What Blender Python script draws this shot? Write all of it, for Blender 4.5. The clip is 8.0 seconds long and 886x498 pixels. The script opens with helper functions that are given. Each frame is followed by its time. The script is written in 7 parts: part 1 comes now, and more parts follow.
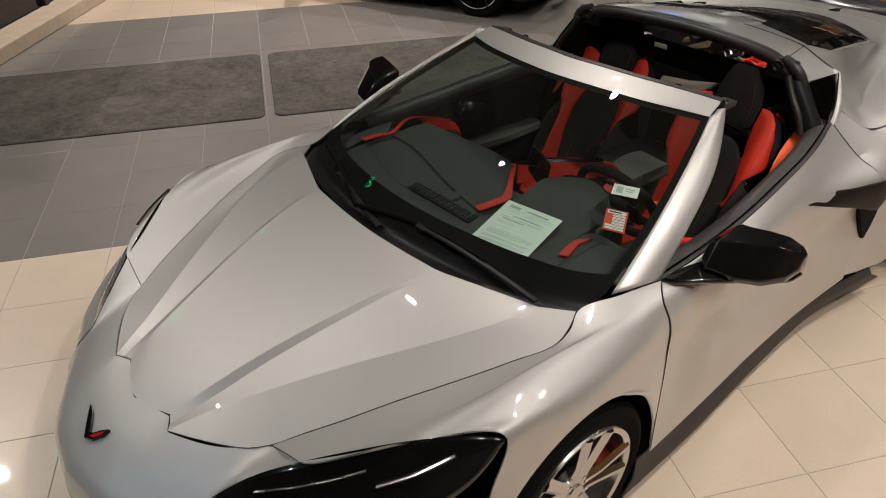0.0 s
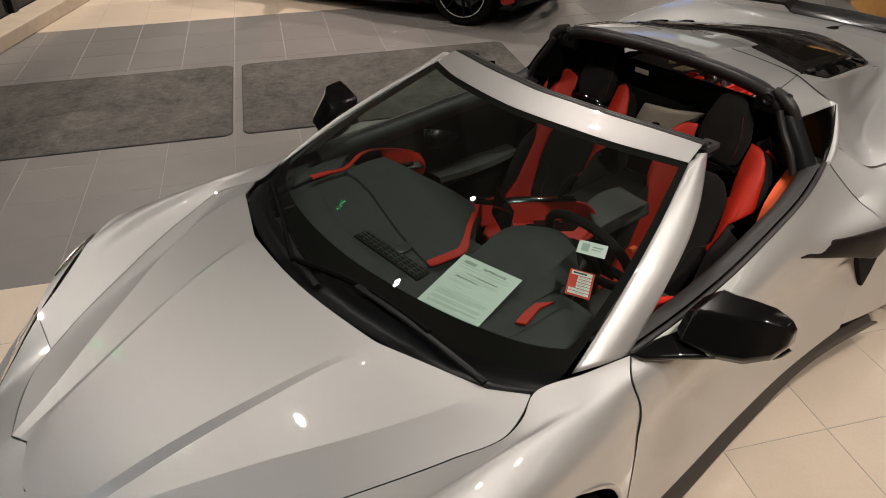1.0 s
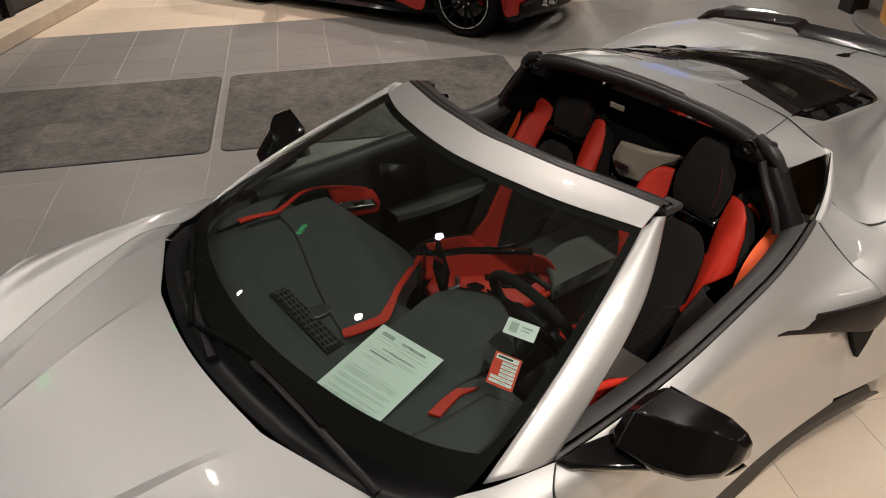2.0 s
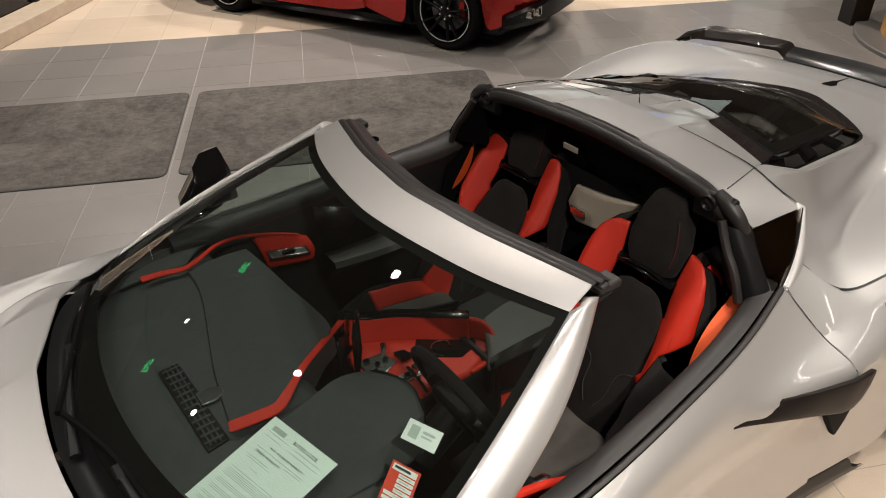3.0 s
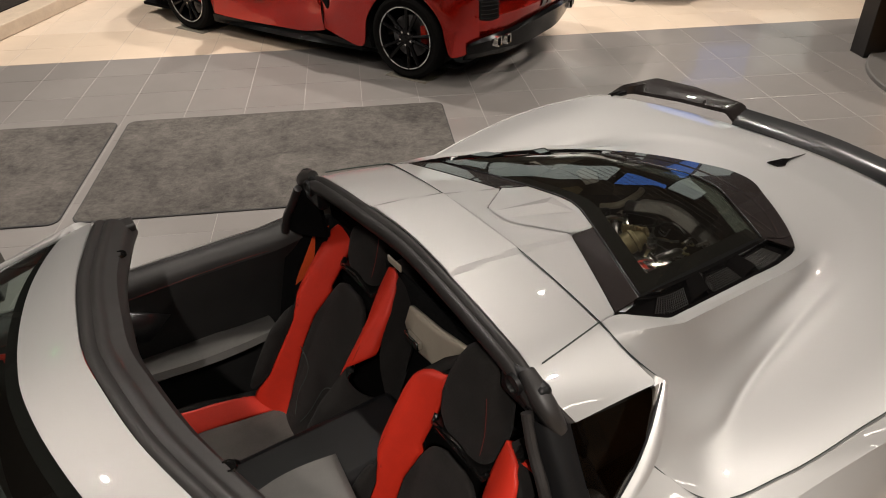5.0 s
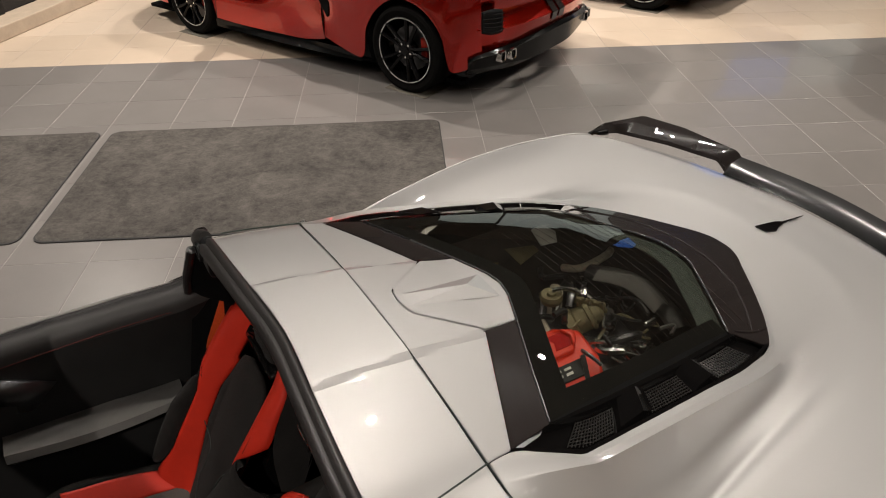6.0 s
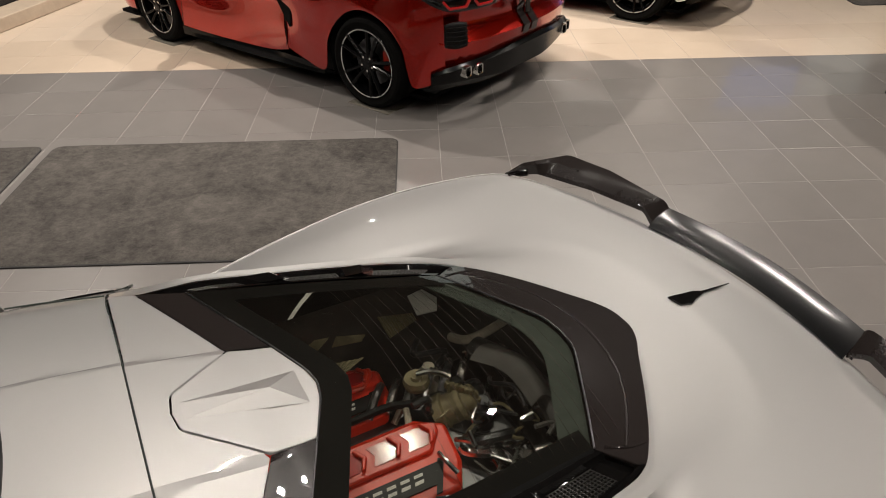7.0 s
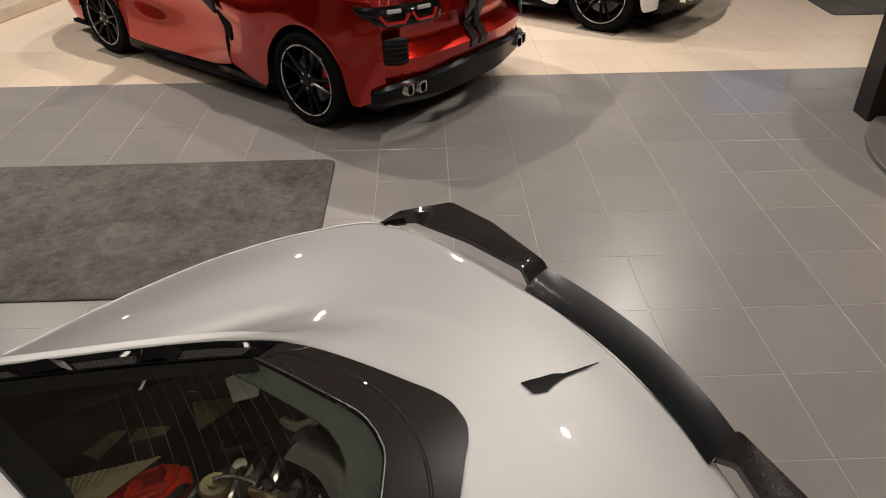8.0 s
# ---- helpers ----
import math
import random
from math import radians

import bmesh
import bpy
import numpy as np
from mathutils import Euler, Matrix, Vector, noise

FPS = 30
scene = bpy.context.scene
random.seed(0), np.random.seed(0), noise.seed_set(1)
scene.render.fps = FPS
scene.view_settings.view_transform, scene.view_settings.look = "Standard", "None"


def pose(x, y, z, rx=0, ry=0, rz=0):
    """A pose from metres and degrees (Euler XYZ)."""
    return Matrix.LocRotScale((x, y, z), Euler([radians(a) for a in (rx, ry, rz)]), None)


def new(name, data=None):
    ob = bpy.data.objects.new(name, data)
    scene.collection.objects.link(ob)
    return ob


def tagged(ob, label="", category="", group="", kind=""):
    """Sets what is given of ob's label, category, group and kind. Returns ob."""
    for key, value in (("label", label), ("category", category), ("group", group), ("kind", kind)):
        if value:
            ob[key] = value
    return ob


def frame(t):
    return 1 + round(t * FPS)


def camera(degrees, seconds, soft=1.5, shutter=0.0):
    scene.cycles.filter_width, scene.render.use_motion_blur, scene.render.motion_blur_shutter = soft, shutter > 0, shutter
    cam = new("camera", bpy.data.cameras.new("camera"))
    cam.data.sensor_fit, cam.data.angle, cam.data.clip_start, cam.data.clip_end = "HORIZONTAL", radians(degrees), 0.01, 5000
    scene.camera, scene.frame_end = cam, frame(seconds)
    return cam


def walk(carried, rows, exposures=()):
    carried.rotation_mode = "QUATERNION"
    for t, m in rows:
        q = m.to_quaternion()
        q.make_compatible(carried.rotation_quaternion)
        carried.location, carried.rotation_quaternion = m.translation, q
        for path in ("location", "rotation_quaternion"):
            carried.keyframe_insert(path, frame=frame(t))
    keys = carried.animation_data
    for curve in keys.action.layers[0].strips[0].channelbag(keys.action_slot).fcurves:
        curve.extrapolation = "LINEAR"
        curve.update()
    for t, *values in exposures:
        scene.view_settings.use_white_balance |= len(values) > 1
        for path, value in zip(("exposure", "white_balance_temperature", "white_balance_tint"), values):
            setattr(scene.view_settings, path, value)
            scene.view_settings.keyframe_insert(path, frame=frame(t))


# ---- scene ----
cam = camera(63.41, 8.0, soft=1.0)
ROWS = [
    (0.0, 0.0342, -1.7863, 2.2068, 55.899, 0.767, -39.923),
    (0.5, 0.1814, -1.6900, 2.2138, 55.860, 0.715, -39.905),
    (1.0, 0.3816, -1.6338, 2.2099, 55.770, 0.679, -39.840),
    (1.5, 0.6282, -1.6154, 2.2043, 55.782, 0.684, -38.399),
    (3.0, 1.2350, -1.4523, 2.2152, 55.891, 0.846, -36.617),
    (3.5, 1.4917, -1.4823, 2.2179, 55.896, 1.034, -36.129),
    (4.0, 1.7074, -1.4409, 2.2155, 55.915, 1.020, -34.914),
    (4.5, 1.9397, -1.3346, 2.2210, 56.036, 0.893, -33.870),
    (5.0, 2.1861, -1.2900, 2.2047, 56.097, 0.942, -33.358),
    (6.5, 2.9147, -1.0685, 2.1978, 56.014, 0.674, -28.543),
    (7.0, 3.1963, -1.0335, 2.1762, 56.082, 0.661, -28.289),
    (7.5, 3.4575, -1.0132, 2.1783, 56.086, 0.740, -28.155),
    (8.0, 3.7140, -0.9636, 2.1796, 56.142, 0.722, -28.067),
]
walk(cam, [(t, pose(x, y, z, rx, ry, rz)) for t, x, y, z, rx, ry, rz in ROWS],
     exposures=[(0.0, 0.02), (1.5, 0.07), (3.0, 0.38), (3.5, 0.50), (4.5, 0.50), (5.0, 0.44), (6.5, 0.26), (7.5, 0.18), (8.0, 0.18)])
# ---- world and lamps ----
world = bpy.data.worlds.new("world")
scene.world = world
world.use_nodes = True
world.node_tree.nodes["Background"].inputs[0].default_value = (0.5, 0.45, 0.4, 1)
world.node_tree.nodes["Background"].inputs[1].default_value = 0.008
scene.view_settings.exposure = 0.0

# floor grid: origin of the tile pattern, its turn, and the tile's side
GRID_X, GRID_Y, GRID_TURN, TILE = 5.006, 3.414, -26.257, 0.457
CEILING = 4.2


def grid(u, v, z=0.0):
    """World place of a point of the tile grid, in tiles."""
    c, s = math.cos(radians(GRID_TURN)), math.sin(radians(GRID_TURN))
    return Vector((GRID_X + TILE * (u * c - v * s), GRID_Y + TILE * (u * s + v * c), z))

# ---- materials ----
def material(name, colour, rough=0.5, metal=0.0, coat=0.0, coat_rough=0.03, noise_scale=0.0, noise_amount=0.0, bump=0.0, bump_scale=0.0,
             fine=0.0, rough_vary=0.0, piece=0.0, spec=0.5, ior=1.45, sheen=0.0):
    """Principled material with noise at two scales in colour and roughness, a bump, and a tone that varies from piece to piece."""
    m = bpy.data.materials.new(name)
    m.use_nodes = True
    nt = m.node_tree
    b = nt.nodes["Principled BSDF"]
    b.inputs["Base Color"].default_value = (*colour, 1)
    b.inputs["Roughness"].default_value = rough
    b.inputs["Metallic"].default_value = metal
    b.inputs["Coat Weight"].default_value = coat
    b.inputs["Coat Roughness"].default_value = coat_rough
    b.inputs["Specular IOR Level"].default_value = spec
    b.inputs["IOR"].default_value = ior
    b.inputs["Sheen Weight"].default_value = sheen
    co = nt.nodes.new("ShaderNodeTexCoord")
    last = None
    if noise_amount or piece or fine:
        mix = nt.nodes.new("ShaderNodeHueSaturation")
        mix.inputs["Color"].default_value = (*colour, 1)
        value = nt.nodes.new("ShaderNodeMath")
        value.operation = "ADD"
        value.inputs[0].default_value = 1.0
        value.inputs[1].default_value = 0.0
        chain = value
        for scale, amount in ((noise_scale, noise_amount), (noise_scale * 14 + 60, fine)):
            if not amount:
                continue
            n = nt.nodes.new("ShaderNodeTexNoise")
            n.inputs["Scale"].default_value = scale
            n.inputs["Detail"].default_value = 6
            n.inputs["Roughness"].default_value = 0.65
            nt.links.new(co.outputs["Object"], n.inputs["Vector"])
            r = nt.nodes.new("ShaderNodeMapRange")
            r.inputs["From Min"].default_value = 0.25
            r.inputs["From Max"].default_value = 0.75
            r.inputs["To Min"].default_value = -amount
            r.inputs["To Max"].default_value = amount
            nt.links.new(n.outputs["Fac"], r.inputs["Value"])
            a = nt.nodes.new("ShaderNodeMath")
            a.operation = "ADD"
            nt.links.new(chain.outputs[0], a.inputs[0])
            nt.links.new(r.outputs[0], a.inputs[1])
            chain = a
            last = n
        if piece:
            oi = nt.nodes.new("ShaderNodeObjectInfo")
            r = nt.nodes.new("ShaderNodeMapRange")
            r.inputs["To Min"].default_value = -piece
            r.inputs["To Max"].default_value = piece
            nt.links.new(oi.outputs["Random"], r.inputs["Value"])
            a = nt.nodes.new("ShaderNodeMath")
            a.operation = "ADD"
            nt.links.new(chain.outputs[0], a.inputs[0])
            nt.links.new(r.outputs[0], a.inputs[1])
            chain = a
        nt.links.new(chain.outputs[0], mix.inputs["Value"])
        nt.links.new(mix.outputs[0], b.inputs["Base Color"])
    if rough_vary:
        n = nt.nodes.new("ShaderNodeTexNoise")
        n.inputs["Scale"].default_value = 2.3
        n.inputs["Detail"].default_value = 5
        nt.links.new(co.outputs["Object"], n.inputs["Vector"])
        r = nt.nodes.new("ShaderNodeMapRange")
        r.inputs["From Min"].default_value = 0.3
        r.inputs["From Max"].default_value = 0.7
        r.inputs["To Min"].default_value = max(0.0, rough - rough_vary)
        r.inputs["To Max"].default_value = min(1.0, rough + rough_vary)
        nt.links.new(n.outputs["Fac"], r.inputs["Value"])
        nt.links.new(r.outputs[0], b.inputs["Roughness"])
    if bump:
        n = nt.nodes.new("ShaderNodeTexNoise")
        n.inputs["Scale"].default_value = bump_scale
        n.inputs["Detail"].default_value = 3
        nt.links.new(co.outputs["Object"], n.inputs["Vector"])
        bp = nt.nodes.new("ShaderNodeBump")
        bp.inputs["Strength"].default_value = bump
        bp.inputs["Distance"].default_value = 0.002
        nt.links.new(n.outputs["Fac"], bp.inputs["Height"])
        nt.links.new(bp.outputs[0], b.inputs["Normal"])
    return m


def glass(name, tint, rough=0.0, clarity=0.8, haze=0.0):
    """Thin tinted glass: a clear sheet with a true glossy skin, whose gloss grows at grazing angles; a painted veil
    stands for faint reflections.
    """
    m = bpy.data.materials.new(name)
    m.use_nodes = True
    nt = m.node_tree
    nt.nodes.remove(nt.nodes["Principled BSDF"])
    out = nt.nodes["Material Output"]
    clear = nt.nodes.new("ShaderNodeBsdfTransparent")
    clear.inputs[0].default_value = (*(c * clarity for c in tint), 1)
    shine = nt.nodes.new("ShaderNodeBsdfGlossy")
    shine.inputs["Roughness"].default_value = rough
    shine.inputs["Color"].default_value = (1, 1, 1, 1)
    fr = nt.nodes.new("ShaderNodeFresnel")
    fr.inputs["IOR"].default_value = 1.5
    mix = nt.nodes.new("ShaderNodeMixShader")
    nt.links.new(fr.outputs[0], mix.inputs[0])
    nt.links.new(clear.outputs[0], mix.inputs[1])
    nt.links.new(shine.outputs[0], mix.inputs[2])
    last = mix
    # patchy diffuse veil mixed in to imitate faint reflections on the glass
    if haze:
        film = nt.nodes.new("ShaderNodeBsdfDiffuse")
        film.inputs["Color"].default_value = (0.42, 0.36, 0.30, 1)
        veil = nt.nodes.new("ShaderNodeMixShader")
        haze_noise = nt.nodes.new("ShaderNodeTexNoise")
        haze_noise.inputs["Scale"].default_value = 4.0
        haze_noise.inputs["Detail"].default_value = 5
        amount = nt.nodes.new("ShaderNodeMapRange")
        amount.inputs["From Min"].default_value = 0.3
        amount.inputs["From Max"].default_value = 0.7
        amount.inputs["To Min"].default_value = haze * 0.6
        amount.inputs["To Max"].default_value = haze * 1.4
        nt.links.new(haze_noise.outputs["Fac"], amount.inputs["Value"])
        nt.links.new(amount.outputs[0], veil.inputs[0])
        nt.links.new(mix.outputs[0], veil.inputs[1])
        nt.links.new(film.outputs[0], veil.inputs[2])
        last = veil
    nt.links.new(last.outputs[0], out.inputs[0])
    return m


def glowing(name, colour, strength):
    m = bpy.data.materials.new(name)
    m.use_nodes = True
    b = m.node_tree.nodes["Principled BSDF"]
    b.inputs["Base Color"].default_value = (*colour, 1)
    b.inputs["Emission Color"].default_value = (*colour, 1)
    b.inputs["Emission Strength"].default_value = strength
    return m


def brushed_pile(name, dark, light):
    """Cut pile with brush marks: long streaks both ways, blotches and fine fibres between a dark and a light tone."""
    m = material(name, dark, 0.95, bump=1.0, bump_scale=300, spec=0.2)
    nt = m.node_tree
    co = next(n for n in nt.nodes if n.type == "TEX_COORD")
    total = None
    for scale, stretch, weight in ((1.5, (1, 1.4, 1), .55), (5.0, (1.3, .9, 1), .45), (17.0, (1, 1.2, 1), .45), (55.0, (1, 1, 1), .40), (170.0, (1, 1, 1), .5)):
        mp = nt.nodes.new("ShaderNodeMapping")
        mp.inputs["Scale"].default_value = stretch
        mp.inputs["Rotation"].default_value = (0, 0, .25)
        nt.links.new(co.outputs["Object"], mp.inputs["Vector"])
        n = nt.nodes.new("ShaderNodeTexNoise")
        n.inputs["Scale"].default_value, n.inputs["Detail"].default_value, n.inputs["Roughness"].default_value = scale, 7, .62
        nt.links.new(mp.outputs[0], n.inputs["Vector"])
        a = nt.nodes.new("ShaderNodeMath")
        a.operation = "MULTIPLY_ADD"
        a.inputs[1].default_value = weight
        nt.links.new(n.outputs["Fac"], a.inputs[0])
        if total is None:
            a.inputs[2].default_value = 0.0
        else:
            nt.links.new(total.outputs[0], a.inputs[2])
        total = a
    r = nt.nodes.new("ShaderNodeMapRange")
    r.inputs["From Min"].default_value, r.inputs["From Max"].default_value = .95, 1.40
    nt.links.new(total.outputs[0], r.inputs["Value"])
    ramp = nt.nodes.new("ShaderNodeMix")
    ramp.data_type = "RGBA"
    ramp.inputs["A"].default_value, ramp.inputs["B"].default_value = (*dark, 1), (*light, 1)
    nt.links.new(r.outputs[0], ramp.inputs["Factor"])
    nt.links.new(ramp.outputs["Result"], nt.nodes["Principled BSDF"].inputs["Base Color"])
    return m


MAT_PILE = brushed_pile("charcoal_mat", (0.028, 0.0255, 0.0235), (0.108, 0.098, 0.088))
SILVER = material("silver_paint", (0.485, 0.477, 0.469), 0.5, 0.64, 1.0, 0.02, noise_scale=900, noise_amount=0.05, bump=0.02, bump_scale=1500)
SILVER.node_tree.nodes["Principled BSDF"].inputs["Coat IOR"].default_value = 1.72
RED_PAINT = material("red_paint", (0.42, 0.0085, 0.0024), 0.24, 0.84, 1.0, 0.012, noise_scale=700, noise_amount=0.03)
WHITE_PAINT = material("white_paint", (0.72, 0.72, 0.70), 0.3, 0.0, 1.0, 0.02, noise_scale=3, noise_amount=0.02)
GLOSS_BLACK = material("gloss_black", (0.0045, 0.0042, 0.0042), 0.14, 0.0, 1.0, 0.01, rough_vary=0.03, noise_scale=5, noise_amount=0.1, spec=0.1)
CARBON = material("dark_carbon", (0.020, 0.0162, 0.0155), 0.26, 0.0, 1.0, 0.015, noise_scale=160, noise_amount=0.08, spec=0.1)
SATIN_BLACK = material("satin_black", (0.0065, 0.0065, 0.007), 0.40, spec=0.25, noise_scale=9, noise_amount=0.2, bump=0.05, bump_scale=500)
RUBBER = material("rubber", (0.0055, 0.0053, 0.0051), 0.8, noise_scale=14, noise_amount=0.25, bump=0.1, bump_scale=300, spec=0.05)
TRIM_BLACK = material("deep_black_trim", (0.003, 0.003, 0.003), 0.22, noise_scale=9, noise_amount=0.2, spec=0.25)
SEAL = material("seal_rubber", (0.021, 0.019, 0.0185), 0.45, noise_scale=20, noise_amount=0.2, bump=0.08, bump_scale=400)
DASH = material("dash_leather", (0.046, 0.047, 0.047), 0.62, noise_scale=30, noise_amount=0.12, bump=0.35, bump_scale=900, fine=0.1, spec=0.35)
FRIT = material("printed_glass_border", (0.004, 0.004, 0.004), 0.6, noise_scale=40, noise_amount=0.1, spec=0.08)
WIRE = material("defroster_wire", (0.022, 0.014, 0.009), 0.6, noise_scale=50, noise_amount=0.1)
GREY_LEATHER = material("grey_leather", (0.088, 0.084, 0.080), 0.5, noise_scale=24, noise_amount=0.1, bump=0.3, bump_scale=800, fine=0.08)
SUEDE = material("black_suede", (0.0145, 0.0129, 0.0122), 0.9, noise_scale=12, noise_amount=0.3, bump=0.4, bump_scale=1400, fine=0.25, sheen=0.03, spec=0.2)
RED_PLASTIC = material("red_engine_plastic", (0.60, 0.028, 0.008), 0.32, noise_scale=20, noise_amount=0.06, bump=0.05, bump_scale=300, fine=0.05)
RED_LEATHER = material("red_leather", (0.51, 0.022, 0.008), 0.5, noise_scale=16, noise_amount=0.1, bump=0.3, bump_scale=800, fine=0.08)
ORANGE_BELT = material("orange_webbing", (0.75, 0.10, 0.02), 0.7, noise_scale=200, noise_amount=0.15)
CARPET = material("dark_carpet", (0.005, 0.005, 0.0052), 0.95, noise_scale=60, noise_amount=0.4, bump=0.6, bump_scale=900, spec=0.1)
RIM_LIP = material("machined_lip", (0.62, 0.61, 0.60), 0.45, 0.6, noise_scale=30, noise_amount=0.05)
WING_BLACK = material("wing_black", (0.008, 0.008, 0.0085), 0.34, 0.0, 0.45, 0.16, noise_scale=20, noise_amount=0.2, spec=0.15)
CHROME = material("chrome", (0.75, 0.74, 0.72), 0.12, 1.0, rough_vary=0.05, noise_scale=20, noise_amount=0.04)
ALLOY = material("bright_alloy", (0.62, 0.61, 0.60), 0.22, 1.0, rough_vary=0.06, noise_scale=20, noise_amount=0.05)
GUNMETAL = material("gunmetal", (0.12, 0.12, 0.125), 0.3, 0.9, rough_vary=0.08, noise_scale=25, noise_amount=0.15)
BEIGE_TRIM = material("beige_plastic", (0.33, 0.29, 0.235), 0.5, noise_scale=12, noise_amount=0.08, bump=0.1, bump_scale=500)
PAPER = material("pale_green_paper", (0.74, 0.84, 0.77), 0.7, noise_scale=10, noise_amount=0.03)
WHITE_LABEL = material("white_label", (0.75, 0.78, 0.76), 0.6, noise_scale=10, noise_amount=0.02)
RED_PRINT = material("red_print", (0.65, 0.06, 0.03), 0.6, noise_scale=30, noise_amount=0.04)
INK = material("ink", (0.03, 0.04, 0.035), 0.7, noise_scale=40, noise_amount=0.2)
GREY_INK = material("grey_ink", (0.40, 0.47, 0.42), 0.7, noise_scale=40, noise_amount=0.1)
# where a fifth value is given, it paints in reflection haze
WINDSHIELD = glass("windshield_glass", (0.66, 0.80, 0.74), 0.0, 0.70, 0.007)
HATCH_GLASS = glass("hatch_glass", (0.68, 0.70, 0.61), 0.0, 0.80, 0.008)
SIDE_GLASS = glass("tinted_side_glass", (0.35, 0.33, 0.30), 0.0, 0.7)
TAIL_RED = material("tail_lamp_red", (0.35, 0.01, 0.01), 0.15, 0.0, 1.0, 0.02, noise_scale=30, noise_amount=0.2)
GREY_TILE = material("grey_floor_tile", (0.158, 0.146, 0.138), 0.30, 0.0, 0.3, 0.035, noise_scale=3.5, noise_amount=0.07, fine=0.04, rough_vary=0.02, piece=0.05, spec=0.4)
BEIGE_TILE = material("beige_floor_tile", (0.53, 0.435, 0.345), 0.32, 0.0, 0.3, 0.035, noise_scale=2.5, noise_amount=0.06, fine=0.04, rough_vary=0.02, piece=0.025, spec=0.4)
TAN_TILE = material("tan_floor_tile", (0.47, 0.38, 0.295), 0.32, 0.0, 0.3, 0.035, noise_scale=2.5, noise_amount=0.06, fine=0.04, rough_vary=0.02, piece=0.025, spec=0.4)
GROUT_LIGHT = material("light_grout", (0.30, 0.28, 0.262), 0.85, noise_scale=40, noise_amount=0.15)
MAT_EDGE = material("mat_rubber_edge", (0.02, 0.019, 0.018), 0.7, noise_scale=30, noise_amount=0.2)
CLEAR_PLASTIC = material("tyre_pad_plastic", (0.17, 0.155, 0.13), 0.25, noise_scale=10, noise_amount=0.1)
WALL = material("wall_paint", (0.15, 0.132, 0.11), 0.8, noise_scale=1.5, noise_amount=0.05, bump=0.05, bump_scale=90)
CEILING_PAINT = material("ceiling_paint", (0.022, 0.021, 0.020), 0.9, noise_scale=1.2, noise_amount=0.05)
KERB_STONE = material("stone_kerb", (0.42, 0.34, 0.26), 0.5, noise_scale=8, noise_amount=0.12, fine=0.06, bump=0.1, bump_scale=80)
DARK_WINDOW = material("night_window", (0.010, 0.010, 0.012), 0.06, 0.0, noise_scale=0.6, noise_amount=0.3, rough_vary=0.03)
FRAME_BLACK = material("black_metal_frame", (0.014, 0.013, 0.013), 0.35, 0.3, noise_scale=8, noise_amount=0.2)
WOOD = material("honey_wood", (0.42, 0.21, 0.06), 0.35, noise_scale=6, noise_amount=0.2, fine=0.08, rough_vary=0.08)
PLINTH_GREY = material("grey_plinth", (0.10, 0.095, 0.09), 0.4, noise_scale=6, noise_amount=0.1)
SCREEN_BLUE = glowing("screen_glow", (0.10, 0.28, 0.9), 0.7)
EXIT_GREEN = glowing("exit_sign_glow", (0.02, 0.9, 0.25), 5.0)

BLADE = material("dark_brown_blade", (0.011, 0.0085, 0.008), 0.42, noise_scale=60, noise_amount=0.12, spec=0.15)
BRASS = material("brass_mesh", (0.15, 0.125, 0.07), 0.5, 0.4, noise_scale=40, noise_amount=0.3, fine=0.2)
ZINC = material("dull_zinc", (0.50, 0.49, 0.47), 0.5, 0.15, noise_scale=50, noise_amount=0.15)
MESH_METAL = material("dark_metal_mesh", (0.035, 0.033, 0.031), 0.35, 0.5, noise_scale=60, noise_amount=0.2)
CLEAR_BAND = material("grey_green_band", (0.060, 0.070, 0.063), 0.10, 0.0, 1.0, 0.06, noise_scale=9, noise_amount=0.3)
LAMP_CLEAR = material("clear_lamp_lens", (0.42, 0.40, 0.40), 0.15, noise_scale=30, noise_amount=0.15)
THREAD = material("dark_red_thread", (0.12, 0.012, 0.008), 0.8, noise_scale=200, noise_amount=0.2)
WHEEL_BLACK = material("wheel_black", (0.0035, 0.0035, 0.0038), 0.2, 0.0, 0.15, 0.02, noise_scale=12, noise_amount=0.15, spec=0.12)
LIT_PANEL = glowing("lit_panel_glow", (0.85, 0.95, 0.88), 0.45)
TUBE_GLOW = glowing("tube_lamp_glow", (1.0, 0.93, 0.82), 14.0)
CUSHION = material("grey_suede", (0.066, 0.060, 0.054), 0.85, noise_scale=14, noise_amount=0.2, bump=0.4, bump_scale=1200, fine=0.2)
DOOR_SKIN = material("black_door_leather", (0.017, 0.0165, 0.0165), 0.5, noise_scale=18, noise_amount=0.15, bump=0.25, bump_scale=700, spec=0.35)
BULK_GREY = material("dark_grey_leather", (0.030, 0.0288, 0.0282), 0.5, noise_scale=18, noise_amount=0.12, bump=0.25, bump_scale=800)
# liner browned and lifted to stand for the haze reflected in the hatch glass
HAZED_BAY = material("hazed_engine_bay_liner", (0.028, 0.024, 0.020), 0.7, noise_scale=9, noise_amount=0.4, fine=0.2)
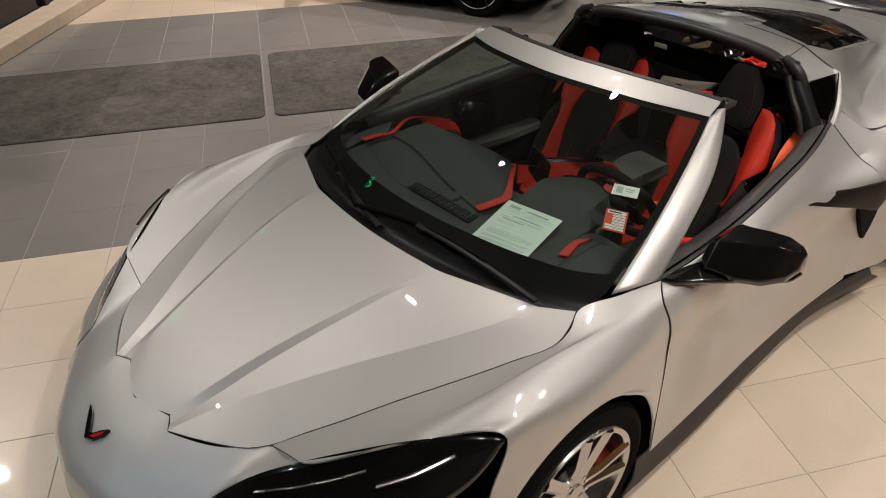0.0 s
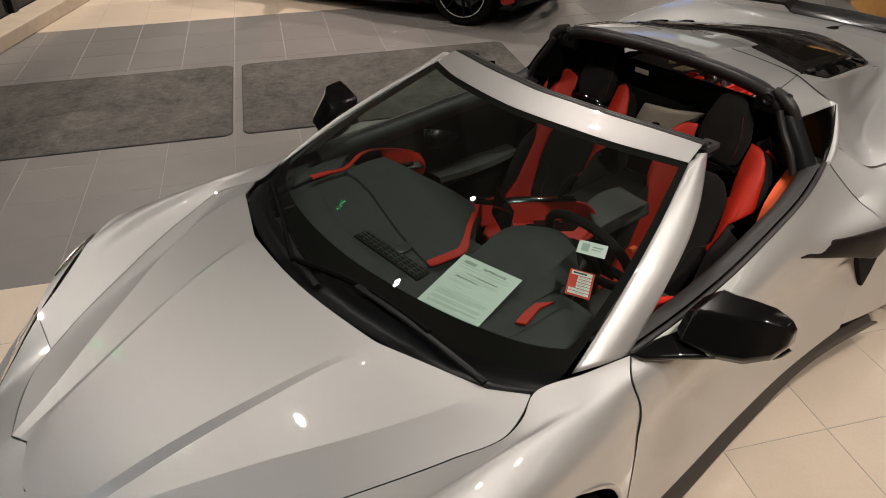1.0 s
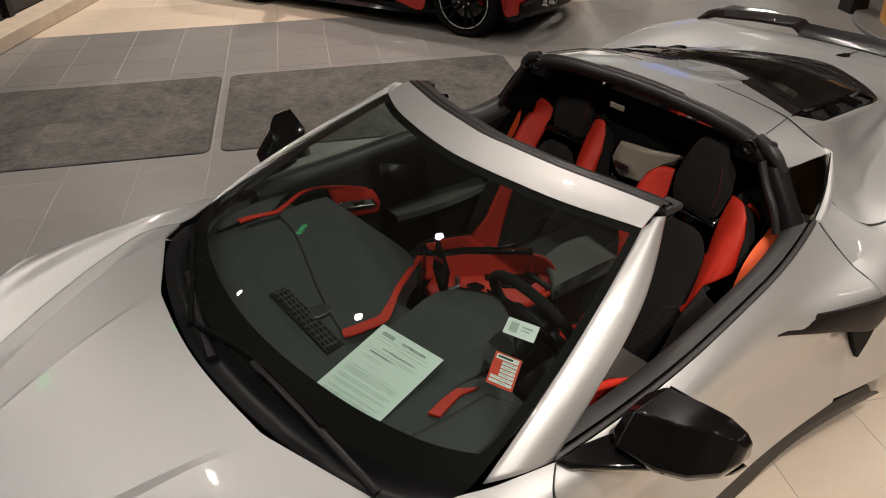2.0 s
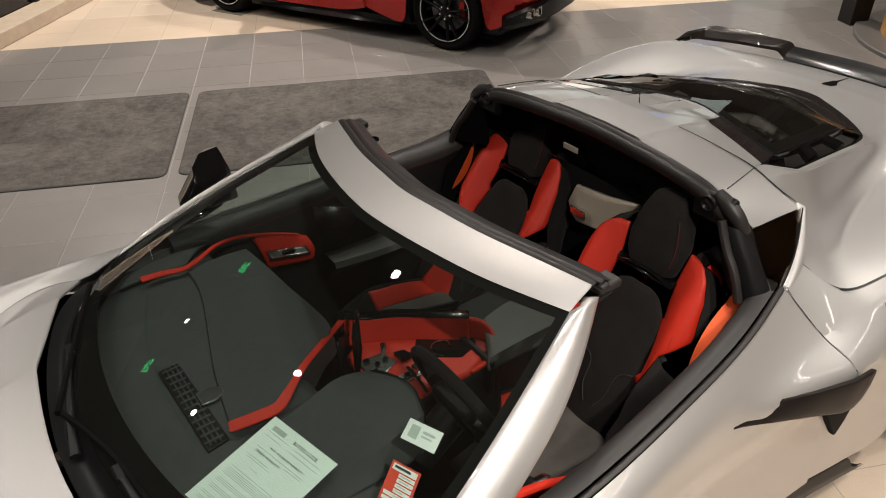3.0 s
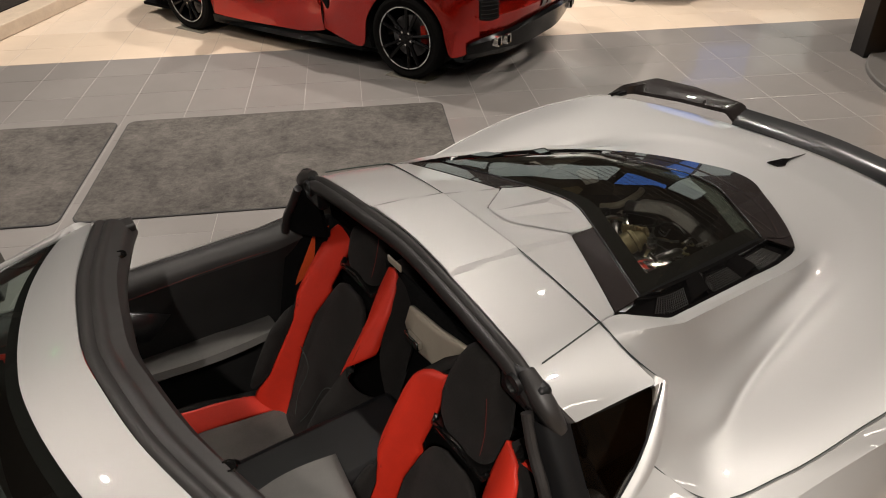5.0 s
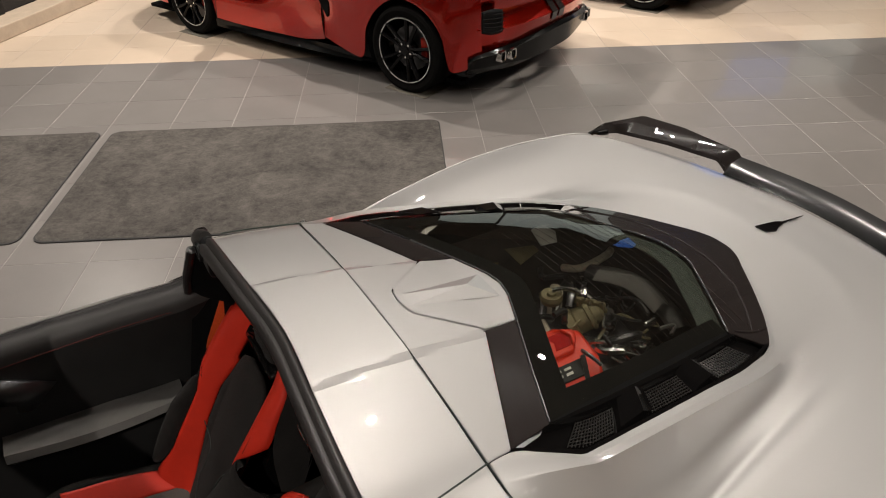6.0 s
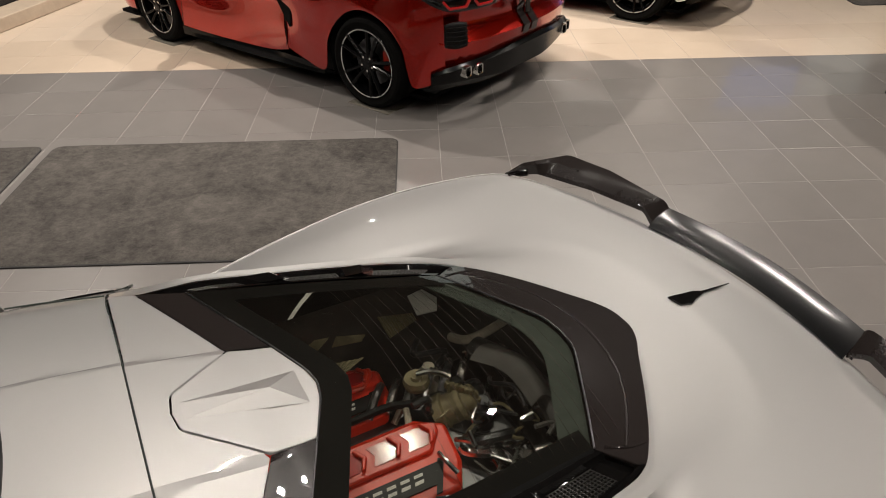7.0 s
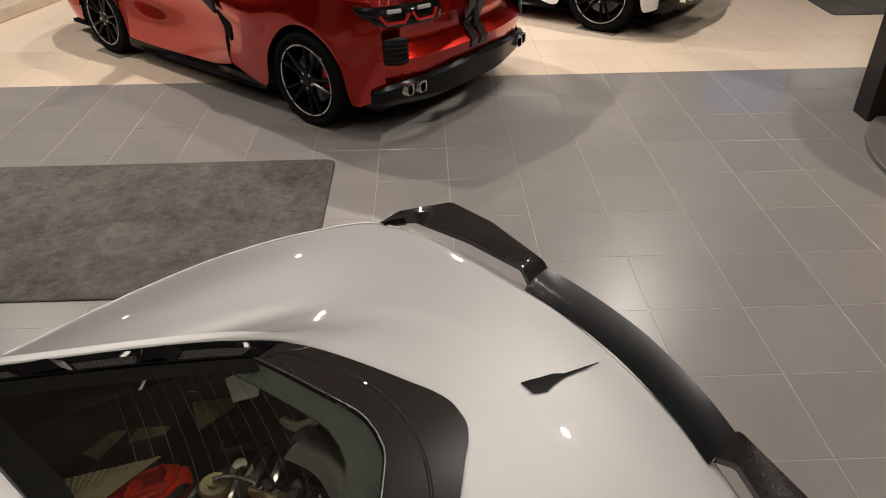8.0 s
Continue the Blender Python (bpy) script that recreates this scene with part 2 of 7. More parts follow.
# ---- shaping helpers ----
def cr(points, n, straight=False):
    """n places along a smooth curve through the points, even in length."""
    p = np.array(points, float)
    d = np.linalg.norm(np.diff(p, axis=0), axis=1)
    t = np.concatenate([[0], np.cumsum(np.maximum(d, 1e-6))])
    s = np.linspace(0, t[-1], n)
    if straight or len(p) < 3:
        return np.stack([np.interp(s, t, p[:, k]) for k in range(3)], 1)
    m = np.zeros_like(p)
    for i in range(1, len(p) - 1):
        a, b = t[i] - t[i - 1], t[i + 1] - t[i]
        m[i] = ((p[i] - p[i - 1]) / a * b + (p[i + 1] - p[i]) / b * a) / (a + b)
    m[0] = 1.5 * (p[1] - p[0]) / (t[1] - t[0]) - 0.5 * m[1]
    m[-1] = 1.5 * (p[-1] - p[-2]) / (t[-1] - t[-2]) - 0.5 * m[-2]
    i = np.clip(np.searchsorted(t, s, side="right") - 1, 0, len(p) - 2)
    h = (t[i + 1] - t[i])[:, None]
    u = ((s - t[i])[:, None]) / h
    return ((2 * u**3 - 3 * u**2 + 1) * p[i] + (u**3 - 2 * u**2 + u) * h * m[i] + (-2 * u**3 + 3 * u**2) * p[i + 1] + (u**3 - u**2) * h * m[i + 1])


def mir(c):
    return [(x, -y, z) for x, y, z in c]


def both(curves):
    """From the curves of one half, middle first: those of both halves, from side to side."""
    return [mir(c) for c in reversed(curves[1:])] + list(curves)


def loft_grid(curves, nu, nv, creases=()):
    """A grid of places lofted over guide curves; it bends smoothly across them but at the creases."""
    rows = np.array([cr(c, nu) for c in curves])
    stops = [0, *sorted(creases), len(curves) - 1]
    out = []
    for a, b in zip(stops[:-1], stops[1:]):
        n = max(2, round(nv * (b - a) / (len(curves) - 1)) + 1)
        cols = np.stack([cr(rows[a:b + 1, k], n) for k in range(nu)], 1)
        out.append(cols if a == stops[0] else cols[1:])
    return np.concatenate(out)


def grid_mesh(bm, g, closed=False):
    vs = [[bm.verts.new(p) for p in row] for row in g]
    for r, s in zip(vs[:-1], vs[1:]):
        for k in range(len(r) - 1):
            bm.faces.new((r[k], r[k + 1], s[k + 1], s[k]))
        if closed:
            bm.faces.new((r[-1], r[0], s[0], s[-1]))
    return vs


def part(name, bm, mat, parent=None, label="", angle=32, thick=0.0, bevel=0.0, smooth=True):
    """Links a bmesh as one mesh object under its thing."""
    me = bpy.data.meshes.new(name)
    bm.to_mesh(me)
    bm.free()
    me.materials.append(mat)
    if smooth:
        for p in me.polygons:
            p.use_smooth = True
        me.set_sharp_from_angle(angle=radians(angle))
    ob = new(name, me)
    if parent is not None:
        ob.parent = parent
    if label:
        ob["label"] = label
    if thick:
        md = ob.modifiers.new("thickness", "SOLIDIFY")
        md.thickness, md.offset, md.use_even_offset, md.use_rim = thick, -1, False, thick >= .0085
    if bevel:
        md = ob.modifiers.new("rounded", "BEVEL")
        md.width, md.segments, md.limit_method, md.angle_limit = bevel, 2, "ANGLE", radians(35)
    return ob


def orient(bm, centre):
    """Turns an open sheet's faces away from the centre."""
    bm.normal_update()
    c = Vector(centre)
    if sum(f.normal.dot(f.calc_center_median() - c) * f.calc_area() for f in bm.faces) < 0:
        bmesh.ops.reverse_faces(bm, faces=bm.faces[:])
    return bm


CORE = (2.4, 0, 0.3)


def sheet(name, curves, mat, parent, nu=40, nv=24, creases=(), thick=0.006, label="", centre=CORE, angle=32):
    bm = bmesh.new()
    grid_mesh(bm, loft_grid(curves, nu, nv, creases))
    bmesh.ops.remove_doubles(bm, verts=bm.verts[:], dist=0.0004)
    return part(name, orient(bm, centre), mat, parent, label, angle, thick)


def box(bm, centre, size, m=None):
    """A box in the bmesh, with an optional matrix on it."""
    mat = Matrix.Translation(centre) @ Matrix.Diagonal((*size, 1))
    if m is not None:
        mat = m @ mat
    return bmesh.ops.create_cube(bm, size=1, matrix=mat)["verts"]


def tube_mesh(bm, points, radius, n=24, sides=10, straight=False, flat=1.0, taper=None):
    """A round or flattened bar along a curve."""
    c = [Vector(p) for p in cr(points, n, straight)]
    rings = []
    for i, p in enumerate(c):
        d = (c[min(i + 1, n - 1)] - c[max(i - 1, 0)]).normalized()
        side = d.cross(Vector((0, 0, 1)))
        side = side.normalized() if side.length > 1e-4 else Vector((1, 0, 0))
        up = side.cross(d).normalized()
        r = radius * (taper(i / (n - 1)) if taper else 1)
        rings.append([p + side * r * math.cos(a) + up * r * flat * math.sin(a) for a in np.linspace(0, 2 * math.pi, sides, endpoint=False)])
    vs = grid_mesh(bm, rings, True)
    bm.faces.new(list(reversed(vs[0])))
    bm.faces.new(vs[-1])
    bm.normal_update()
    bmesh.ops.recalc_face_normals(bm, faces=bm.faces[:])
    return vs


def revolve(bm, profile, n=48, axis="y"):
    """Turns a profile of (radius, offset) round an axis."""
    rings = []
    for r, o in profile:
        ring = []
        for a in np.linspace(0, 2 * math.pi, n, endpoint=False):
            c, s = r * math.cos(a), r * math.sin(a)
            ring.append((c, o, s) if axis == "y" else (c, s, o))
        rings.append(ring)
    vs = grid_mesh(bm, rings, True)
    return vs


def prism(bm, outline, z0, z1, m=None):
    """A plate with a given outline (x, y) from z0 to z1."""
    lo = [bm.verts.new((x, y, z0)) for x, y in outline]
    hi = [bm.verts.new((x, y, z1)) for x, y in outline]
    bm.faces.new(list(reversed(lo)))
    bm.faces.new(hi)
    k = len(outline)
    for i in range(k):
        bm.faces.new((lo[i], lo[(i + 1) % k], hi[(i + 1) % k], hi[i]))
    if m is not None:
        bmesh.ops.transform(bm, matrix=m, verts=lo + hi)
    return lo + hi


def thing(name, label, category, group="", m=None):
    ob = new(name)
    ob.empty_display_size = 0.1
    if m is not None:
        ob.matrix_world = m
    return tagged(ob, label, category, group)

# ---- the showroom ----
def setting(name, bm, mat, smooth=False, bevel=0.0):
    return tagged(part(name, bm, mat, None, smooth=smooth, bevel=bevel), kind="structure")


TURN = Matrix.Rotation(radians(GRID_TURN), 4, "Z")


def grid_box(bm, u0, u1, v0, v1, z0, z1):
    c = grid((u0 + u1) / 2, (v0 + v1) / 2, (z0 + z1) / 2)
    return box(bm, (0, 0, 0), ((u1 - u0) * TILE, (v1 - v0) * TILE, z1 - z0), Matrix.Translation(c) @ TURN)


U0, U1, V0, V1 = -17, 22, -22, 18
bm = bmesh.new()
grid_box(bm, U0, U1, V0, V1, -0.2, -0.0016)
floor = setting("floor", bm, GROUT_LIGHT)
tagged(floor, "showroom floor of grey and beige glazed tiles", "floor")
bm = bmesh.new()
grid_box(bm, U0, U1, V0, V1, CEILING, CEILING + 0.2)
ceiling = setting("ceiling", bm, CEILING_PAINT)
for name, (a, b, c, d) in {"wall_north": (U0, U1, V1, V1 + 0.5), "wall_south": (U0, U1, V0 - 0.5, V0), "wall_east": (U1, U1 + 0.5, V0, V1), "wall_west": (U0 - 0.5, U0, V0, V1)}.items():
    bm = bmesh.new()
    grid_box(bm, a, b, c, d, -0.2, CEILING + 0.2)
    setting(name, bm, WALL)

for name, (a, b, c, d) in {"trim_wood_panel_south": (2, U1, V0, V0 + .12), "trim_wood_panel_east": (U1 - .12, U1, V0 + .2, -9)}.items():
    bm = bmesh.new()
    grid_box(bm, a, b, c, d, 0.0, 3.7)
    tagged(setting(name, bm, WOOD), "honey-coloured wood panelling on the wall", "wall panel")

# kerb and dark shopfront along the slanting edge of the floor
k0, k1 = grid(-10.9, -2.5), grid(-7.3, 9.5)
along = (k1 - k0).normalized()
out = Vector((-along.y, along.x, 0))
kerb_m = Matrix.Translation((k0 + k1) / 2 + out * 0.16) @ Matrix.Rotation(math.atan2(along.y, along.x), 4, "Z")
bm = bmesh.new()
box(bm, (0, 0, 0.07), ((k1 - k0).length, 0.32, 0.14), kerb_m)
setting("trim_kerb", bm, KERB_STONE, bevel=0.012)
bm = bmesh.new()
box(bm, (0, 0.22, 1.6), ((k1 - k0).length, 0.10, 3.2), kerb_m)
setting("window_shopfront", bm, DARK_WINDOW)
for k in range(7):
    bm = bmesh.new()
    box(bm, ((k - 3) * (k1 - k0).length / 6, 0.15, 1.6), (0.08, 0.06, 3.2), kerb_m)
    tagged(setting("trim_mullion", bm, FRAME_BLACK), "black metal shopfront mullion", "window frame")


def floor_mat(u0, u1, v0, v1, label):
    """A pile mat with rounded corners, a rubber edge and a slightly wavy rim."""
    w, h, r = (u1 - u0) * TILE, (v1 - v0) * TILE, 0.07
    ob = thing("floor_mat", label, "mat", "long mats laid in a row", Matrix.Translation(grid((u0 + u1) / 2, (v0 + v1) / 2)) @ TURN)
    rim = []
    for cx, cy, a0 in ((w / 2 - r, h / 2 - r, 0), (-w / 2 + r, h / 2 - r, 90), (-w / 2 + r, -h / 2 + r, 180), (w / 2 - r, -h / 2 + r, 270)):
        rim += [(cx + r * math.cos(radians(a0 + t)), cy + r * math.sin(radians(a0 + t))) for t in range(0, 91, 15)]
    dense = []
    for (ax, ay), (bx, by) in zip(rim, rim[1:] + rim[:1]):
        k = max(1, int(math.hypot(bx - ax, by - ay) / 0.06))
        dense += [(ax + (bx - ax) * i / k, ay + (by - ay) * i / k) for i in range(k)]
    wave = lambda x, y: 0.004 + 0.0035 * max(0, noise.noise(Vector((x * 5, y * 5, u0)))) * 2

    def ring(inset, lift):
        s = lambda v, half: v * (1 - inset / half)
        return [(s(x, w / 2), s(y, h / 2), lift + (wave(x, y) if lift else 0)) for x, y in dense]

    bm = bmesh.new()
    grid_mesh(bm, [ring(0, 0.0), ring(0.0, 0.002), ring(0.003, 0.004), ring(0.010, 0.0045)], True)
    part("rubber_edge", bm, MAT_EDGE, ob)
    bm = bmesh.new()
    vs = grid_mesh(bm, [ring(0.007, 0.003), ring(0.010, 0.006), ring(0.02, 0.0075), ring(0.25, 0.0075)], True)
    bm.faces.new(vs[-1])
    part("mat_surface", bm, MAT_PILE, ob)
    return ob


floor_mat(-4.87, 0.37, -3.55, -0.30, "long charcoal pile mat with rounded corners on tiles")
floor_mat(-10.27, -5.03, -3.55, -0.30, "long charcoal pile mat beside another on tiles")
floor_mat(11.0, 16.2, 6.3, 9.5, "dark pile mat on the beige tiles")

# black post and the round counter on its plinth
post = thing("post", "square black metal post standing on the floor", "post", m=Matrix.Translation((8.83, 1.93, 0)) @ TURN)
bm = bmesh.new()
box(bm, (0, 0, CEILING / 2), (0.2, 0.2, CEILING))
part("shaft", bm, FRAME_BLACK, post, bevel=0.006)
desk = thing("round_counter", "round honey-coloured wooden counter on a grey plinth", "counter", m=Matrix.Translation((9.12, 0.72, 0)))
bm = bmesh.new()
revolve(bm, [(0.0, 0.0), (1.2, 0.0), (1.2, 0.03), (1.19, 0.04), (0.0, 0.04)], 72, "z")
part("plinth", bm, PLINTH_GREY, desk)
bm = bmesh.new()
revolve(bm, [(0.0, 0.04), (0.97, 0.04), (0.97, 1.0), (0.0, 1.0)], 72, "z")
part("drum", bm, WOOD, desk)
bm = bmesh.new()
revolve(bm, [(0.0, 1.0), (1.02, 1.0), (1.03, 1.01), (1.03, 1.03), (1.02, 1.04), (0.0, 1.04)], 72, "z")
part("top", bm, WOOD, desk)


# ceiling downlights, all out of view; most are added to set the brightness
def downlight(x, y, power, radius=0.045, angle=125, colour=(1.0, 0.915, 0.825)):
    ob = thing("ceiling_light", "round recessed ceiling downlight out of view, switched on", "ceiling light", "ceiling downlights", Matrix.Translation((x, y, CEILING)))
    bm = bmesh.new()
    revolve(bm, [(radius + 0.03, 0.0), (radius + 0.03, -0.012), (radius, -0.012), (radius - 0.01, 0.0)], 24, "z")
    part("trim_ring", bm, GUNMETAL, ob)
    lamp = bpy.data.lights.new("bulb", "SPOT")
    lamp.energy, lamp.shadow_soft_size, lamp.spot_size, lamp.spot_blend = power, radius, radians(angle), 0.6
    lamp.color = colour
    bulb = new("bulb", lamp)
    bulb.parent = ob
    bulb.location = (0, 0, -0.03)
    return ob


# the first four follow mirrored highlights; the rest are added to balance brightness
for x, y, power in ((1.93, 1.68, 38), (0.46, 1.68, 100), (-1.0, 2.95, 170), (-0.45, 5.3, 340), (3.5, 1.1, 140), (1.2, -2.9, 370), (3.3, -2.9, 60), (5.8, -1.8, 190), (4.6, 1.8, 120),
                    (7.0, 2.25, 215), (9.2, 4.4, 520), (5.4, 5.9, 560), (6.8, 6.8, 440), (2.6, 6.6, 500), (9.0, -0.6, 400)):
    downlight(x, y, power)
# added narrow beam: brightens the floor beside the door, spares the rear haunch
downlight(2.4, -1.9, 300, angle=58)
# added cool lamp ahead of the car: gives the nose its bluish tint
downlight(-3.4, 0.8, 170, colour=(0.66, 0.86, 1.0))


def exit_sign(x, y, z, turn):
    """Dark box with a glowing green word, hung from the ceiling."""
    ob = thing("exit_sign", "dark hanging exit sign with glowing green letters", "sign", "", Matrix.Translation((x, y, z)) @ Matrix.Rotation(radians(turn), 4, "Z"))
    bm = bmesh.new()
    box(bm, (0, 0, 0), (.26, .05, .2))
    part("sign_box", bm, FRAME_BLACK, ob, bevel=.006)
    bm = bmesh.new()
    tube_mesh(bm, [(0, 0, .1), (0, 0, CEILING - z)], .012, 4, 8)
    part("hanger", bm, FRAME_BLACK, ob)
    cu = bpy.data.curves.new("letters", "FONT")
    cu.body, cu.size, cu.align_x, cu.align_y, cu.extrude, cu.offset = "EXIT", .13, "CENTER", "CENTER", .002, .003
    tmp = new("letters", cu)
    me = bpy.data.meshes.new_from_object(tmp.evaluated_get(bpy.context.evaluated_depsgraph_get()))
    bpy.data.objects.remove(tmp)
    me.materials.clear()
    me.materials.append(EXIT_GREEN)
    word = new("letters", me)
    word.parent = ob
    word.matrix_basis = Matrix.Translation((0, -.028, 0)) @ Matrix.Rotation(radians(90), 4, "X") @ Matrix.Diagonal((.6, 1, 1, 1))


exit_sign(1.2, 3.15, 3.0, 25)
exit_sign(-0.42, 3.55, 3.0, 20)


# stand-in lit panels and a blue screen on the far wall, and slim tube lamps under the ceiling
def wall_display(u, z, w, h, mat, label):
    ob = thing("wall_display", label, "display", "lit displays on the wall", Matrix.Translation(grid(u, V1, z)) @ TURN)
    bm = bmesh.new()
    box(bm, (0, -.03, 0), (w + .08, .06, h + .08))
    part("case", bm, FRAME_BLACK, ob, bevel=.006)
    bm = bmesh.new()
    box(bm, (0, -.063, 0), (w, .006, h))
    part("lit_face", bm, mat, ob)


wall_display(14.8, 3.0, 1.5, .8, SCREEN_BLUE, "glowing blue wall screen in a black case")
# unseen pale panels stand in for the bright hall mirrored in the hatch
for u, z, w, h in ((4.5, 2.6, 1.2, 1.0), (7.5, 2.7, 1.4, 1.1), (10.8, 2.6, 1.6, 1.2), (18.0, 2.6, 1.2, 1.2)):
    wall_display(u, z, w, h, LIT_PANEL, "pale glowing stand-in panel in a black case")


def tube_lamp(x, y, turn):
    ob = thing("tube_lamp", "slim tube lamp hung under the ceiling, switched on", "ceiling light", "slim tube lamps", Matrix.Translation((x, y, CEILING - .25)) @ Matrix.Rotation(radians(turn), 4, "Z"))
    bm = bmesh.new()
    box(bm, (0, 0, .03), (1.3, .07, .04))
    part("housing", bm, FRAME_BLACK, ob, bevel=.005)
    bm = bmesh.new()
    tube_mesh(bm, [(-.62, 0, 0), (0, 0, 0), (.62, 0, 0)], .016, 4, 10, True)
    part("tube", bm, TUBE_GLOW, ob)
    for k in (-.5, .5):
        bm = bmesh.new()
        tube_mesh(bm, [(k, 0, .05), (k, 0, .25)], .004, 3, 6, True)
        part("hanger", bm, FRAME_BLACK, ob)


for k in range(5):
    tube_lamp(1.2 + 1.7 * k, -4.6, 64)
    tube_lamp(1.2 + 1.7 * k, -6.2, 64)
# ---- the sports car: its own frame has x to the tail, y to the passenger's side ----
FRONT_AXLE, REAR_AXLE = 1.24, 3.96

# guide lines of the body's one half
HOOD_MID = [(.294, 0, .648), (.42, 0, .700), (.65, 0, .780), (.90, 0, .845), (1.155, 0, .888)]
HOOD_CREASE = [(.344, .154, .660), (.46, .183, .712), (.60, .213, .762), (.87, .280, .838), (1.02, .315, .868), (1.185, .350, .882)]
HOOD_CREASE_FOOT = [(.330, .185, .656), (.47, .215, .703), (.62, .245, .755), (.88, .305, .832), (1.03, .335, .864), (1.195, .380, .8805)]
HOOD_FOLD = [(.316, .207, .659), (.467, .275, .708), (.61, .356, .752), (.781, .452, .796), (1.0, .575, .840), (1.19, .65, .860), (1.31, .675, .864)]
HOOD_SEAM = [(.314, .207, .656), (.363, .303, .668), (.411, .382, .676), (.453, .434, .680), (.503, .471, .688), (.585, .515, .712), (.669, .558, .732),
             (.813, .623, .764), (.935, .680, .788), (1.114, .753, .816), (1.271, .799, .836), (1.319, .787, .843), (1.391, .753, .851)]
COWL = [(1.155, 0, .888), (1.185, .30, .883), (1.225, .47, .874), (1.29, .64, .862), (1.34, .71, .856), (1.391, .753, .851)]
LAMP_TOP = [(.315, .465, .616), (.407, .523, .680), (.515, .611, .736), (.639, .715, .784), (.739, .797, .812), (.83, .865, .820), (.93, .935, .800)]
LAMP_FOOT = [(.315, .468, .612), (.37, .60, .600), (.47, .74, .605), (.64, .87, .645), (.82, .935, .720), (.93, .937, .797)]
FENDER_SEAM = [(.503, .475, .688), (.585, .519, .712), (.669, .562, .732), (.813, .627, .764), (.935, .684, .788), (1.114, .757, .816), (1.271, .803, .836),
               (1.325, .792, .843), (1.395, .757, .852), (1.54, .803, .868), (1.69, .836, .866)]
FENDER_DIP = [(.515, .613, .738), (.70, .70, .775), (.90, .765, .805), (1.10, .808, .833), (1.30, .832, .845), (1.50, .845, .856), (1.66, .860, .857)]
FENDER_CREST = [(.72, .785, .808), (.83, .846, .822), (.98, .850, .848), (1.124, .852, .858), (1.34, .863, .856), (1.487, .870, .850), (1.638, .882, .845)]
FENDER_BROW = [(.93, .937, .800), (1.05, .950, .790), (1.24, .955, .780), (1.45, .940, .770), (1.645, .915, .775)]
FENDER_FLARE = [(.86, .955, .640), (1.0, .966, .705), (1.24, .968, .740), (1.45, .955, .690), (1.652, .925, .640)]
FENDER_ARCH = [(.868, .955, .400), (.95, .965, .575), (1.08, .968, .672), (1.24, .968, .708), (1.40, .966, .672), (1.53, .962, .575), (1.60, .955, .40), (1.625, .953, .24)]
DOOR_BELT = [(1.694, .838, .866), (1.90, .842, .874), (2.17, .840, .900), (2.40, .828, .935), (2.65, .802, .965), (2.94, .733, .983)]
DOOR_BELT_FAR = [(1.694, .838, .866), (1.90, .842, .868), (2.17, .840, .874), (2.40, .828, .890), (2.65, .802, .908), (2.82, .765, .935), (2.94, .733, .983)]
DOOR_SHOULDER = [(1.644, .885, .845), (2.0, .892, .845), (2.3, .885, .852), (2.6, .866, .872), (2.985, .848, .868)]
DOOR_RIDGE = [(1.650, .919, .775), (2.0, .908, .770), (2.3, .897, .788), (2.55, .890, .814), (2.8, .919, .815), (3.01, .956, .800)]
DOOR_WAIST = [(1.656, .928, .620), (2.0, .895, .600), (2.4, .882, .600), (2.8, .900, .620), (3.02, .915, .630)]
DOOR_LOW = [(1.642, .941, .400), (2.0, .918, .380), (2.4, .900, .360), (2.8, .905, .380), (3.03, .935, .400)]
DOOR_FOOT = [(1.632, .953, .225), (2.0, .928, .205), (2.4, .902, .200), (2.8, .900, .215), (3.05, .935, .270)]
HATCH_RIM = [(3.18, .447, 1.184), (3.285, .4865, 1.152), (3.313, .4965, 1.1435), (3.345, .4945, 1.139), (3.465, .482, 1.120), (3.68, .458, 1.085), (3.86, .432, 1.050), (3.985, .390, 1.026), (4.04, .335, 1.020), (4.10, .258, 1.016), (4.19, .132, 1.013), (4.235, .070, 1.011), (4.250, .035, 1.010), (4.252, 0, 1.010)]
SHELL_EDGE = [(3.131, .458, 1.192), (3.185, .452, 1.182), (3.25, .4735, 1.1625)] + HATCH_RIM[1:]
SHELL_LIP = [(3.130, .472, 1.187), (3.185, .462, 1.178), (3.285, .4965, 1.150), (3.318, .5065, 1.1405), (3.35, .5045, 1.136), (3.467, .493, 1.116), (3.684, .470, 1.080), (3.866, .444, 1.046), (3.992, .402, 1.021), (4.05, .344, 1.017), (4.11, .265, 1.013), (4.20, .138, 1.011), (4.245, .075, 1.010), (4.262, .035, 1.009), (4.264, 0, 1.009)]
SHELL_FLANGE = [(3.133, .494, 1.176), (3.20, .502, 1.163), (3.29, .518, 1.148), (3.328, .524, 1.140), (3.36, .5225, 1.136), (3.472, .512, 1.118), (3.69, .490, 1.082), (3.88, .466, 1.045), (3.995, .436, 1.018), (4.09, .414, 1.006), (4.20, .372, 1.003), (4.33, .22, 1.0015), (4.36, 0, 1.0008)]
SHELL_A = [(3.143, .545, 1.147), (3.20, .58, 1.075), (3.33, .600, 1.020), (3.47, .572, 1.012), (3.70, .524, 1.006), (3.92, .487, 1.002), (4.08, .452, 1.000), (4.22, .405, 1.000), (4.36, .245, .9995), (4.40, 0, .998)]
SHELL_B = [(3.163, .582, 1.122), (3.165, .635, 1.040), (3.200, .698, .967), (3.32, .690, .948), (3.43, .650, .950), (3.70, .582, .967), (3.95, .535, .986), (4.10, .505, .995), (4.24, .455, .999), (4.39, .29, .998), (4.45, 0, .995)]
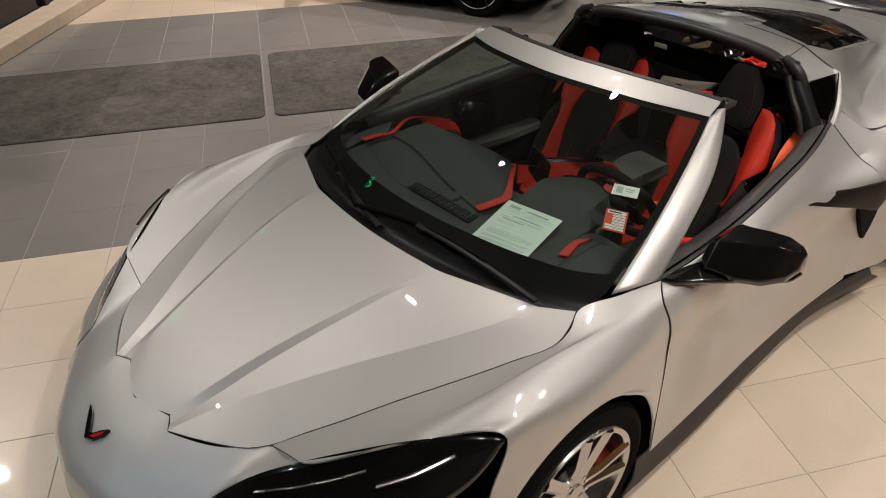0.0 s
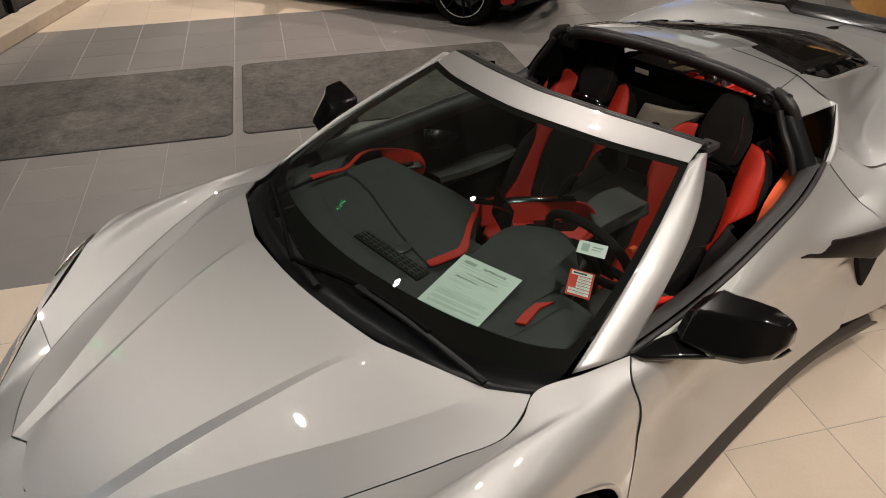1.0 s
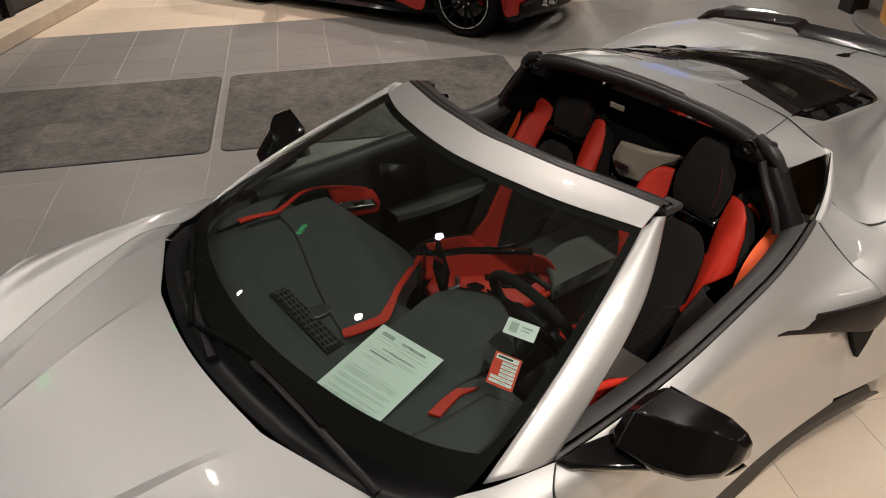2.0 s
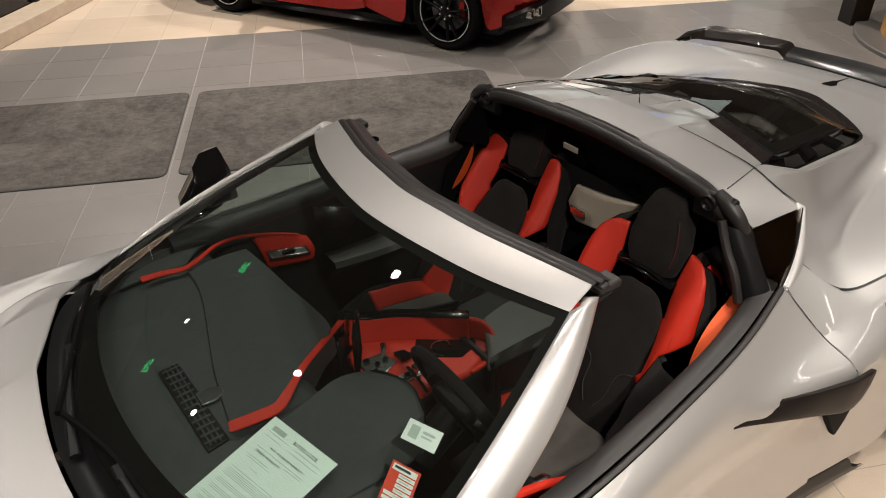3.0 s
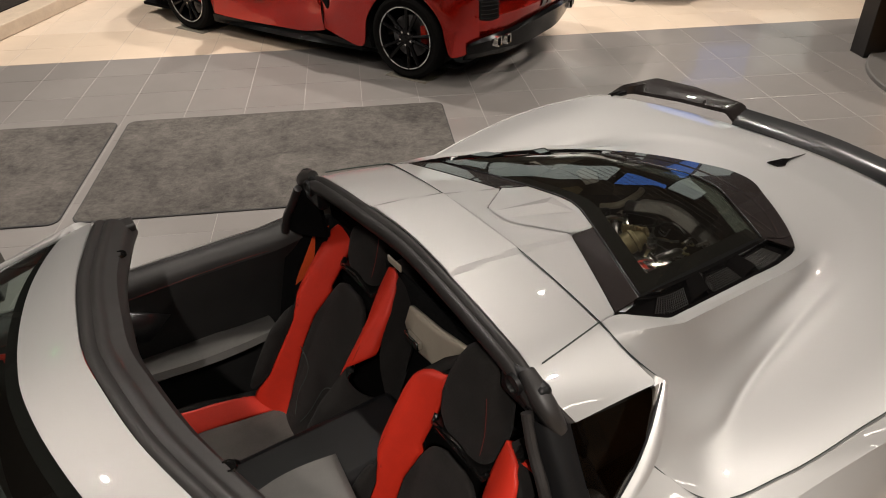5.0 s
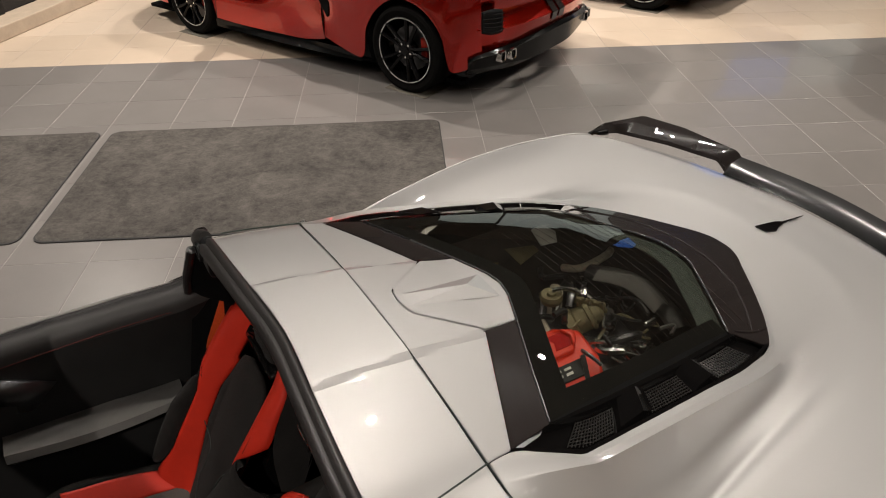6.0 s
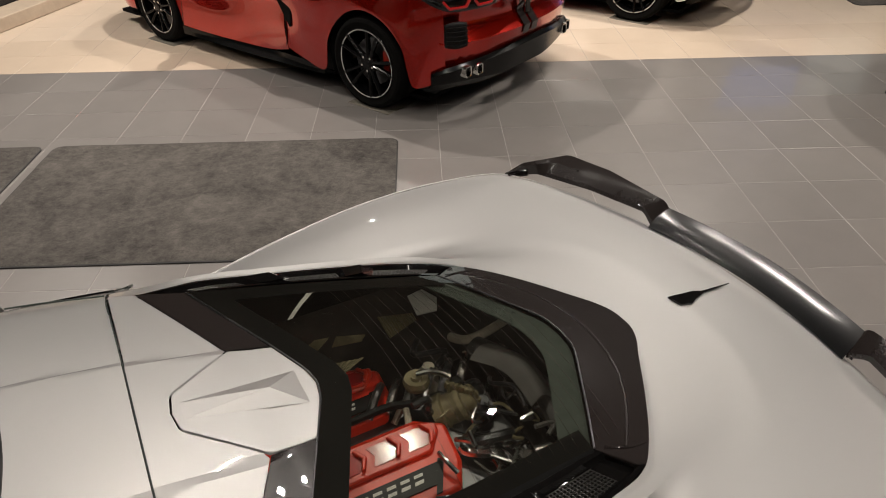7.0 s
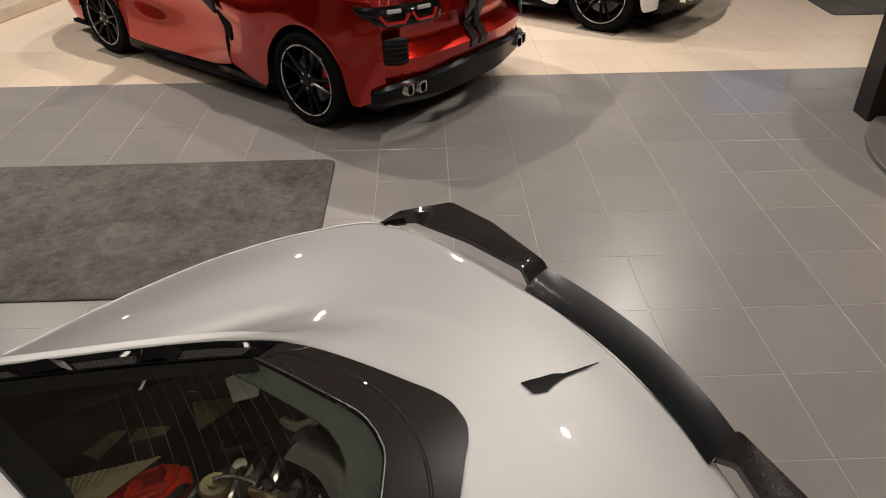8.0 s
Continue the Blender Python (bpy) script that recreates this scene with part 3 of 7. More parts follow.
SHELL_C = [(3.174, .597, 1.112), (3.112, .665, 1.022), (3.158, .755, .938), (3.35, .765, .931), (3.60, .755, .962), (3.90, .765, .993), (4.12, .745, 1.001), (4.34, .62, .993), (4.53, .34, .984), (4.575, 0, .982)]
SHELL_RIM = [(3.183, .607, 1.105), (3.072, .692, 1.000), (3.16, .785, .919), (3.35, .832, .913), (3.60, .864, .950), (3.97, .898, .985), (4.20, .888, .992), (4.425, .830, .990),
             (4.535, .70, .975), (4.625, .50, .967), (4.68, .30, .962), (4.695, 0, .962)]
QUARTER_TOP = [(2.944, .736, .981), (3.064, .698, .995), (3.152, .791, .917), (3.35, .838, .910), (3.60, .870, .946), (3.97, .904, .981), (4.20, .894, .988), (4.43, .835, .985)]
QUARTER_LIP = [(x, y - .022, z - .008) for x, y, z in QUARTER_TOP]
QUARTER_A = [(2.988, .850, .866), (3.165, .867, .876), (3.35, .877, .888), (3.556, .900, .912), (3.75, .928, .935), (3.97, .946, .950), (4.25, .928, .950), (4.50, .83, .935)]
QUARTER_B = [(3.013, .955, .800), (3.25, .955, .80), (3.6, .972, .80), (3.97, .982, .80), (4.3, .945, .80), (4.56, .82, .80)]
QUARTER_ARCH = [(3.05, .935, .29), (3.25, .945, .235), (3.50, .966, .21), (3.575, .976, .47), (3.70, .981, .63), (3.83, .984, .715), (3.96, .985, .742), (4.10, .982, .715), (4.23, .976, .63), (4.32, .965, .50), (4.35, .958, .36), (4.39, .945, .25), (4.49, .87, .27), (4.575, .80, .32)]
QUARTER_C = [(3.022, .916, .60), (3.22, .950, .55), (3.50, .970, .52), (3.62, .977, .66), (3.78, .984, .745), (3.97, .987, .775), (4.16, .982, .745), (4.30, .964, .66), (4.42, .915, .58), (4.572, .812, .56)]
HEADER_FRONT = [(2.040, 0, 1.224), (2.047, .10, 1.223), (2.068, .23, 1.219), (2.116, .41, 1.207), (2.166, .53, 1.197), (2.202, .602, 1.188)]
HEADER_REAR = [(2.160, 0, 1.250), (2.171, .12, 1.249), (2.195, .28, 1.243), (2.245, .46, 1.230), (2.270, .54, 1.222), (2.287, .588, 1.215)]
GLASS_FOOT = [(1.235, 0, .905), (1.265, .30, .900), (1.33, .52, .885), (1.42, .68, .868), (1.50, .770, .872)]
ROOF_FRONT = [(2.925, 0, 1.247), (2.913, .19, 1.2465), (2.902, .36, 1.238), (2.900, .47, 1.218), (2.905, .545, 1.178), (2.935, .600, 1.125)]
ROOF_REAR = [(3.125, 0, 1.2255), (3.125, .175, 1.2235), (3.122, .34, 1.2115), (3.122, .461, 1.193), (3.14, .54, 1.15), (3.176, .603, 1.107)]

def mix(a, b, f):
    """A guide line between two others."""
    return [tuple(p) for p in cr(a, 40) * (1 - f) + cr(b, 40) * f]


PANEL = loft_grid([QUARTER_LIP, QUARTER_TOP, QUARTER_A, QUARTER_B, QUARTER_C, QUARTER_ARCH], 160, 90, (1, 2)).reshape(-1, 3)


def roof_step(x, y):
    """The low step that runs along the roof on both sides of its raised middle."""
    edge = np.interp(x, (2.905, 3.13, 3.319), (.186, .172, .154))
    return .004 - .007 * float(np.clip((abs(y) - edge + .006) / .012, 0, 1))


def at(curve, y):
    """The point of a lateral guide line at a given half-width."""
    c = cr(curve, 120)
    k = int(np.argmin(abs(c[:, 1] - y)))
    return tuple(c[k])


def wheel(parent, x, y, radius, width, rim_mat, name_label, side):
    """Tyre, rim with five split spokes, brake disc and caliper; y is the outer face."""
    hub = new("wheel")
    hub.parent = parent
    hub.location = (x, y, radius)
    hub.scale = (1, side, 1)
    hub["label"] = name_label
    r_rim = radius - 0.085
    bm = bmesh.new()
    revolve(bm, [(r_rim, -0.006), (r_rim + .012, .0), (radius - .035, .006), (radius - .012, -.004), (radius, -.03), (radius, -width + .03), (radius - .012, -width), (r_rim, -width), (r_rim, -.006)], 72)
    bmesh.ops.recalc_face_normals(bm, faces=bm.faces[:])
    part("tyre", bm, RUBBER, hub)
    bm = bmesh.new()
    revolve(bm, [(r_rim + .006, -.004), (r_rim + .003, .002), (r_rim - .012, -.002), (r_rim - .02, -.02), (r_rim - .03, -width + .02), (r_rim, -width)], 72)
    part("rim", bm, ALLOY if rim_mat is ALLOY else rim_mat, hub, thick=.004)
    if rim_mat is not ALLOY:
        bm = bmesh.new()
        revolve(bm, [(r_rim + .006, -.0015), (r_rim + .003, .0045), (r_rim - .010, .003), (r_rim - .010, -.004)], 72)
        part("rim_lip", bm, RIM_LIP, hub, "machined bright rim lip")
    for k in range(5):
        bm = bmesh.new()
        for off in (-1, 1):
            tip, foot, slim = off * .052, off * .016, (1.0 if rim_mat is ALLOY else .62)
            for a, b in ((0, 1),):
                vs = []
                for rr, w, o, d in ((.045, .024 * slim, foot, -.022), (.11, .022 * slim, off * .022, -.012), (r_rim - .012, .027 * slim, tip, -.002)):
                    vs.append([(o - w, d, rr), (o - w * .3, d + .012, rr), (o + w * .3, d + .012, rr), (o + w, d, rr), (o + w * .6, d - .03, rr), (o - w * .6, d - .03, rr)])
                grid_mesh(bm, vs, True)
        bmesh.ops.rotate(bm, verts=bm.verts[:], cent=(0, 0, 0), matrix=Matrix.Rotation(radians(72 * k + 17), 3, "Y"))
        bmesh.ops.recalc_face_normals(bm, faces=bm.faces[:])
        part("spoke", bm, rim_mat, hub, angle=25)
    bm = bmesh.new()
    revolve(bm, [(0, -.004), (.03, -.006), (.034, -.012), (.072, -.014), (.076, -.05), (0, -.05)], 32)
    part("hub_cap", bm, rim_mat, hub)
    for k in range(5):
        bm = bmesh.new()
        a = radians(72 * k + 53)
        revolve(bm, [(0, .0), (.009, 0), (.011, -.02)], 8)
        bmesh.ops.translate(bm, verts=bm.verts[:], vec=(.055 * math.cos(a), -.006, .055 * math.sin(a)))
        part("wheel_nut", bm, CHROME, hub)
    bm = bmesh.new()
    revolve(bm, [(.07, -.085), (.175, -.085), (.175, -.115), (.07, -.115)], 48)
    part("brake_disc", bm, GUNMETAL, hub)
    bm = bmesh.new()
    box(bm, (.15, -.09, .03), (.06, .07, .16))
    part("brake_caliper", bm, RED_LEATHER, hub, "red brake caliper", bevel=.01)
    return hub


def car_body(car, paint, roofed):
    """The painted shell and black trim shared by the cars of this model."""
    hood_curves = [HOOD_MID, HOOD_CREASE, HOOD_CREASE_FOOT, HOOD_FOLD, HOOD_SEAM]
    sheet("hood", both(hood_curves), paint, car, 70, 64, creases=(1, 2, 3, 5, 6, 7), thick=.006, angle=8)
    # nose
    nose = [
        [(.290, 0, .645), (.14, 0, .573), (.05, 0, .50), (.035, 0, .42), (.06, 0, .25)],
        [(.338, .154, .656), (.19, .165, .594), (.075, .17, .51), (.055, .18, .42), (.08, .18, .25)],
        [(.311, .207, .653), (.20, .225, .592), (.10, .24, .51), (.075, .25, .42), (.10, .25, .25)],
        [(.408, .386, .672), (.29, .40, .61), (.185, .42, .51), (.155, .43, .42), (.18, .44, .25)],
        [(.500, .475, .686), (.40, .478, .655), (.295, .452, .60), (.20, .47, .50), (.18, .48, .42), (.20, .50, .25)],
        [(.513, .606, .733), (.405, .521, .677), (.313, .466, .612), (.235, .52, .50), (.235, .55, .42), (.26, .56, .25)],
        [(.368, .60, .597), (.315, .66, .53), (.315, .69, .42), (.36, .72, .25)],
        [(.64, .872, .642), (.60, .925, .55), (.62, .945, .42), (.74, .94, .25)],
        [(.858, .955, .640), (.862, .957, .52), (.866, .956, .42), (.87, .95, .25)]]
    bm = bmesh.new()
    for side in (1, -1):
        for a, b, cre in ((0, 6, (1, 2)), (5, 9, (1,))):
            cs = [[(x, y * side, z) for x, y, z in c] for c in nose[a:b]]
            if a == 5:
                cs[0] = cs[0][2:]
            grid_mesh(bm, loft_grid(cs, 24, 24, cre))
    bmesh.ops.remove_doubles(bm, verts=bm.verts[:], dist=.0005)
    bmesh.ops.recalc_face_normals(bm, faces=bm.faces[:])
    part("front_bumper", orient(bm, CORE), paint, car, thick=.006, angle=12)
    for s in (1, -1):
        h = lambda c: [(x, y * s, z) for x, y, z in c]
        mid = [(.316, .467, .6145), (.40, .57, .648), (.52, .70, .690), (.66, .81, .735), (.80, .895, .775), (.93, .940, .799)]
        lamp = sheet("headlight", [h(LAMP_TOP), h(mid), h(LAMP_FOOT)], GLOSS_BLACK, car, 40, 12, thick=.01, label="black glossy headlight cover")
        bm = bmesh.new()
        tube_mesh(bm, h([(.62, .80, .735), (.70, .85, .762), (.80, .89, .792)]), .006, 14, 8, flat=.5)
        part("daytime_strip", bm, CHROME, lamp)
        bm = bmesh.new()
        tube_mesh(bm, h([(.40, .56, .664), (.50, .66, .704), (.62, .755, .752)]), .004, 14, 8, flat=.5)
        part("reflector_strip", bm, GUNMETAL, lamp)
        fender = [h(FENDER_SEAM), h(FENDER_DIP), h(FENDER_CREST), h(FENDER_BROW), h(FENDER_FLARE), h(FENDER_ARCH)]
        sheet("front_fender", fender, paint, car, 70, 60, creases=(), thick=.004)
        door = sheet("door", [h(DOOR_BELT_FAR if s > 0 and not roofed else DOOR_BELT), h(DOOR_SHOULDER), h(DOOR_RIDGE), h(DOOR_WAIST), h(DOOR_LOW), h(DOOR_FOOT)], paint, car, 60, 50, thick=.004)
        bm = bmesh.new()
        if roofed:
            rows = [[(1.60, .948, .215), (2.0, .922, .205), (2.4, .897, .200), (2.8, .897, .21), (3.05, .930, .225), (3.43, .950, .225)], [(1.60, .946, .180), (2.0, .928, .172), (2.4, .908, .170), (2.8, .910, .175), (3.05, .936, .18), (3.48, .953, .19)], [(1.60, .945, .14), (2.4, .955, .14), (3.48, .960, .16)], [(1.60, .80, .12), (2.4, .80, .12), (3.48, .80, .12)]]
        else:
            rows = [[(1.56, .950, .235), (1.9, .930, .205), (2.4, .900, .198), (2.95, .894, .205), (3.30, .955, .225)], [(1.54, .962, .165), (1.9, .950, .150), (2.4, .914, .155), (2.95, .905, .16), (3.32, .970, .18)],
                    [(1.47, .972, .125), (1.9, .958, .125), (2.4, .924, .125), (2.95, .910, .125), (3.42, .975, .125)], [(1.47, .965, .108), (1.9, .955, .108), (2.4, .92, .108), (2.95, .90, .108), (3.42, .965, .108)], [(1.47, .80, .11), (1.9, .80, .11), (2.4, .80, .11), (2.95, .80, .11), (3.42, .80, .11)]]
        grid_mesh(bm, loft_grid([h(r) for r in rows], 40, 14, (1, 2)))
        part("side_skirt", orient(bm, CORE), TRIM_BLACK if roofed else SEAL, car, "black side skirt" if roofed else "flared dark grey side skirt", thick=.006)
        sheet("rear_quarter", [h(QUARTER_LIP), h(QUARTER_TOP), h(QUARTER_A), h(QUARTER_B), h(QUARTER_C), h(QUARTER_ARCH)], paint, car, 80, 48, creases=(1, 2), thick=.004, angle=14)
        # blade of the side intake
        bm = bmesh.new()
        up = [(2.535, .879, .833), (2.652, .872, .832), (2.82, .940, .824), (2.97, .982, .812), (3.06, .985, .800)]
        lo = [(2.535, .881, .827), (2.68, .914, .778), (2.85, .950, .722), (2.975, .972, .672), (3.02, .976, .662)]
        base = [cr(h(up), 24, True), cr(h(lo), 24, True)]
        grid_mesh(bm, [base[0] + (v * (base[1] - base[0])) + (0, s * .008 * (1 - (2 * v - 1) ** 4), 0) for v in (0, .06, .35, .7, .94, 1)])
        part("intake_blade", orient(bm, CORE), BLADE, car, "dark brown-black intake blade", thick=.014)
        bm = bmesh.new()
        out = [(2.955, .672), (3.06, .655), (3.13, .625), (3.145, .595), (3.13, .52), (3.105, .455), (3.045, .54), (3.0, .61)]
        out = [tuple(p[:2]) for p in cr([(x, z, 0) for x, z in out + out[:1]], 31, True)][:-1]
        rows = [[(x, s * (float(np.interp(x, (2.96, 3.1, 3.2, 3.33), (.924, .936, .948, .962))) + d), z) for x, z in out] for d in (-.08, .004)]
        vs = grid_mesh(bm, rows, True)
        bm.faces.new(vs[-1])
        bmesh.ops.recalc_face_normals(bm, faces=bm.faces[:])
        part("intake_mouth", bm, FRIT, car, "dark side air intake", bevel=.004)
    # clamshell round the engine hatch, roof and tail
    sheet("rear_clamshell", [both_line(c, 0) for c in (SHELL_EDGE, SHELL_LIP, SHELL_FLANGE, SHELL_A, mix(SHELL_A, SHELL_B, .72), SHELL_B, mix(SHELL_B, SHELL_C, .3), SHELL_C, SHELL_RIM)], paint, car, 190, 72, creases=(1, 2), thick=.005, angle=30)
    top = both_line([(4.42, .835, .986), (4.535, .705, .970), (4.63, .50, .962), (4.685, .30, .957), (4.70, 0, .957)], 0)
    low = both_line([(4.50, .80, .30), (4.56, .70, .28), (4.60, .50, .26), (4.62, .30, .26), (4.62, 0, .26)], 0)
    mid = both_line([(4.50, .84, .80), (4.60, .71, .80), (4.68, .50, .80), (4.72, .30, .80), (4.73, 0, .80)], 0)
    recess = both_line([(4.49, .83, .665), (4.58, .70, .665), (4.64, .50, .665), (4.67, .30, .665), (4.68, 0, .665)], 0)
    ridge = both_line([(4.555, .835, .565), (4.655, .71, .565), (4.725, .50, .565), (4.758, .30, .565), (4.768, 0, .565)], 0)
    under = both_line([(4.55, .82, .48), (4.645, .70, .48), (4.71, .50, .48), (4.74, .30, .48), (4.75, 0, .48)], 0)
    sheet("tail_panel", [top, mid, recess, ridge, under, low], paint, car, 60, 40, creases=(1, 3), thick=.006, angle=20)
    g = loft_grid(lateral([ROOF_FRONT, [tuple((np.array(a) + np.array(b)) / 2 + (0, 0, .002)) for a, b in zip(ROOF_FRONT, ROOF_REAR)], ROOF_REAR]), 141, 14)
    for row in g:
        for p in row:
            p[2] += roof_step(p[0], p[1])
    bm = bmesh.new()
    grid_mesh(bm, g)
    part("roof_rear", orient(bm, CORE), paint, car, angle=14, thick=.006)
    # pillars and header
    sheet("header", lateral([HEADER_FRONT, [tuple((np.array(a) + np.array(b)) / 2 + (0, 0, .0025)) for a, b in zip(HEADER_FRONT, HEADER_REAR)], HEADER_REAR]), paint, car, 60, 10, thick=.008)
    for s in (1, -1):
        h = lambda c: [(x, y * s, z) for x, y, z in c]
        inner = [(1.515, .785, .874), (1.72, .750, .985), (1.95, .690, 1.090), (2.202, .604, 1.189)]
        ridge = [(1.58, .815, .880), (1.78, .780, .985), (2.02, .715, 1.095), (2.245, .620, 1.210)]
        outer = [(1.690, .832, .868), (1.85, .800, .965), (2.08, .730, 1.075), (2.288, .612, 1.196)]
        sheet("windshield_pillar", [h(inner), h(ridge), h(outer)], paint, car, 40, 10, thick=.03)
    return car


def both_line(half, dz):
    """A lateral line given from the side to the middle, made whole."""
    return [(x, y, z - dz) for x, y, z in half] + [(x, -y, z - dz) for x, y, z in reversed(half[:-1])]


def lateral(curves):
    """Lateral guide lines given from the middle outwards, made whole."""
    return [[(x, -y, z) for x, y, z in reversed(c[1:])] + list(c) for c in curves]


def hatch_z(x, y):
    """Height of the roof's rear and the engine hatch over the plan."""
    mid = np.interp(x, (2.90, 3.13, 3.32, 3.50, 3.68, 3.85, 3.98, 4.25), (1.247, 1.2245, 1.188, 1.158, 1.125, 1.092, 1.060, 1.012))
    return mid - 0.30 * y * y * np.interp(x, (3.3, 4.0, 4.25), (.45, .75, .4)) + roof_step(x, y) * float(np.clip((3.36 - x) / .05, 0, 1))


def plan_sheet(name, front, rear, mat, parent, lift=0.0, nu=40, nv=8, thick=.005, label="", angle=12, drop=0.0):
    """A piece of the hatch between two plan lines given as (x, y) by growing y; its height follows the hatch."""
    bm = bmesh.new()
    y0, y1 = max(front[0][1], rear[0][1]), min(front[-1][1], rear[-1][1])
    f0, f1 = (front[0][1], front[-1][1])
    r0, r1 = (rear[0][1], rear[-1][1])
    rows = []
    for v in np.linspace(0, 1, nv + 1):
        row = []
        for u in np.linspace(0, 1, nu + 1):
            ya, yb = f0 + (f1 - f0) * u, r0 + (r1 - r0) * u
            xa = np.interp(ya, [p[1] for p in front], [p[0] for p in front])
            xb = np.interp(yb, [p[1] for p in rear], [p[0] for p in rear])
            x, y = xa + (xb - xa) * v, ya + (yb - ya) * v
            row.append((x, y, hatch_z(x, y) + lift - drop * math.sin(math.pi * u) * math.sin(math.pi * v)))
        rows.append(row)
    grid_mesh(bm, rows)
    return part(name, orient(bm, CORE), mat, parent, label, angle, thick)


def strip_line(parent, name, points, mat, radius=.004, n=50, flat=1.0, label="", straight=False):
    bm = bmesh.new()
    tube_mesh(bm, points, radius, n, 6, straight, flat)
    return part(name, bm, mat, parent, label)


def full(half):
    """A lateral plan line from the middle outwards, made whole by growing y."""
    return [(x, -y) for x, y in reversed(half[1:])] + list(half)


GLASS_REAR_HALF = [(4.058, 0), (4.054, .045), (4.044, .075), (4.008, .14), (3.946, .25), (3.912, .307), (3.898, .330)]
GLASS_FRONT_HALF = [(3.456, 0), (3.447, .045), (3.406, .142), (3.346, .279), (3.289, .420)]


def engine_hatch(car, paint, louvres=True):
    """Rear glass in its black frame, with side louvres, and the painted bridge and plate ahead of it."""
    bridge_front = [(3.1295, 0), (3.1295, .30), (3.127, .455)]
    bridge_rear = [(3.183, 0), (3.190, .050), (3.3165, .152), (3.181, .446)]
    for s in (1, -1):
        f = [(x, y * s) for x, y in bridge_front]
        r = [(x, y * s) for x, y in bridge_rear]
        if s < 0:
            f, r = f[::-1], r[::-1]
        plan_sheet("roof_bridge", f, r, paint, car, .0, 40, 10, .006)
    plate_front = full([(3.187, 0), (3.194, .048), (3.319, .149)])
    plate_rear = full([(3.453, 0), (3.445, .045), (3.405, .138)])
    plate = plan_sheet("roof_plate", plate_front, plate_rear, paint, car, .001, 30, 12, .006)
    bm = bmesh.new()
    q = lambda x, y, d: bm.verts.new((x, y, hatch_z(x, y) + d))
    a, b, c, d, p, e, g = q(3.203, .022, .0012), q(3.425, .050, .0012), q(3.425, -.050, .0012), q(3.203, -.024, .0012), q(3.362, 0, .017), q(3.33, .036, .002), q(3.33, -.038, .002)
    for f in ((a, d, p), (a, p, e), (e, p, b), (d, g, p), (g, c, p), (b, p, c)):
        bm.faces.new(f)
    part("plate_wedge", orient(bm, CORE), paint, plate, angle=5)
    for s in (1, -1):
        f = [(3.3185, .1535), (3.183, .447)]
        r = [(3.405, .142), (3.346, .279), (3.287, .422)]
        f, r = [(x, y * s) for x, y in f], [(x, y * s) for x, y in r]
        if s < 0:
            f, r = f[::-1], r[::-1]
        plan_sheet("hatch_front_trim", f, r, CARBON, car, .002, 24, 6, .006, "dark glossy trim of the hatch")
    # glass with its printed black border
    front, rear = full(GLASS_FRONT_HALF), full(GLASS_REAR_HALF)
    pane = plan_sheet("hatch_glass", front, rear, HATCH_GLASS, car, .004, 50, 20, 0, "dark tinted rear glass over the engine")
    pane.visible_shadow = False
    off = lambda line, dx: [(x + dx, y) for x, y in line]
    plan_sheet("glass_border", off(front, .001), off(front, .064), FRIT, pane, .0015, 50, 8, 0, "printed black border of the glass")
    strip_line(pane, "glass_edge", [(x, y, hatch_z(x, y) + .004) for x, y in front], GUNMETAL, .0022, 60, 1.0, "thin bright glass edge", True)
    strip_line(pane, "glass_edge", [(x, y, hatch_z(x, y) + .004) for x, y in rear], GUNMETAL, .0022, 60, 1.0, "thin bright glass edge", True)
    for s in (1, -1):
        bm = bmesh.new()
        inner = cr([(3.289, .420, 0), (3.6, .384, 0), (3.898, .334, 0)], 40)
        rows = []
        for v in np.linspace(0, 1, 5):
            rows.append([(x, s * (y - .055 * v), hatch_z(x, y - .055 * v) - .001) for x, y, _ in inner])
        grid_mesh(bm, rows)
        part("glass_border", orient(bm, CORE), FRIT, pane)
        # louvred side panel: a dark trough with mesh grilles and raised fins
        rim = cr([p for p in HATCH_RIM if p[0] < 4.0], 48)
        line = cr([(3.287, .4225, 0), (3.6, .3865, 0), (3.899, .3365, 0)], 48)
        bm = bmesh.new()
        rows = []
        for v, d in ((0, .003), (.12, .003), (.2, -.016), (.78, -.018), (.9, .0), (1, .0)):
            row = []
            for i in range(48):
                x = line[i][0] + (rim[i][0] - line[i][0]) * v
                y = line[i][1] + (rim[i][1] - line[i][1]) * v
                z = (hatch_z(line[i][0], line[i][1])) * (1 - v) + rim[i][2] * v
                row.append((x, y * s, z + d))
            rows.append(row)
        grid_mesh(bm, rows)
        vent = part("hatch_louvre_panel", orient(bm, CORE), GLOSS_BLACK, car, "gloss black louvred side of the hatch", thick=.004, angle=20)
        if not louvres:
            continue
        lerp = lambda i, v, d: Vector((line[i][0] + (rim[i][0] - line[i][0]) * v, s * (line[i][1] + (rim[i][1] - line[i][1]) * v), hatch_z(line[i][0], line[i][1]) * (1 - v) + rim[i][2] * v + d))
        for i0, i1 in ((6, 13), (20, 28), (34, 43)):
            bm = bmesh.new()
            for i in np.linspace(i0, i1, 15):
                k = int(i)
                f = i - k
                p0 = lerp(k, .22, -.010).lerp(lerp(min(k + 1, 47), .22, -.010), f)
                p1 = lerp(k, .78, -.012).lerp(lerp(min(k + 1, 47), .78, -.012), f)
                tube_mesh(bm, [p0, (p0 + p1) / 2, p1], .0013, 3, 4, True)
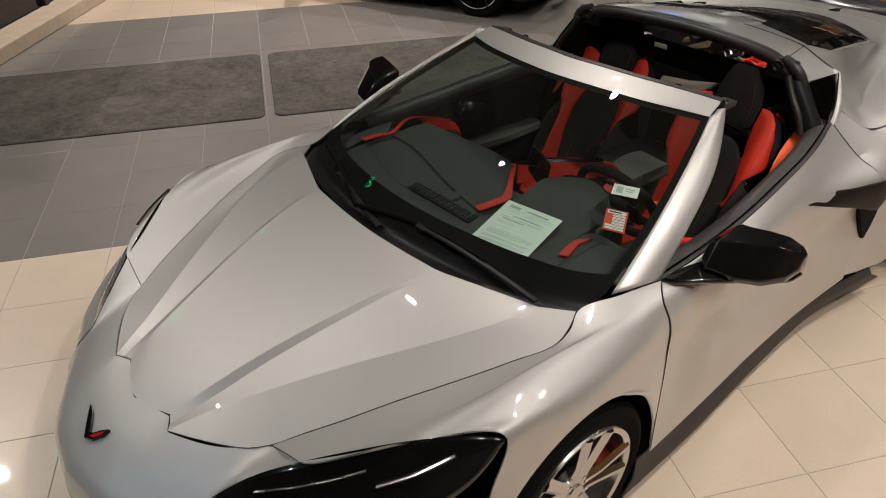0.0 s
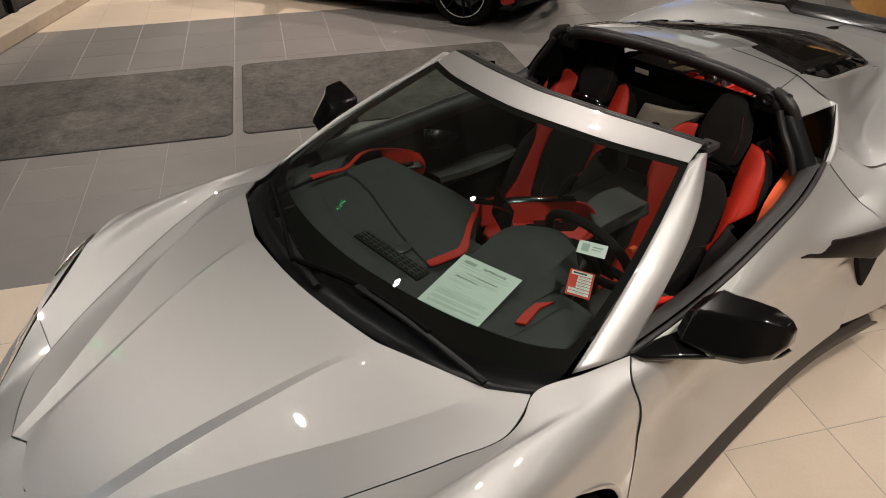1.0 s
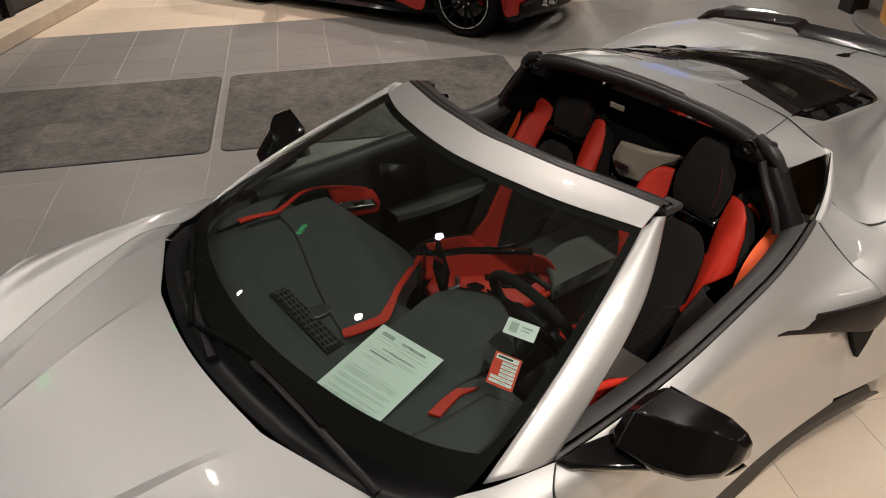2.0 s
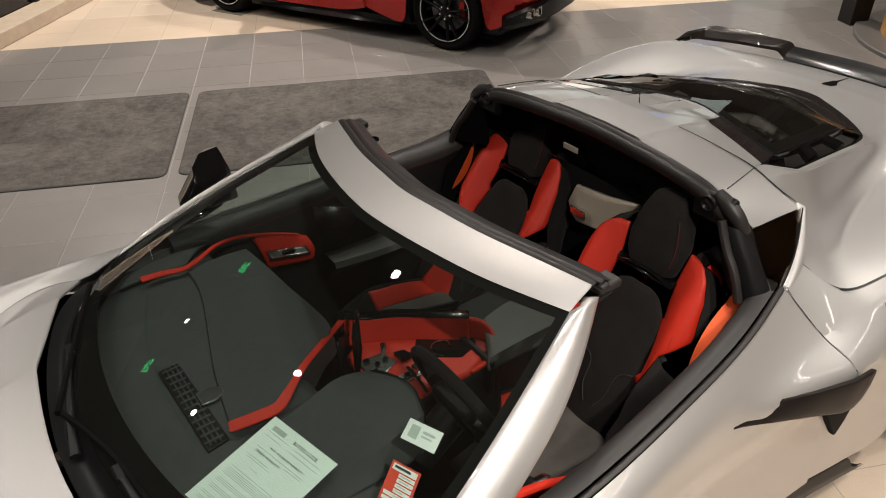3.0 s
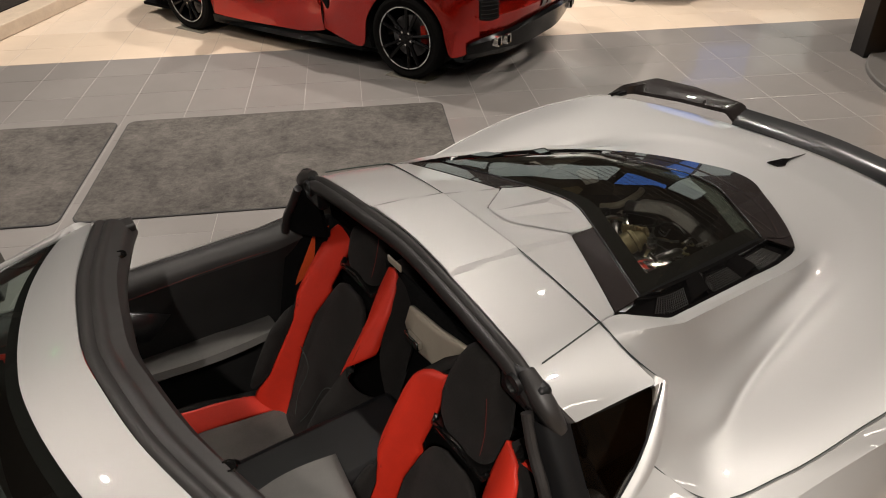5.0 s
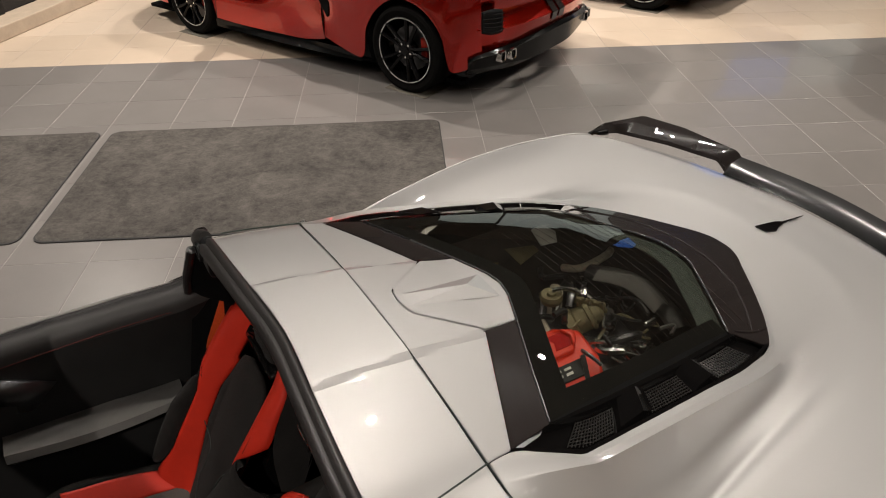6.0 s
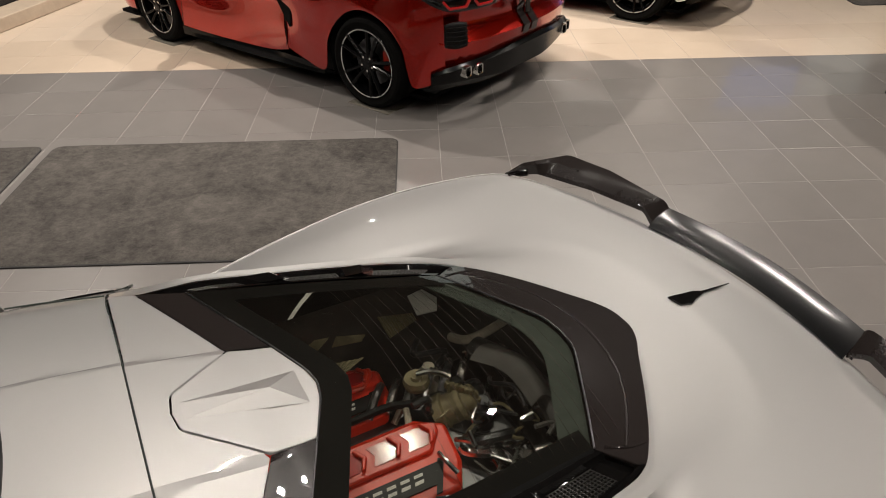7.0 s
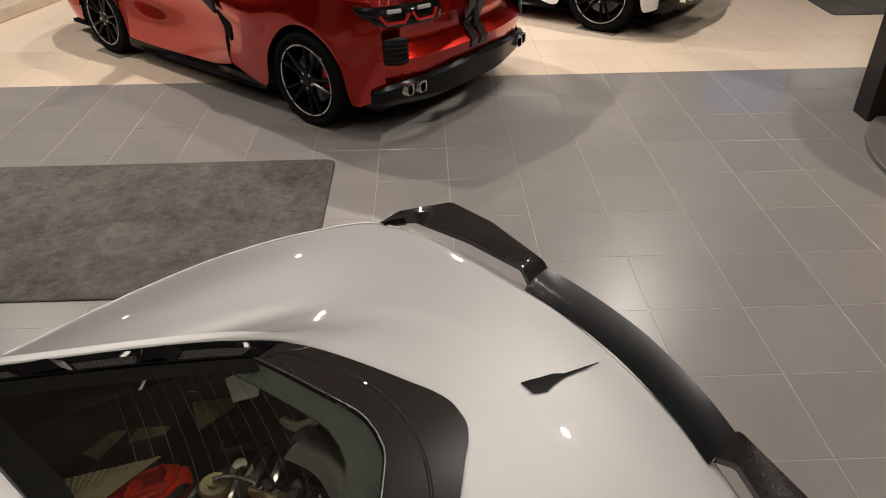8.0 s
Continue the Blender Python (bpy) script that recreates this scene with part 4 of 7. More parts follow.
            for v in np.linspace(.24, .76, 8):
                tube_mesh(bm, [lerp(i0, v, -.0105), lerp((i0 + i1) // 2, v, -.0105), lerp(i1, v, -.0105)], .0013, 3, 4, True)
            part("mesh_grille", bm, MESH_METAL, vent, "fine metal mesh", smooth=False)
        for i0, i1 in ((13, 20), (28, 34)):
            bm = bmesh.new()
            rows = [[lerp(i0, v, -.012) for v in (.16, .5, .84)], [lerp(i0 + 1, v, .004) for v in (.16, .5, .84)], [lerp(i1 - 2, v, .012) for v in (.14, .5, .80)], [lerp(i1, v, -.004) for v in (.14, .5, .80)]]
            grid_mesh(bm, rows)
            part("louvre_fin", orient(bm, CORE), GLOSS_BLACK, vent, thick=.004, angle=20)
    for x in np.linspace(3.60, 3.985, 14):
        w = .33 - .06 * (x - 3.6)
        strip_line(pane, "defroster_wire", [(x + .02 * (1 - (2 * k / 8 - 1) ** 2), w * (2 * k / 8 - 1), hatch_z(x, w * (2 * k / 8 - 1)) + .0015) for k in range(9)], WIRE, .0004, 18)
    plan_sheet("clear_band", off(rear, -.082), off(rear, -.006), CLEAR_BAND, pane, -.006, 50, 4, .003, "grey-green band at the rear of the glass")
    pts = cr([p for p in HATCH_RIM], 90)
    half = sorted([(p[0], p[1]) for p in pts if p[1] < .40 and p[0] > 3.9], key=lambda p: p[1])
    rr = full(half)
    tail_piece = plan_sheet("hatch_rear_trim", off(rear, .0015), rr, CARBON, car, .0, 60, 8, .005, "dark brown-black glossy rear trim of the hatch")
    for s in (1, -1):
        strip_line(tail_piece, "trim_fold", [(x, y * s, hatch_z(x, y) + d) for x, y, d in ((3.925, .332, .003), (3.985, .345, .002), (4.03, .345, .0))], CARBON, .003, 16, .5)
    strip_line(tail_piece, "trim_fold", [(x, y, hatch_z(x, y) + .001) for x, y in off(full([(4.13, 0), (4.122, .08), (4.095, .17), (4.03, .275), (3.97, .345)]), 0)], CARBON, .004, 60, .45)
    return pane


def lateral_grid(curves, nu, nv):
    return loft_grid(lateral(curves), nu, nv)


WS_MID = [(1.62, 0, 1.080), (1.635, .25, 1.074), (1.685, .48, 1.055), (1.755, .63, 1.028), (1.815, .722, 1.020)]


def windshield(car):
    g = lateral_grid([GLASS_FOOT, WS_MID, HEADER_FRONT], 61, 30)
    bm = bmesh.new()
    grid_mesh(bm, g)
    pane = part("windshield", orient(bm, CORE), WINDSHIELD, car, "clear windshield with a faint green tint")
    pane.visible_shadow = False

    def band(r0, r1, c0, c1, name):
        bm = bmesh.new()
        sub = g[r0:r1 + 1, c0:c1 + 1].copy()
        sub[:, :, 2] -= .002
        sub[:, :, 0] += .002
        grid_mesh(bm, sub)
        part(name, orient(bm, CORE), FRIT, pane, "black printed border of the glass")

    n = len(g) - 1
    band(0, 3, 0, 60, "border_foot")
    band(n - 1, n, 0, 60, "border_head")
    band(3, n - 1, 0, 1, "border_side")
    band(3, n - 1, 59, 60, "border_side")
    # black cowl between hood and glass
    lip = [(x + .012, y * .985, z - .012) for x, y, z in COWL]
    mid = [tuple((np.array(a) + np.array(b)) / 2 + (0, 0, -.020)) for a, b in zip(cr(lip, 9), cr(GLASS_FOOT, 9))]
    sheet("cowl", lateral([lip, mid, [(x, y, z + .001) for x, y, z in GLASS_FOOT]]), SATIN_BLACK, car, 60, 10, thick=.006, label="black plastic cowl under the wipers")
    # wipers
    for blade, arm in (([(1.205, .10, .908), (1.262, -.105, .921), (1.30, -.45, .915)], [(1.262, -.18, .927), (1.285, -.40, .915), (1.315, -.66, .872)]),
                       ([(1.40, .63, .895), (1.335, .46, .908), (1.195, .11, .909)], [(1.275, .33, .915), (1.235, .18, .905), (1.195, -.03, .885)])):
        w = new("wiper")
        w.parent = car
        bm = bmesh.new()
        tube_mesh(bm, blade, .0085, 24, 6, flat=1.2)
        part("wiper_blade", bm, RUBBER, w)
        bm = bmesh.new()
        tube_mesh(bm, arm, .011, 20, 8, flat=.6, taper=lambda t: .7 + .5 * t)
        part("wiper_arm", bm, SATIN_BLACK, w)
        bm = bmesh.new()
        box(bm, Vector(arm[0]) + Vector((0, 0, -.004)), (.022, .05, .016))
        part("wiper_clip", bm, SATIN_BLACK, w, bevel=.004)


def side_mirror(car, s):
    """Gloss black faceted mirror on its flat arm, with glass towards the tail."""
    sections = ((.872, (1.850, .888), (1.838, .902), (1.875, .948), (1.948, .962), (1.955, .890)), (.905, (1.822, .870), (1.808, .892), (1.868, .982), (1.975, .997), (1.985, .870)),
                (1.0, (1.838, .868), (1.826, .894), (1.892, 1.002), (1.985, 1.016), (2.0, .866)), (1.06, (1.872, .872), (1.860, .900), (1.928, 1.014), (1.990, 1.022), (2.005, .868)),
                (1.105, (1.925, .888), (1.915, .912), (1.958, 1.002), (1.995, 1.004), (2.008, .880)), (1.122, (1.970, .925), (1.962, .936), (1.976, .978), (1.998, .979), (2.005, .922)))
    fit_x, fit_z = (1.25, 1.0) if s > 0 else (1.0, .88)
    sections = [(y, *((1.912 + (x - 1.912) * fit_x, .935 + (z - .935) * fit_z) for x, z in ring)) for y, *ring in sections]
    m = new("side_mirror")
    m.parent = car
    bm = bmesh.new()
    vs = grid_mesh(bm, [[(x, s * y, z) for x, z in ring] for y, *ring in sections], True)
    bm.faces.new(vs[0])
    bm.faces.new(vs[-1])
    bmesh.ops.recalc_face_normals(bm, faces=bm.faces[:])
    shell = part("mirror_shell", bm, GLOSS_BLACK, m, bevel=.006, angle=24)
    shell.modifiers["rounded"].angle_limit = radians(22)
    bm = bmesh.new()
    box(bm, (0, 0, 0), (.004, .160, .098), Matrix.Translation((2.0, s * .985, .937)) @ Matrix.Rotation(radians(-8 * s), 4, "Z") @ Matrix.Rotation(radians(-5), 4, "Y"))
    part("mirror_glass", bm, CHROME, m, "mirror glass", bevel=.001)
    bm = bmesh.new()
    prism(bm, [(x, s * y) for x, y in ((1.686, .838), (1.702, .872), (1.78, .935), (1.862, 1.002), (1.93, 1.03), (1.94, .90), (1.86, .862), (1.77, .842))], .861, .880)
    bmesh.ops.recalc_face_normals(bm, faces=bm.faces[:])
    part("mirror_arm", bm, GLOSS_BLACK, m, bevel=.007)
    bm = bmesh.new()
    tube_mesh(bm, [(1.885, s * .99, .868), (1.925, s * 1.06, .872), (1.968, s * 1.108, .886), (1.99, s * 1.122, .908)], .006, 16, 8)
    part("turn_signal", bm, CHROME, m, "slim clear turn signal")


def seam(car, points, n=60, radius=.0013):
    return strip_line(car, "panel_gap", points, INK, radius, n, 1.0, "thin dark gap between panels")


def spoiler(car):
    sp = new("rear_spoiler")
    sp.parent = car
    sp["label"] = "dark carbon-look spoiler across the tail"
    bm = bmesh.new()
    lead = both_line([(4.652, .345, .970), (4.678, .24, .968), (4.694, .12, .967), (4.700, 0, .967)], 0)
    top = both_line([(4.672, .345, .992), (4.698, .24, .990), (4.715, .12, .989), (4.722, 0, .989)], 0)
    trail = both_line([(4.718, .345, 1.026), (4.748, .24, 1.020), (4.766, .12, 1.019), (4.774, 0, 1.019)], 0)
    under = both_line([(4.722, .345, 1.016), (4.752, .24, 1.010), (4.770, .12, 1.009), (4.778, 0, 1.009)], 0)
    back = both_line([(4.700, .345, .945), (4.722, .24, .945), (4.735, .12, .945), (4.742, 0, .945)], 0)
    grid_mesh(bm, loft_grid([lead, top, trail], 40, 8))
    grid_mesh(bm, loft_grid([trail, under, back], 40, 4, (1,)))
    bmesh.ops.remove_doubles(bm, verts=bm.verts[:], dist=.0005)
    part("spoiler_centre", orient(bm, (4.6, 0, .9)), WING_BLACK, sp, angle=30)
    for s in (1, -1):
        h = lambda c: [(x, y * s, z) for x, y, z in c]
        bm = bmesh.new()
        lead = [(4.428, .828, .996), (4.47, .812, 1.002), (4.53, .772, 1.008), (4.612, .587, 1.012), (4.672, .392, 1.012), (4.668, .345, .985)]
        ridge = [(4.429, .826, 1.000), (4.48, .806, 1.022), (4.58, .750, 1.036), (4.652, .585, 1.038), (4.695, .385, 1.036), (4.690, .340, 1.005)]
        trail = [(4.431, .824, 1.000), (4.485, .808, 1.032), (4.645, .757, 1.046), (4.692, .590, 1.048), (4.716, .350, 1.044), (4.720, .335, 1.024)]
        low = [(x + .006, y, z - .022) for x, y, z in trail]
        foot = [(x - .004, y, z - .014) for x, y, z in lead]
        rows = [cr(h(c), 40, True) for c in (foot, lead, ridge, trail, low, foot)]
        grid_mesh(bm, rows)
        bmesh.ops.remove_doubles(bm, verts=bm.verts[:], dist=.0005)
        bmesh.ops.recalc_face_normals(bm, faces=bm.faces[:])
        part("spoiler_winglet", bm, CARBON, sp, angle=25, bevel=.0035)
        bm = bmesh.new()
        tube_mesh(bm, h([(4.44, .826, .985), (4.47, .812, .992), (4.50, .790, 1.0)]), .012, 8, 8)
        part("spoiler_foot", bm, GLOSS_BLACK, sp)


def emblem(car):
    """Plain arrow-shaped badge on the tail deck and a plain winged badge on the nose."""
    bm = bmesh.new()
    out = [(4.424, .018), (4.432, -.022), (4.466, -.030), (4.492, -.017), (4.535, -.005), (4.640, .003), (4.535, .004), (4.512, .014), (4.470, .016), (4.445, .018)]
    z = lambda x: .9985 - .0965 * (x - 4.42) ** 1.0
    vs = [bm.verts.new((x, y, z(x))) for x, y in out]
    top = [bm.verts.new((x, y, z(x) + .004)) for x, y in out]
    bm.faces.new(top)
    for i in range(len(out)):
        bm.faces.new((vs[i], vs[(i + 1) % len(out)], top[(i + 1) % len(out)], top[i]))
    bmesh.ops.recalc_face_normals(bm, faces=bm.faces[:])
    part("tail_badge", bm, GLOSS_BLACK, car, "small black arrow-shaped badge", smooth=False)
    for name, mat, pts in (("nose_badge_dark", GLOSS_BLACK, [(.132, .004), (.150, .036), (.170, .070), (.188, .098), (.182, .066), (.166, .030), (.150, .006), (.158, -.010), (.180, -.028), (.196, -.048), (.172, -.046), (.146, -.026)]),
                           ("nose_badge_red", TAIL_RED, [(.146, -.008), (.154, -.012), (.176, -.032), (.186, -.042), (.170, -.041), (.150, -.024)])):
        bm = bmesh.new()
        zz = lambda x, y: .5805 + (x - .14) * .50 - y * y * .15
        a = [bm.verts.new((x, y, zz(x, y) - .004)) for x, y in pts]
        b = [bm.verts.new((x - .003, y, zz(x, y) + (.0075 if name.endswith("red") else .006))) for x, y in pts]
        bm.faces.new(b)
        for i in range(len(pts)):
            bm.faces.new((a[i], a[(i + 1) % len(pts)], b[(i + 1) % len(pts)], b[i]))
        bmesh.ops.recalc_face_normals(bm, faces=bm.faces[:])
        part("nose_badge", bm, mat, car, "plain winged badge", smooth=False)


def underbody(car):
    """Dark inner tub, so that no floor shows through the gaps."""
    bm = bmesh.new()
    box(bm, (2.35, 0, .115), (4.1, 1.58, .03))
    box(bm, (1.30, 0, .42), (.05, 1.45, .55))
    part("floor_pan", bm, CARPET, car, smooth=False)
    for x, r in ((FRONT_AXLE, .375), (REAR_AXLE, .40)):
        for s in (1, -1):
            bm = bmesh.new()
            rows = []
            for y in (.66, .945):
                rows.append([(x + r * math.cos(a), s * y, .335 + r * math.sin(a)) for a in np.linspace(-.35, math.pi + .35, 28)])
            rows.insert(0, [(x, s * .66, .335)] * 28)
            grid_mesh(bm, rows)
            bmesh.ops.remove_doubles(bm, verts=bm.verts[:], dist=.0005)
            part("wheel_liner", bm, CARPET, car, "black wheel arch liner")


def seams(car):
    for s in (1, -1):
        h = lambda c, d=.0: [(x, y * s, z + d) for x, y, z in c]
        seam(car, h(HOOD_SEAM, -.001), 90)
        seam(car, h([HOOD_SEAM[0], (.341, .156, .656)], -.001), 8)
        seam(car, h([(.341, .156, .656), (.292, 0, .646)], -.001), 12)
        seam(car, h([(.503, .473, .687), (.508, .54, .715), (.515, .611, .737)], -.001), 12)
        seam(car, h([(1.692, .837, .867), (1.655, .868, .857), (1.641, .884, .846), (1.6475, .917, .775), (1.656, .927, .63), (1.640, .943, .40), (1.628, .955, .24)]), 50)
        seam(car, h([(2.9475, .7345, .982), (2.989, .851, .867), (3.012, .957, .800)]), 40)
        seam(car, h([p for p in SHELL_RIM if p[0] < 4.42][1:]), 60)
        seam(car, h([(2.925, .50, 1.2065), (3.02, .482, 1.202), (3.122, .460, 1.1945)], .002), 16, .002)
    seam(car, [(x + .002, y, z + .0005) for x, y, z in both_line(ROOF_REAR[::-1], 0)], 90)

# ---- the silver car ----
car = thing("sports_car", "silver sports car with its targa roof panel taken off", "car", "cars in the showroom")
car_body(car, SILVER, False)
for s in (1, -1):
    wheel(car, FRONT_AXLE, .955 * s, .327, .245, ALLOY, "bright alloy wheel", s)
    wheel(car, REAR_AXLE, .975 * s, .345, .305, ALLOY, "bright alloy wheel", s)
    side_mirror(car, s)
windshield(car)
engine_hatch(car, SILVER)
spoiler(car)
emblem(car)
underbody(car)
seams(car)

# seals of the open roof
bm = bmesh.new()
ha = lateral([HEADER_REAR])[0]
grid_mesh(bm, loft_grid([[(x + .002, y, z - .004) for x, y, z in ha], [(x + .014, y, z + .002) for x, y, z in ha], [(x + .030, y, z - .008) for x, y, z in ha], [(x + .040, y, z - .004) for x, y, z in ha],
                         [(x + .058, y, z - .014) for x, y, z in ha], [(x + .085, y * .99, z - .024) for x, y, z in ha], [(x + .10, y * .98, z - .060) for x, y, z in ha], [(x + .02, y * .98, z - .085) for x, y, z in ha]], 60, 36, (2, 4, 5)))
part("header_seal", orient(bm, (2.2, 0, 1.1)), SEAL, car, "ribbed black rubber seal behind the header", thick=.004, angle=40)
for s in (1, -1):
    bm = bmesh.new()
    box(bm, (2.345, s * .572, 1.186), (.075, .055, .022))
    box(bm, (2.325, s * .585, 1.196), (.03, .03, .016))
    part("roof_latch", bm, SEAL, car, "black roof latch block", bevel=.006)
    bm = bmesh.new()
    revolve(bm, [(.0, -.004), (.009, -.004), (.011, 0), (.014, 0), (.016, -.006)], 20, "z")
    bmesh.ops.translate(bm, verts=bm.verts[:], vec=(2.312, s * .395, 1.213))
    part("latch_hole", bm, GLOSS_BLACK, car, "small round latch socket")
rf = lateral([ROOF_FRONT])[0]
bm = bmesh.new()
grid_mesh(bm, loft_grid([[(x - .001, y, z - .003) for x, y, z in rf], [(x - .010, y, z + .002) for x, y, z in rf], [(x - .022, y * .995, z - .008) for x, y, z in rf], [(x - .030, y * .99, z - .006) for x, y, z in rf],
                         [(x - .040, y * .985, z - .018) for x, y, z in rf], [(x - .030, y * .975, z - .05) for x, y, z in rf]], 70, 26, (2,)))
part("roof_seal", orient(bm, (3.05, 0, 1.1)), SEAL, car, "black rubber seal along the roof's front edge", thick=.004, angle=40)
for s in (1, -1):
    h = lambda c: [(x, y * s, z) for x, y, z in c]
    sheet("pillar_cover", [h([(2.916, .602, 1.135), (2.906, .656, 1.06), (2.898, .714, .983)]), h([(2.895, .604, 1.137), (2.884, .662, 1.06), (2.876, .718, .978)]), h([(2.866, .592, 1.142), (2.856, .650, 1.06), (2.848, .705, .972)]), h([(2.852, .565, 1.145), (2.844, .622, 1.06), (2.838, .675, .965)]),
                           h([(2.870, .515, 1.15), (2.90, .53, 1.06), (2.92, .55, .95)])], CARPET if s > 0 else SATIN_BLACK, car, 24, 20, thick=.006, label="smooth black pillar cover", centre=(2.98, .35 * s, 1.05), angle=50)
    bm = bmesh.new()
    tube_mesh(bm, [(2.850, s * .548, 1.155), (2.840, s * .585, 1.09), (2.832, s * .635, 1.02), (2.828, s * .665, .95)], .013, 24, 10)
    part("pillar_seal", bm, SEAL, car)
    bm = bmesh.new()
    tube_mesh(bm, [(2.885, s * .500, 1.208), (2.880, s * .545, 1.186), (2.884, s * .580, 1.155), (2.894, s * .598, 1.122)], .019, 20, 12, taper=lambda t: .9 + .35 * math.sin(math.pi * t))
    part("seal_corner", bm, SEAL, car)
    # dark lining between pillar and bulkhead
    sheet("pillar_lining", [h([(2.868, .50, 1.19), (2.905, .53, 1.10), (2.925, .55, 1.0), (2.93, .57, .90), (2.93, .60, .70)]), h([(2.885, .575, 1.17), (2.895, .64, 1.06), (2.885, .70, .975), (2.885, .72, .88), (2.89, .74, .70)])], CARPET, car, 20, 6, thick=.004, centre=(3.3, .6 * s, 1.0))
    if s > 0:
        sheet("pillar_trim", [h([(2.852, .698, .972), (2.820, .690, .83), (2.790, .688, .70), (2.762, .690, .56), (2.750, .690, .40)]), h([(2.90, .64, .972), (2.87, .665, .83), (2.85, .665, .70), (2.83, .67, .56), (2.82, .67, .40)]), h([(2.94, .56, .975), (2.94, .58, .83), (2.94, .60, .70), (2.94, .60, .56), (2.94, .60, .40)])], CARPET, car, 20, 8, thick=.004, centre=(3.3, .9, .7))
    # small fixed window behind the door
    h = lambda c: [(x, y * s, z) for x, y, z in c]
    fore = [(2.915, .606, 1.135), (2.905, .660, 1.060), (2.897, .717, .985)]
    rear = [(3.172, .607, 1.106), (3.062, .672, 1.028), (2.945, .716, .982)]
    pane = sheet("quarter_window", [h(fore), h([((a + d) / 2, (b + e) / 2 + .005, (c + f) / 2) for (a, b, c), (d, e, f) in zip(fore, rear)]), h(rear)], SIDE_GLASS, car, 24, 10, thick=0, label="dark tinted quarter window")
    pane.visible_shadow = False
    sheet("window_surround", [h(rear), h([(3.180, .613, 1.109), (3.078, .686, 1.026), (2.952, .729, .986)]), h([(3.186, .613, 1.106), (3.088, .695, 1.012), (2.957, .738, .980)])], SILVER, car, 24, 6, thick=.004)
    strip_line(pane, "window_trim", h([(x, y + .002, z) for x, y, z in rear]), SATIN_BLACK, .0028, 24)
    # door top and inner panel
    line = DOOR_BELT_FAR if s > 0 else DOOR_BELT
    gate = new("door_inner")
    gate.parent = car
    sheet("belt_seal", [h([(x, y - .004, z + .001) for x, y, z in line]), h([(x, y - .014, z + .006) for x, y, z in line]), h([(x, y - .024, z - .006) for x, y, z in line])], SEAL, gate, 40, 8, thick=.004)
    sheet("door_sill_top", [h([(x, y - .026, z + .002) for x, y, z in line]), h([(x, y - .045, z + .005) for x, y, z in line]), h([(x, y - .075, z - .010) for x, y, z in line]), h([(x, y - .088, z - .05) for x, y, z in line])], BULK_GREY, gate, 40, 12, thick=.004)
    sheet("door_card", [h([(x, y - .088, z - .05) for x, y, z in line]), h([(x, .735 - .02 * (x - 1.7), .74) for x in (1.70, 2.0, 2.4, 2.7, 2.90)]), h([(x, .755 - .02 * (x - 1.7), .50) for x in (1.70, 2.0, 2.4, 2.7, 2.90)]), h([(x, .74, .20) for x in (1.70, 2.0, 2.4, 2.7, 2.90)])], DOOR_SKIN, gate, 40, 24, thick=.004, centre=(2.4, s * 3, .6))
    bm = bmesh.new()
    grid_mesh(bm, loft_grid([h([(2.24, .755, .58), (2.48, .752, .585), (2.74, .745, .59)]), h([(2.24, .785, .608), (2.48, .742, .604), (2.74, .690, .600)]), h([(2.24, .650, .608), (2.48, .624, .602), (2.74, .640, .596)]), h([(2.24, .638, .585), (2.48, .612, .580), (2.74, .630, .575)]), h([(2.24, .72, .50), (2.48, .72, .50), (2.74, .73, .52)])], 24, 16, (1, 2, 3)))
    part("door_armrest", orient(bm, (2.4, s * .76, .6)), GREY_LEATHER, gate, "grey padded door armrest", angle=35)
    sheet("door_pull", [h([(1.95, .690, .835), (2.02, .690, .812), (2.10, .692, .778), (2.16, .694, .745)]), h([(1.97, .668, .75), (2.04, .664, .735), (2.11, .664, .715), (2.175, .668, .69)]), h([(1.985, .672, .68), (2.05, .668, .668), (2.11, .668, .655), (2.165, .672, .645)])], RED_LEATHER, gate, 20, 10, thick=.02, label="red leather door pull", centre=(2.1, s * .95, .6))
    bm = bmesh.new()
    vs = [bm.verts.new((x, s * y, z)) for x, y, z in ((2.22, .722, .830), (2.31, .720, .802), (2.425, .718, .748), (2.34, .720, .672), (2.22, .724, .70))]
    bm.faces.new(vs if s < 0 else vs[::-1])
    part("speaker_grille", bm, GUNMETAL, gate, "satin grey speaker corner", thick=.01)
    sheet("switch_panel", [h([(1.985, .664, .765), (2.06, .660, .748), (2.135, .658, .728)]), h([(1.985, .636, .742), (2.06, .630, .728), (2.14, .630, .708)])], ALLOY, gate, 14, 4, thick=.012, label="satin metal window switch panel", centre=(2.1, s * .7, .3))
    bm = bmesh.new()
    box(bm, (2.06, s * .645, .741), (.05, .018, .012))
    part("window_switch", bm, GLOSS_BLACK, gate, bevel=.003)
    if s > 0:
      strip_line(gate, "stitch_line", h([(1.95, .722, .84), (2.3, .722, .85), (2.6, .700, .875), (2.85, .68, .885)]), THREAD, .0006, 40)

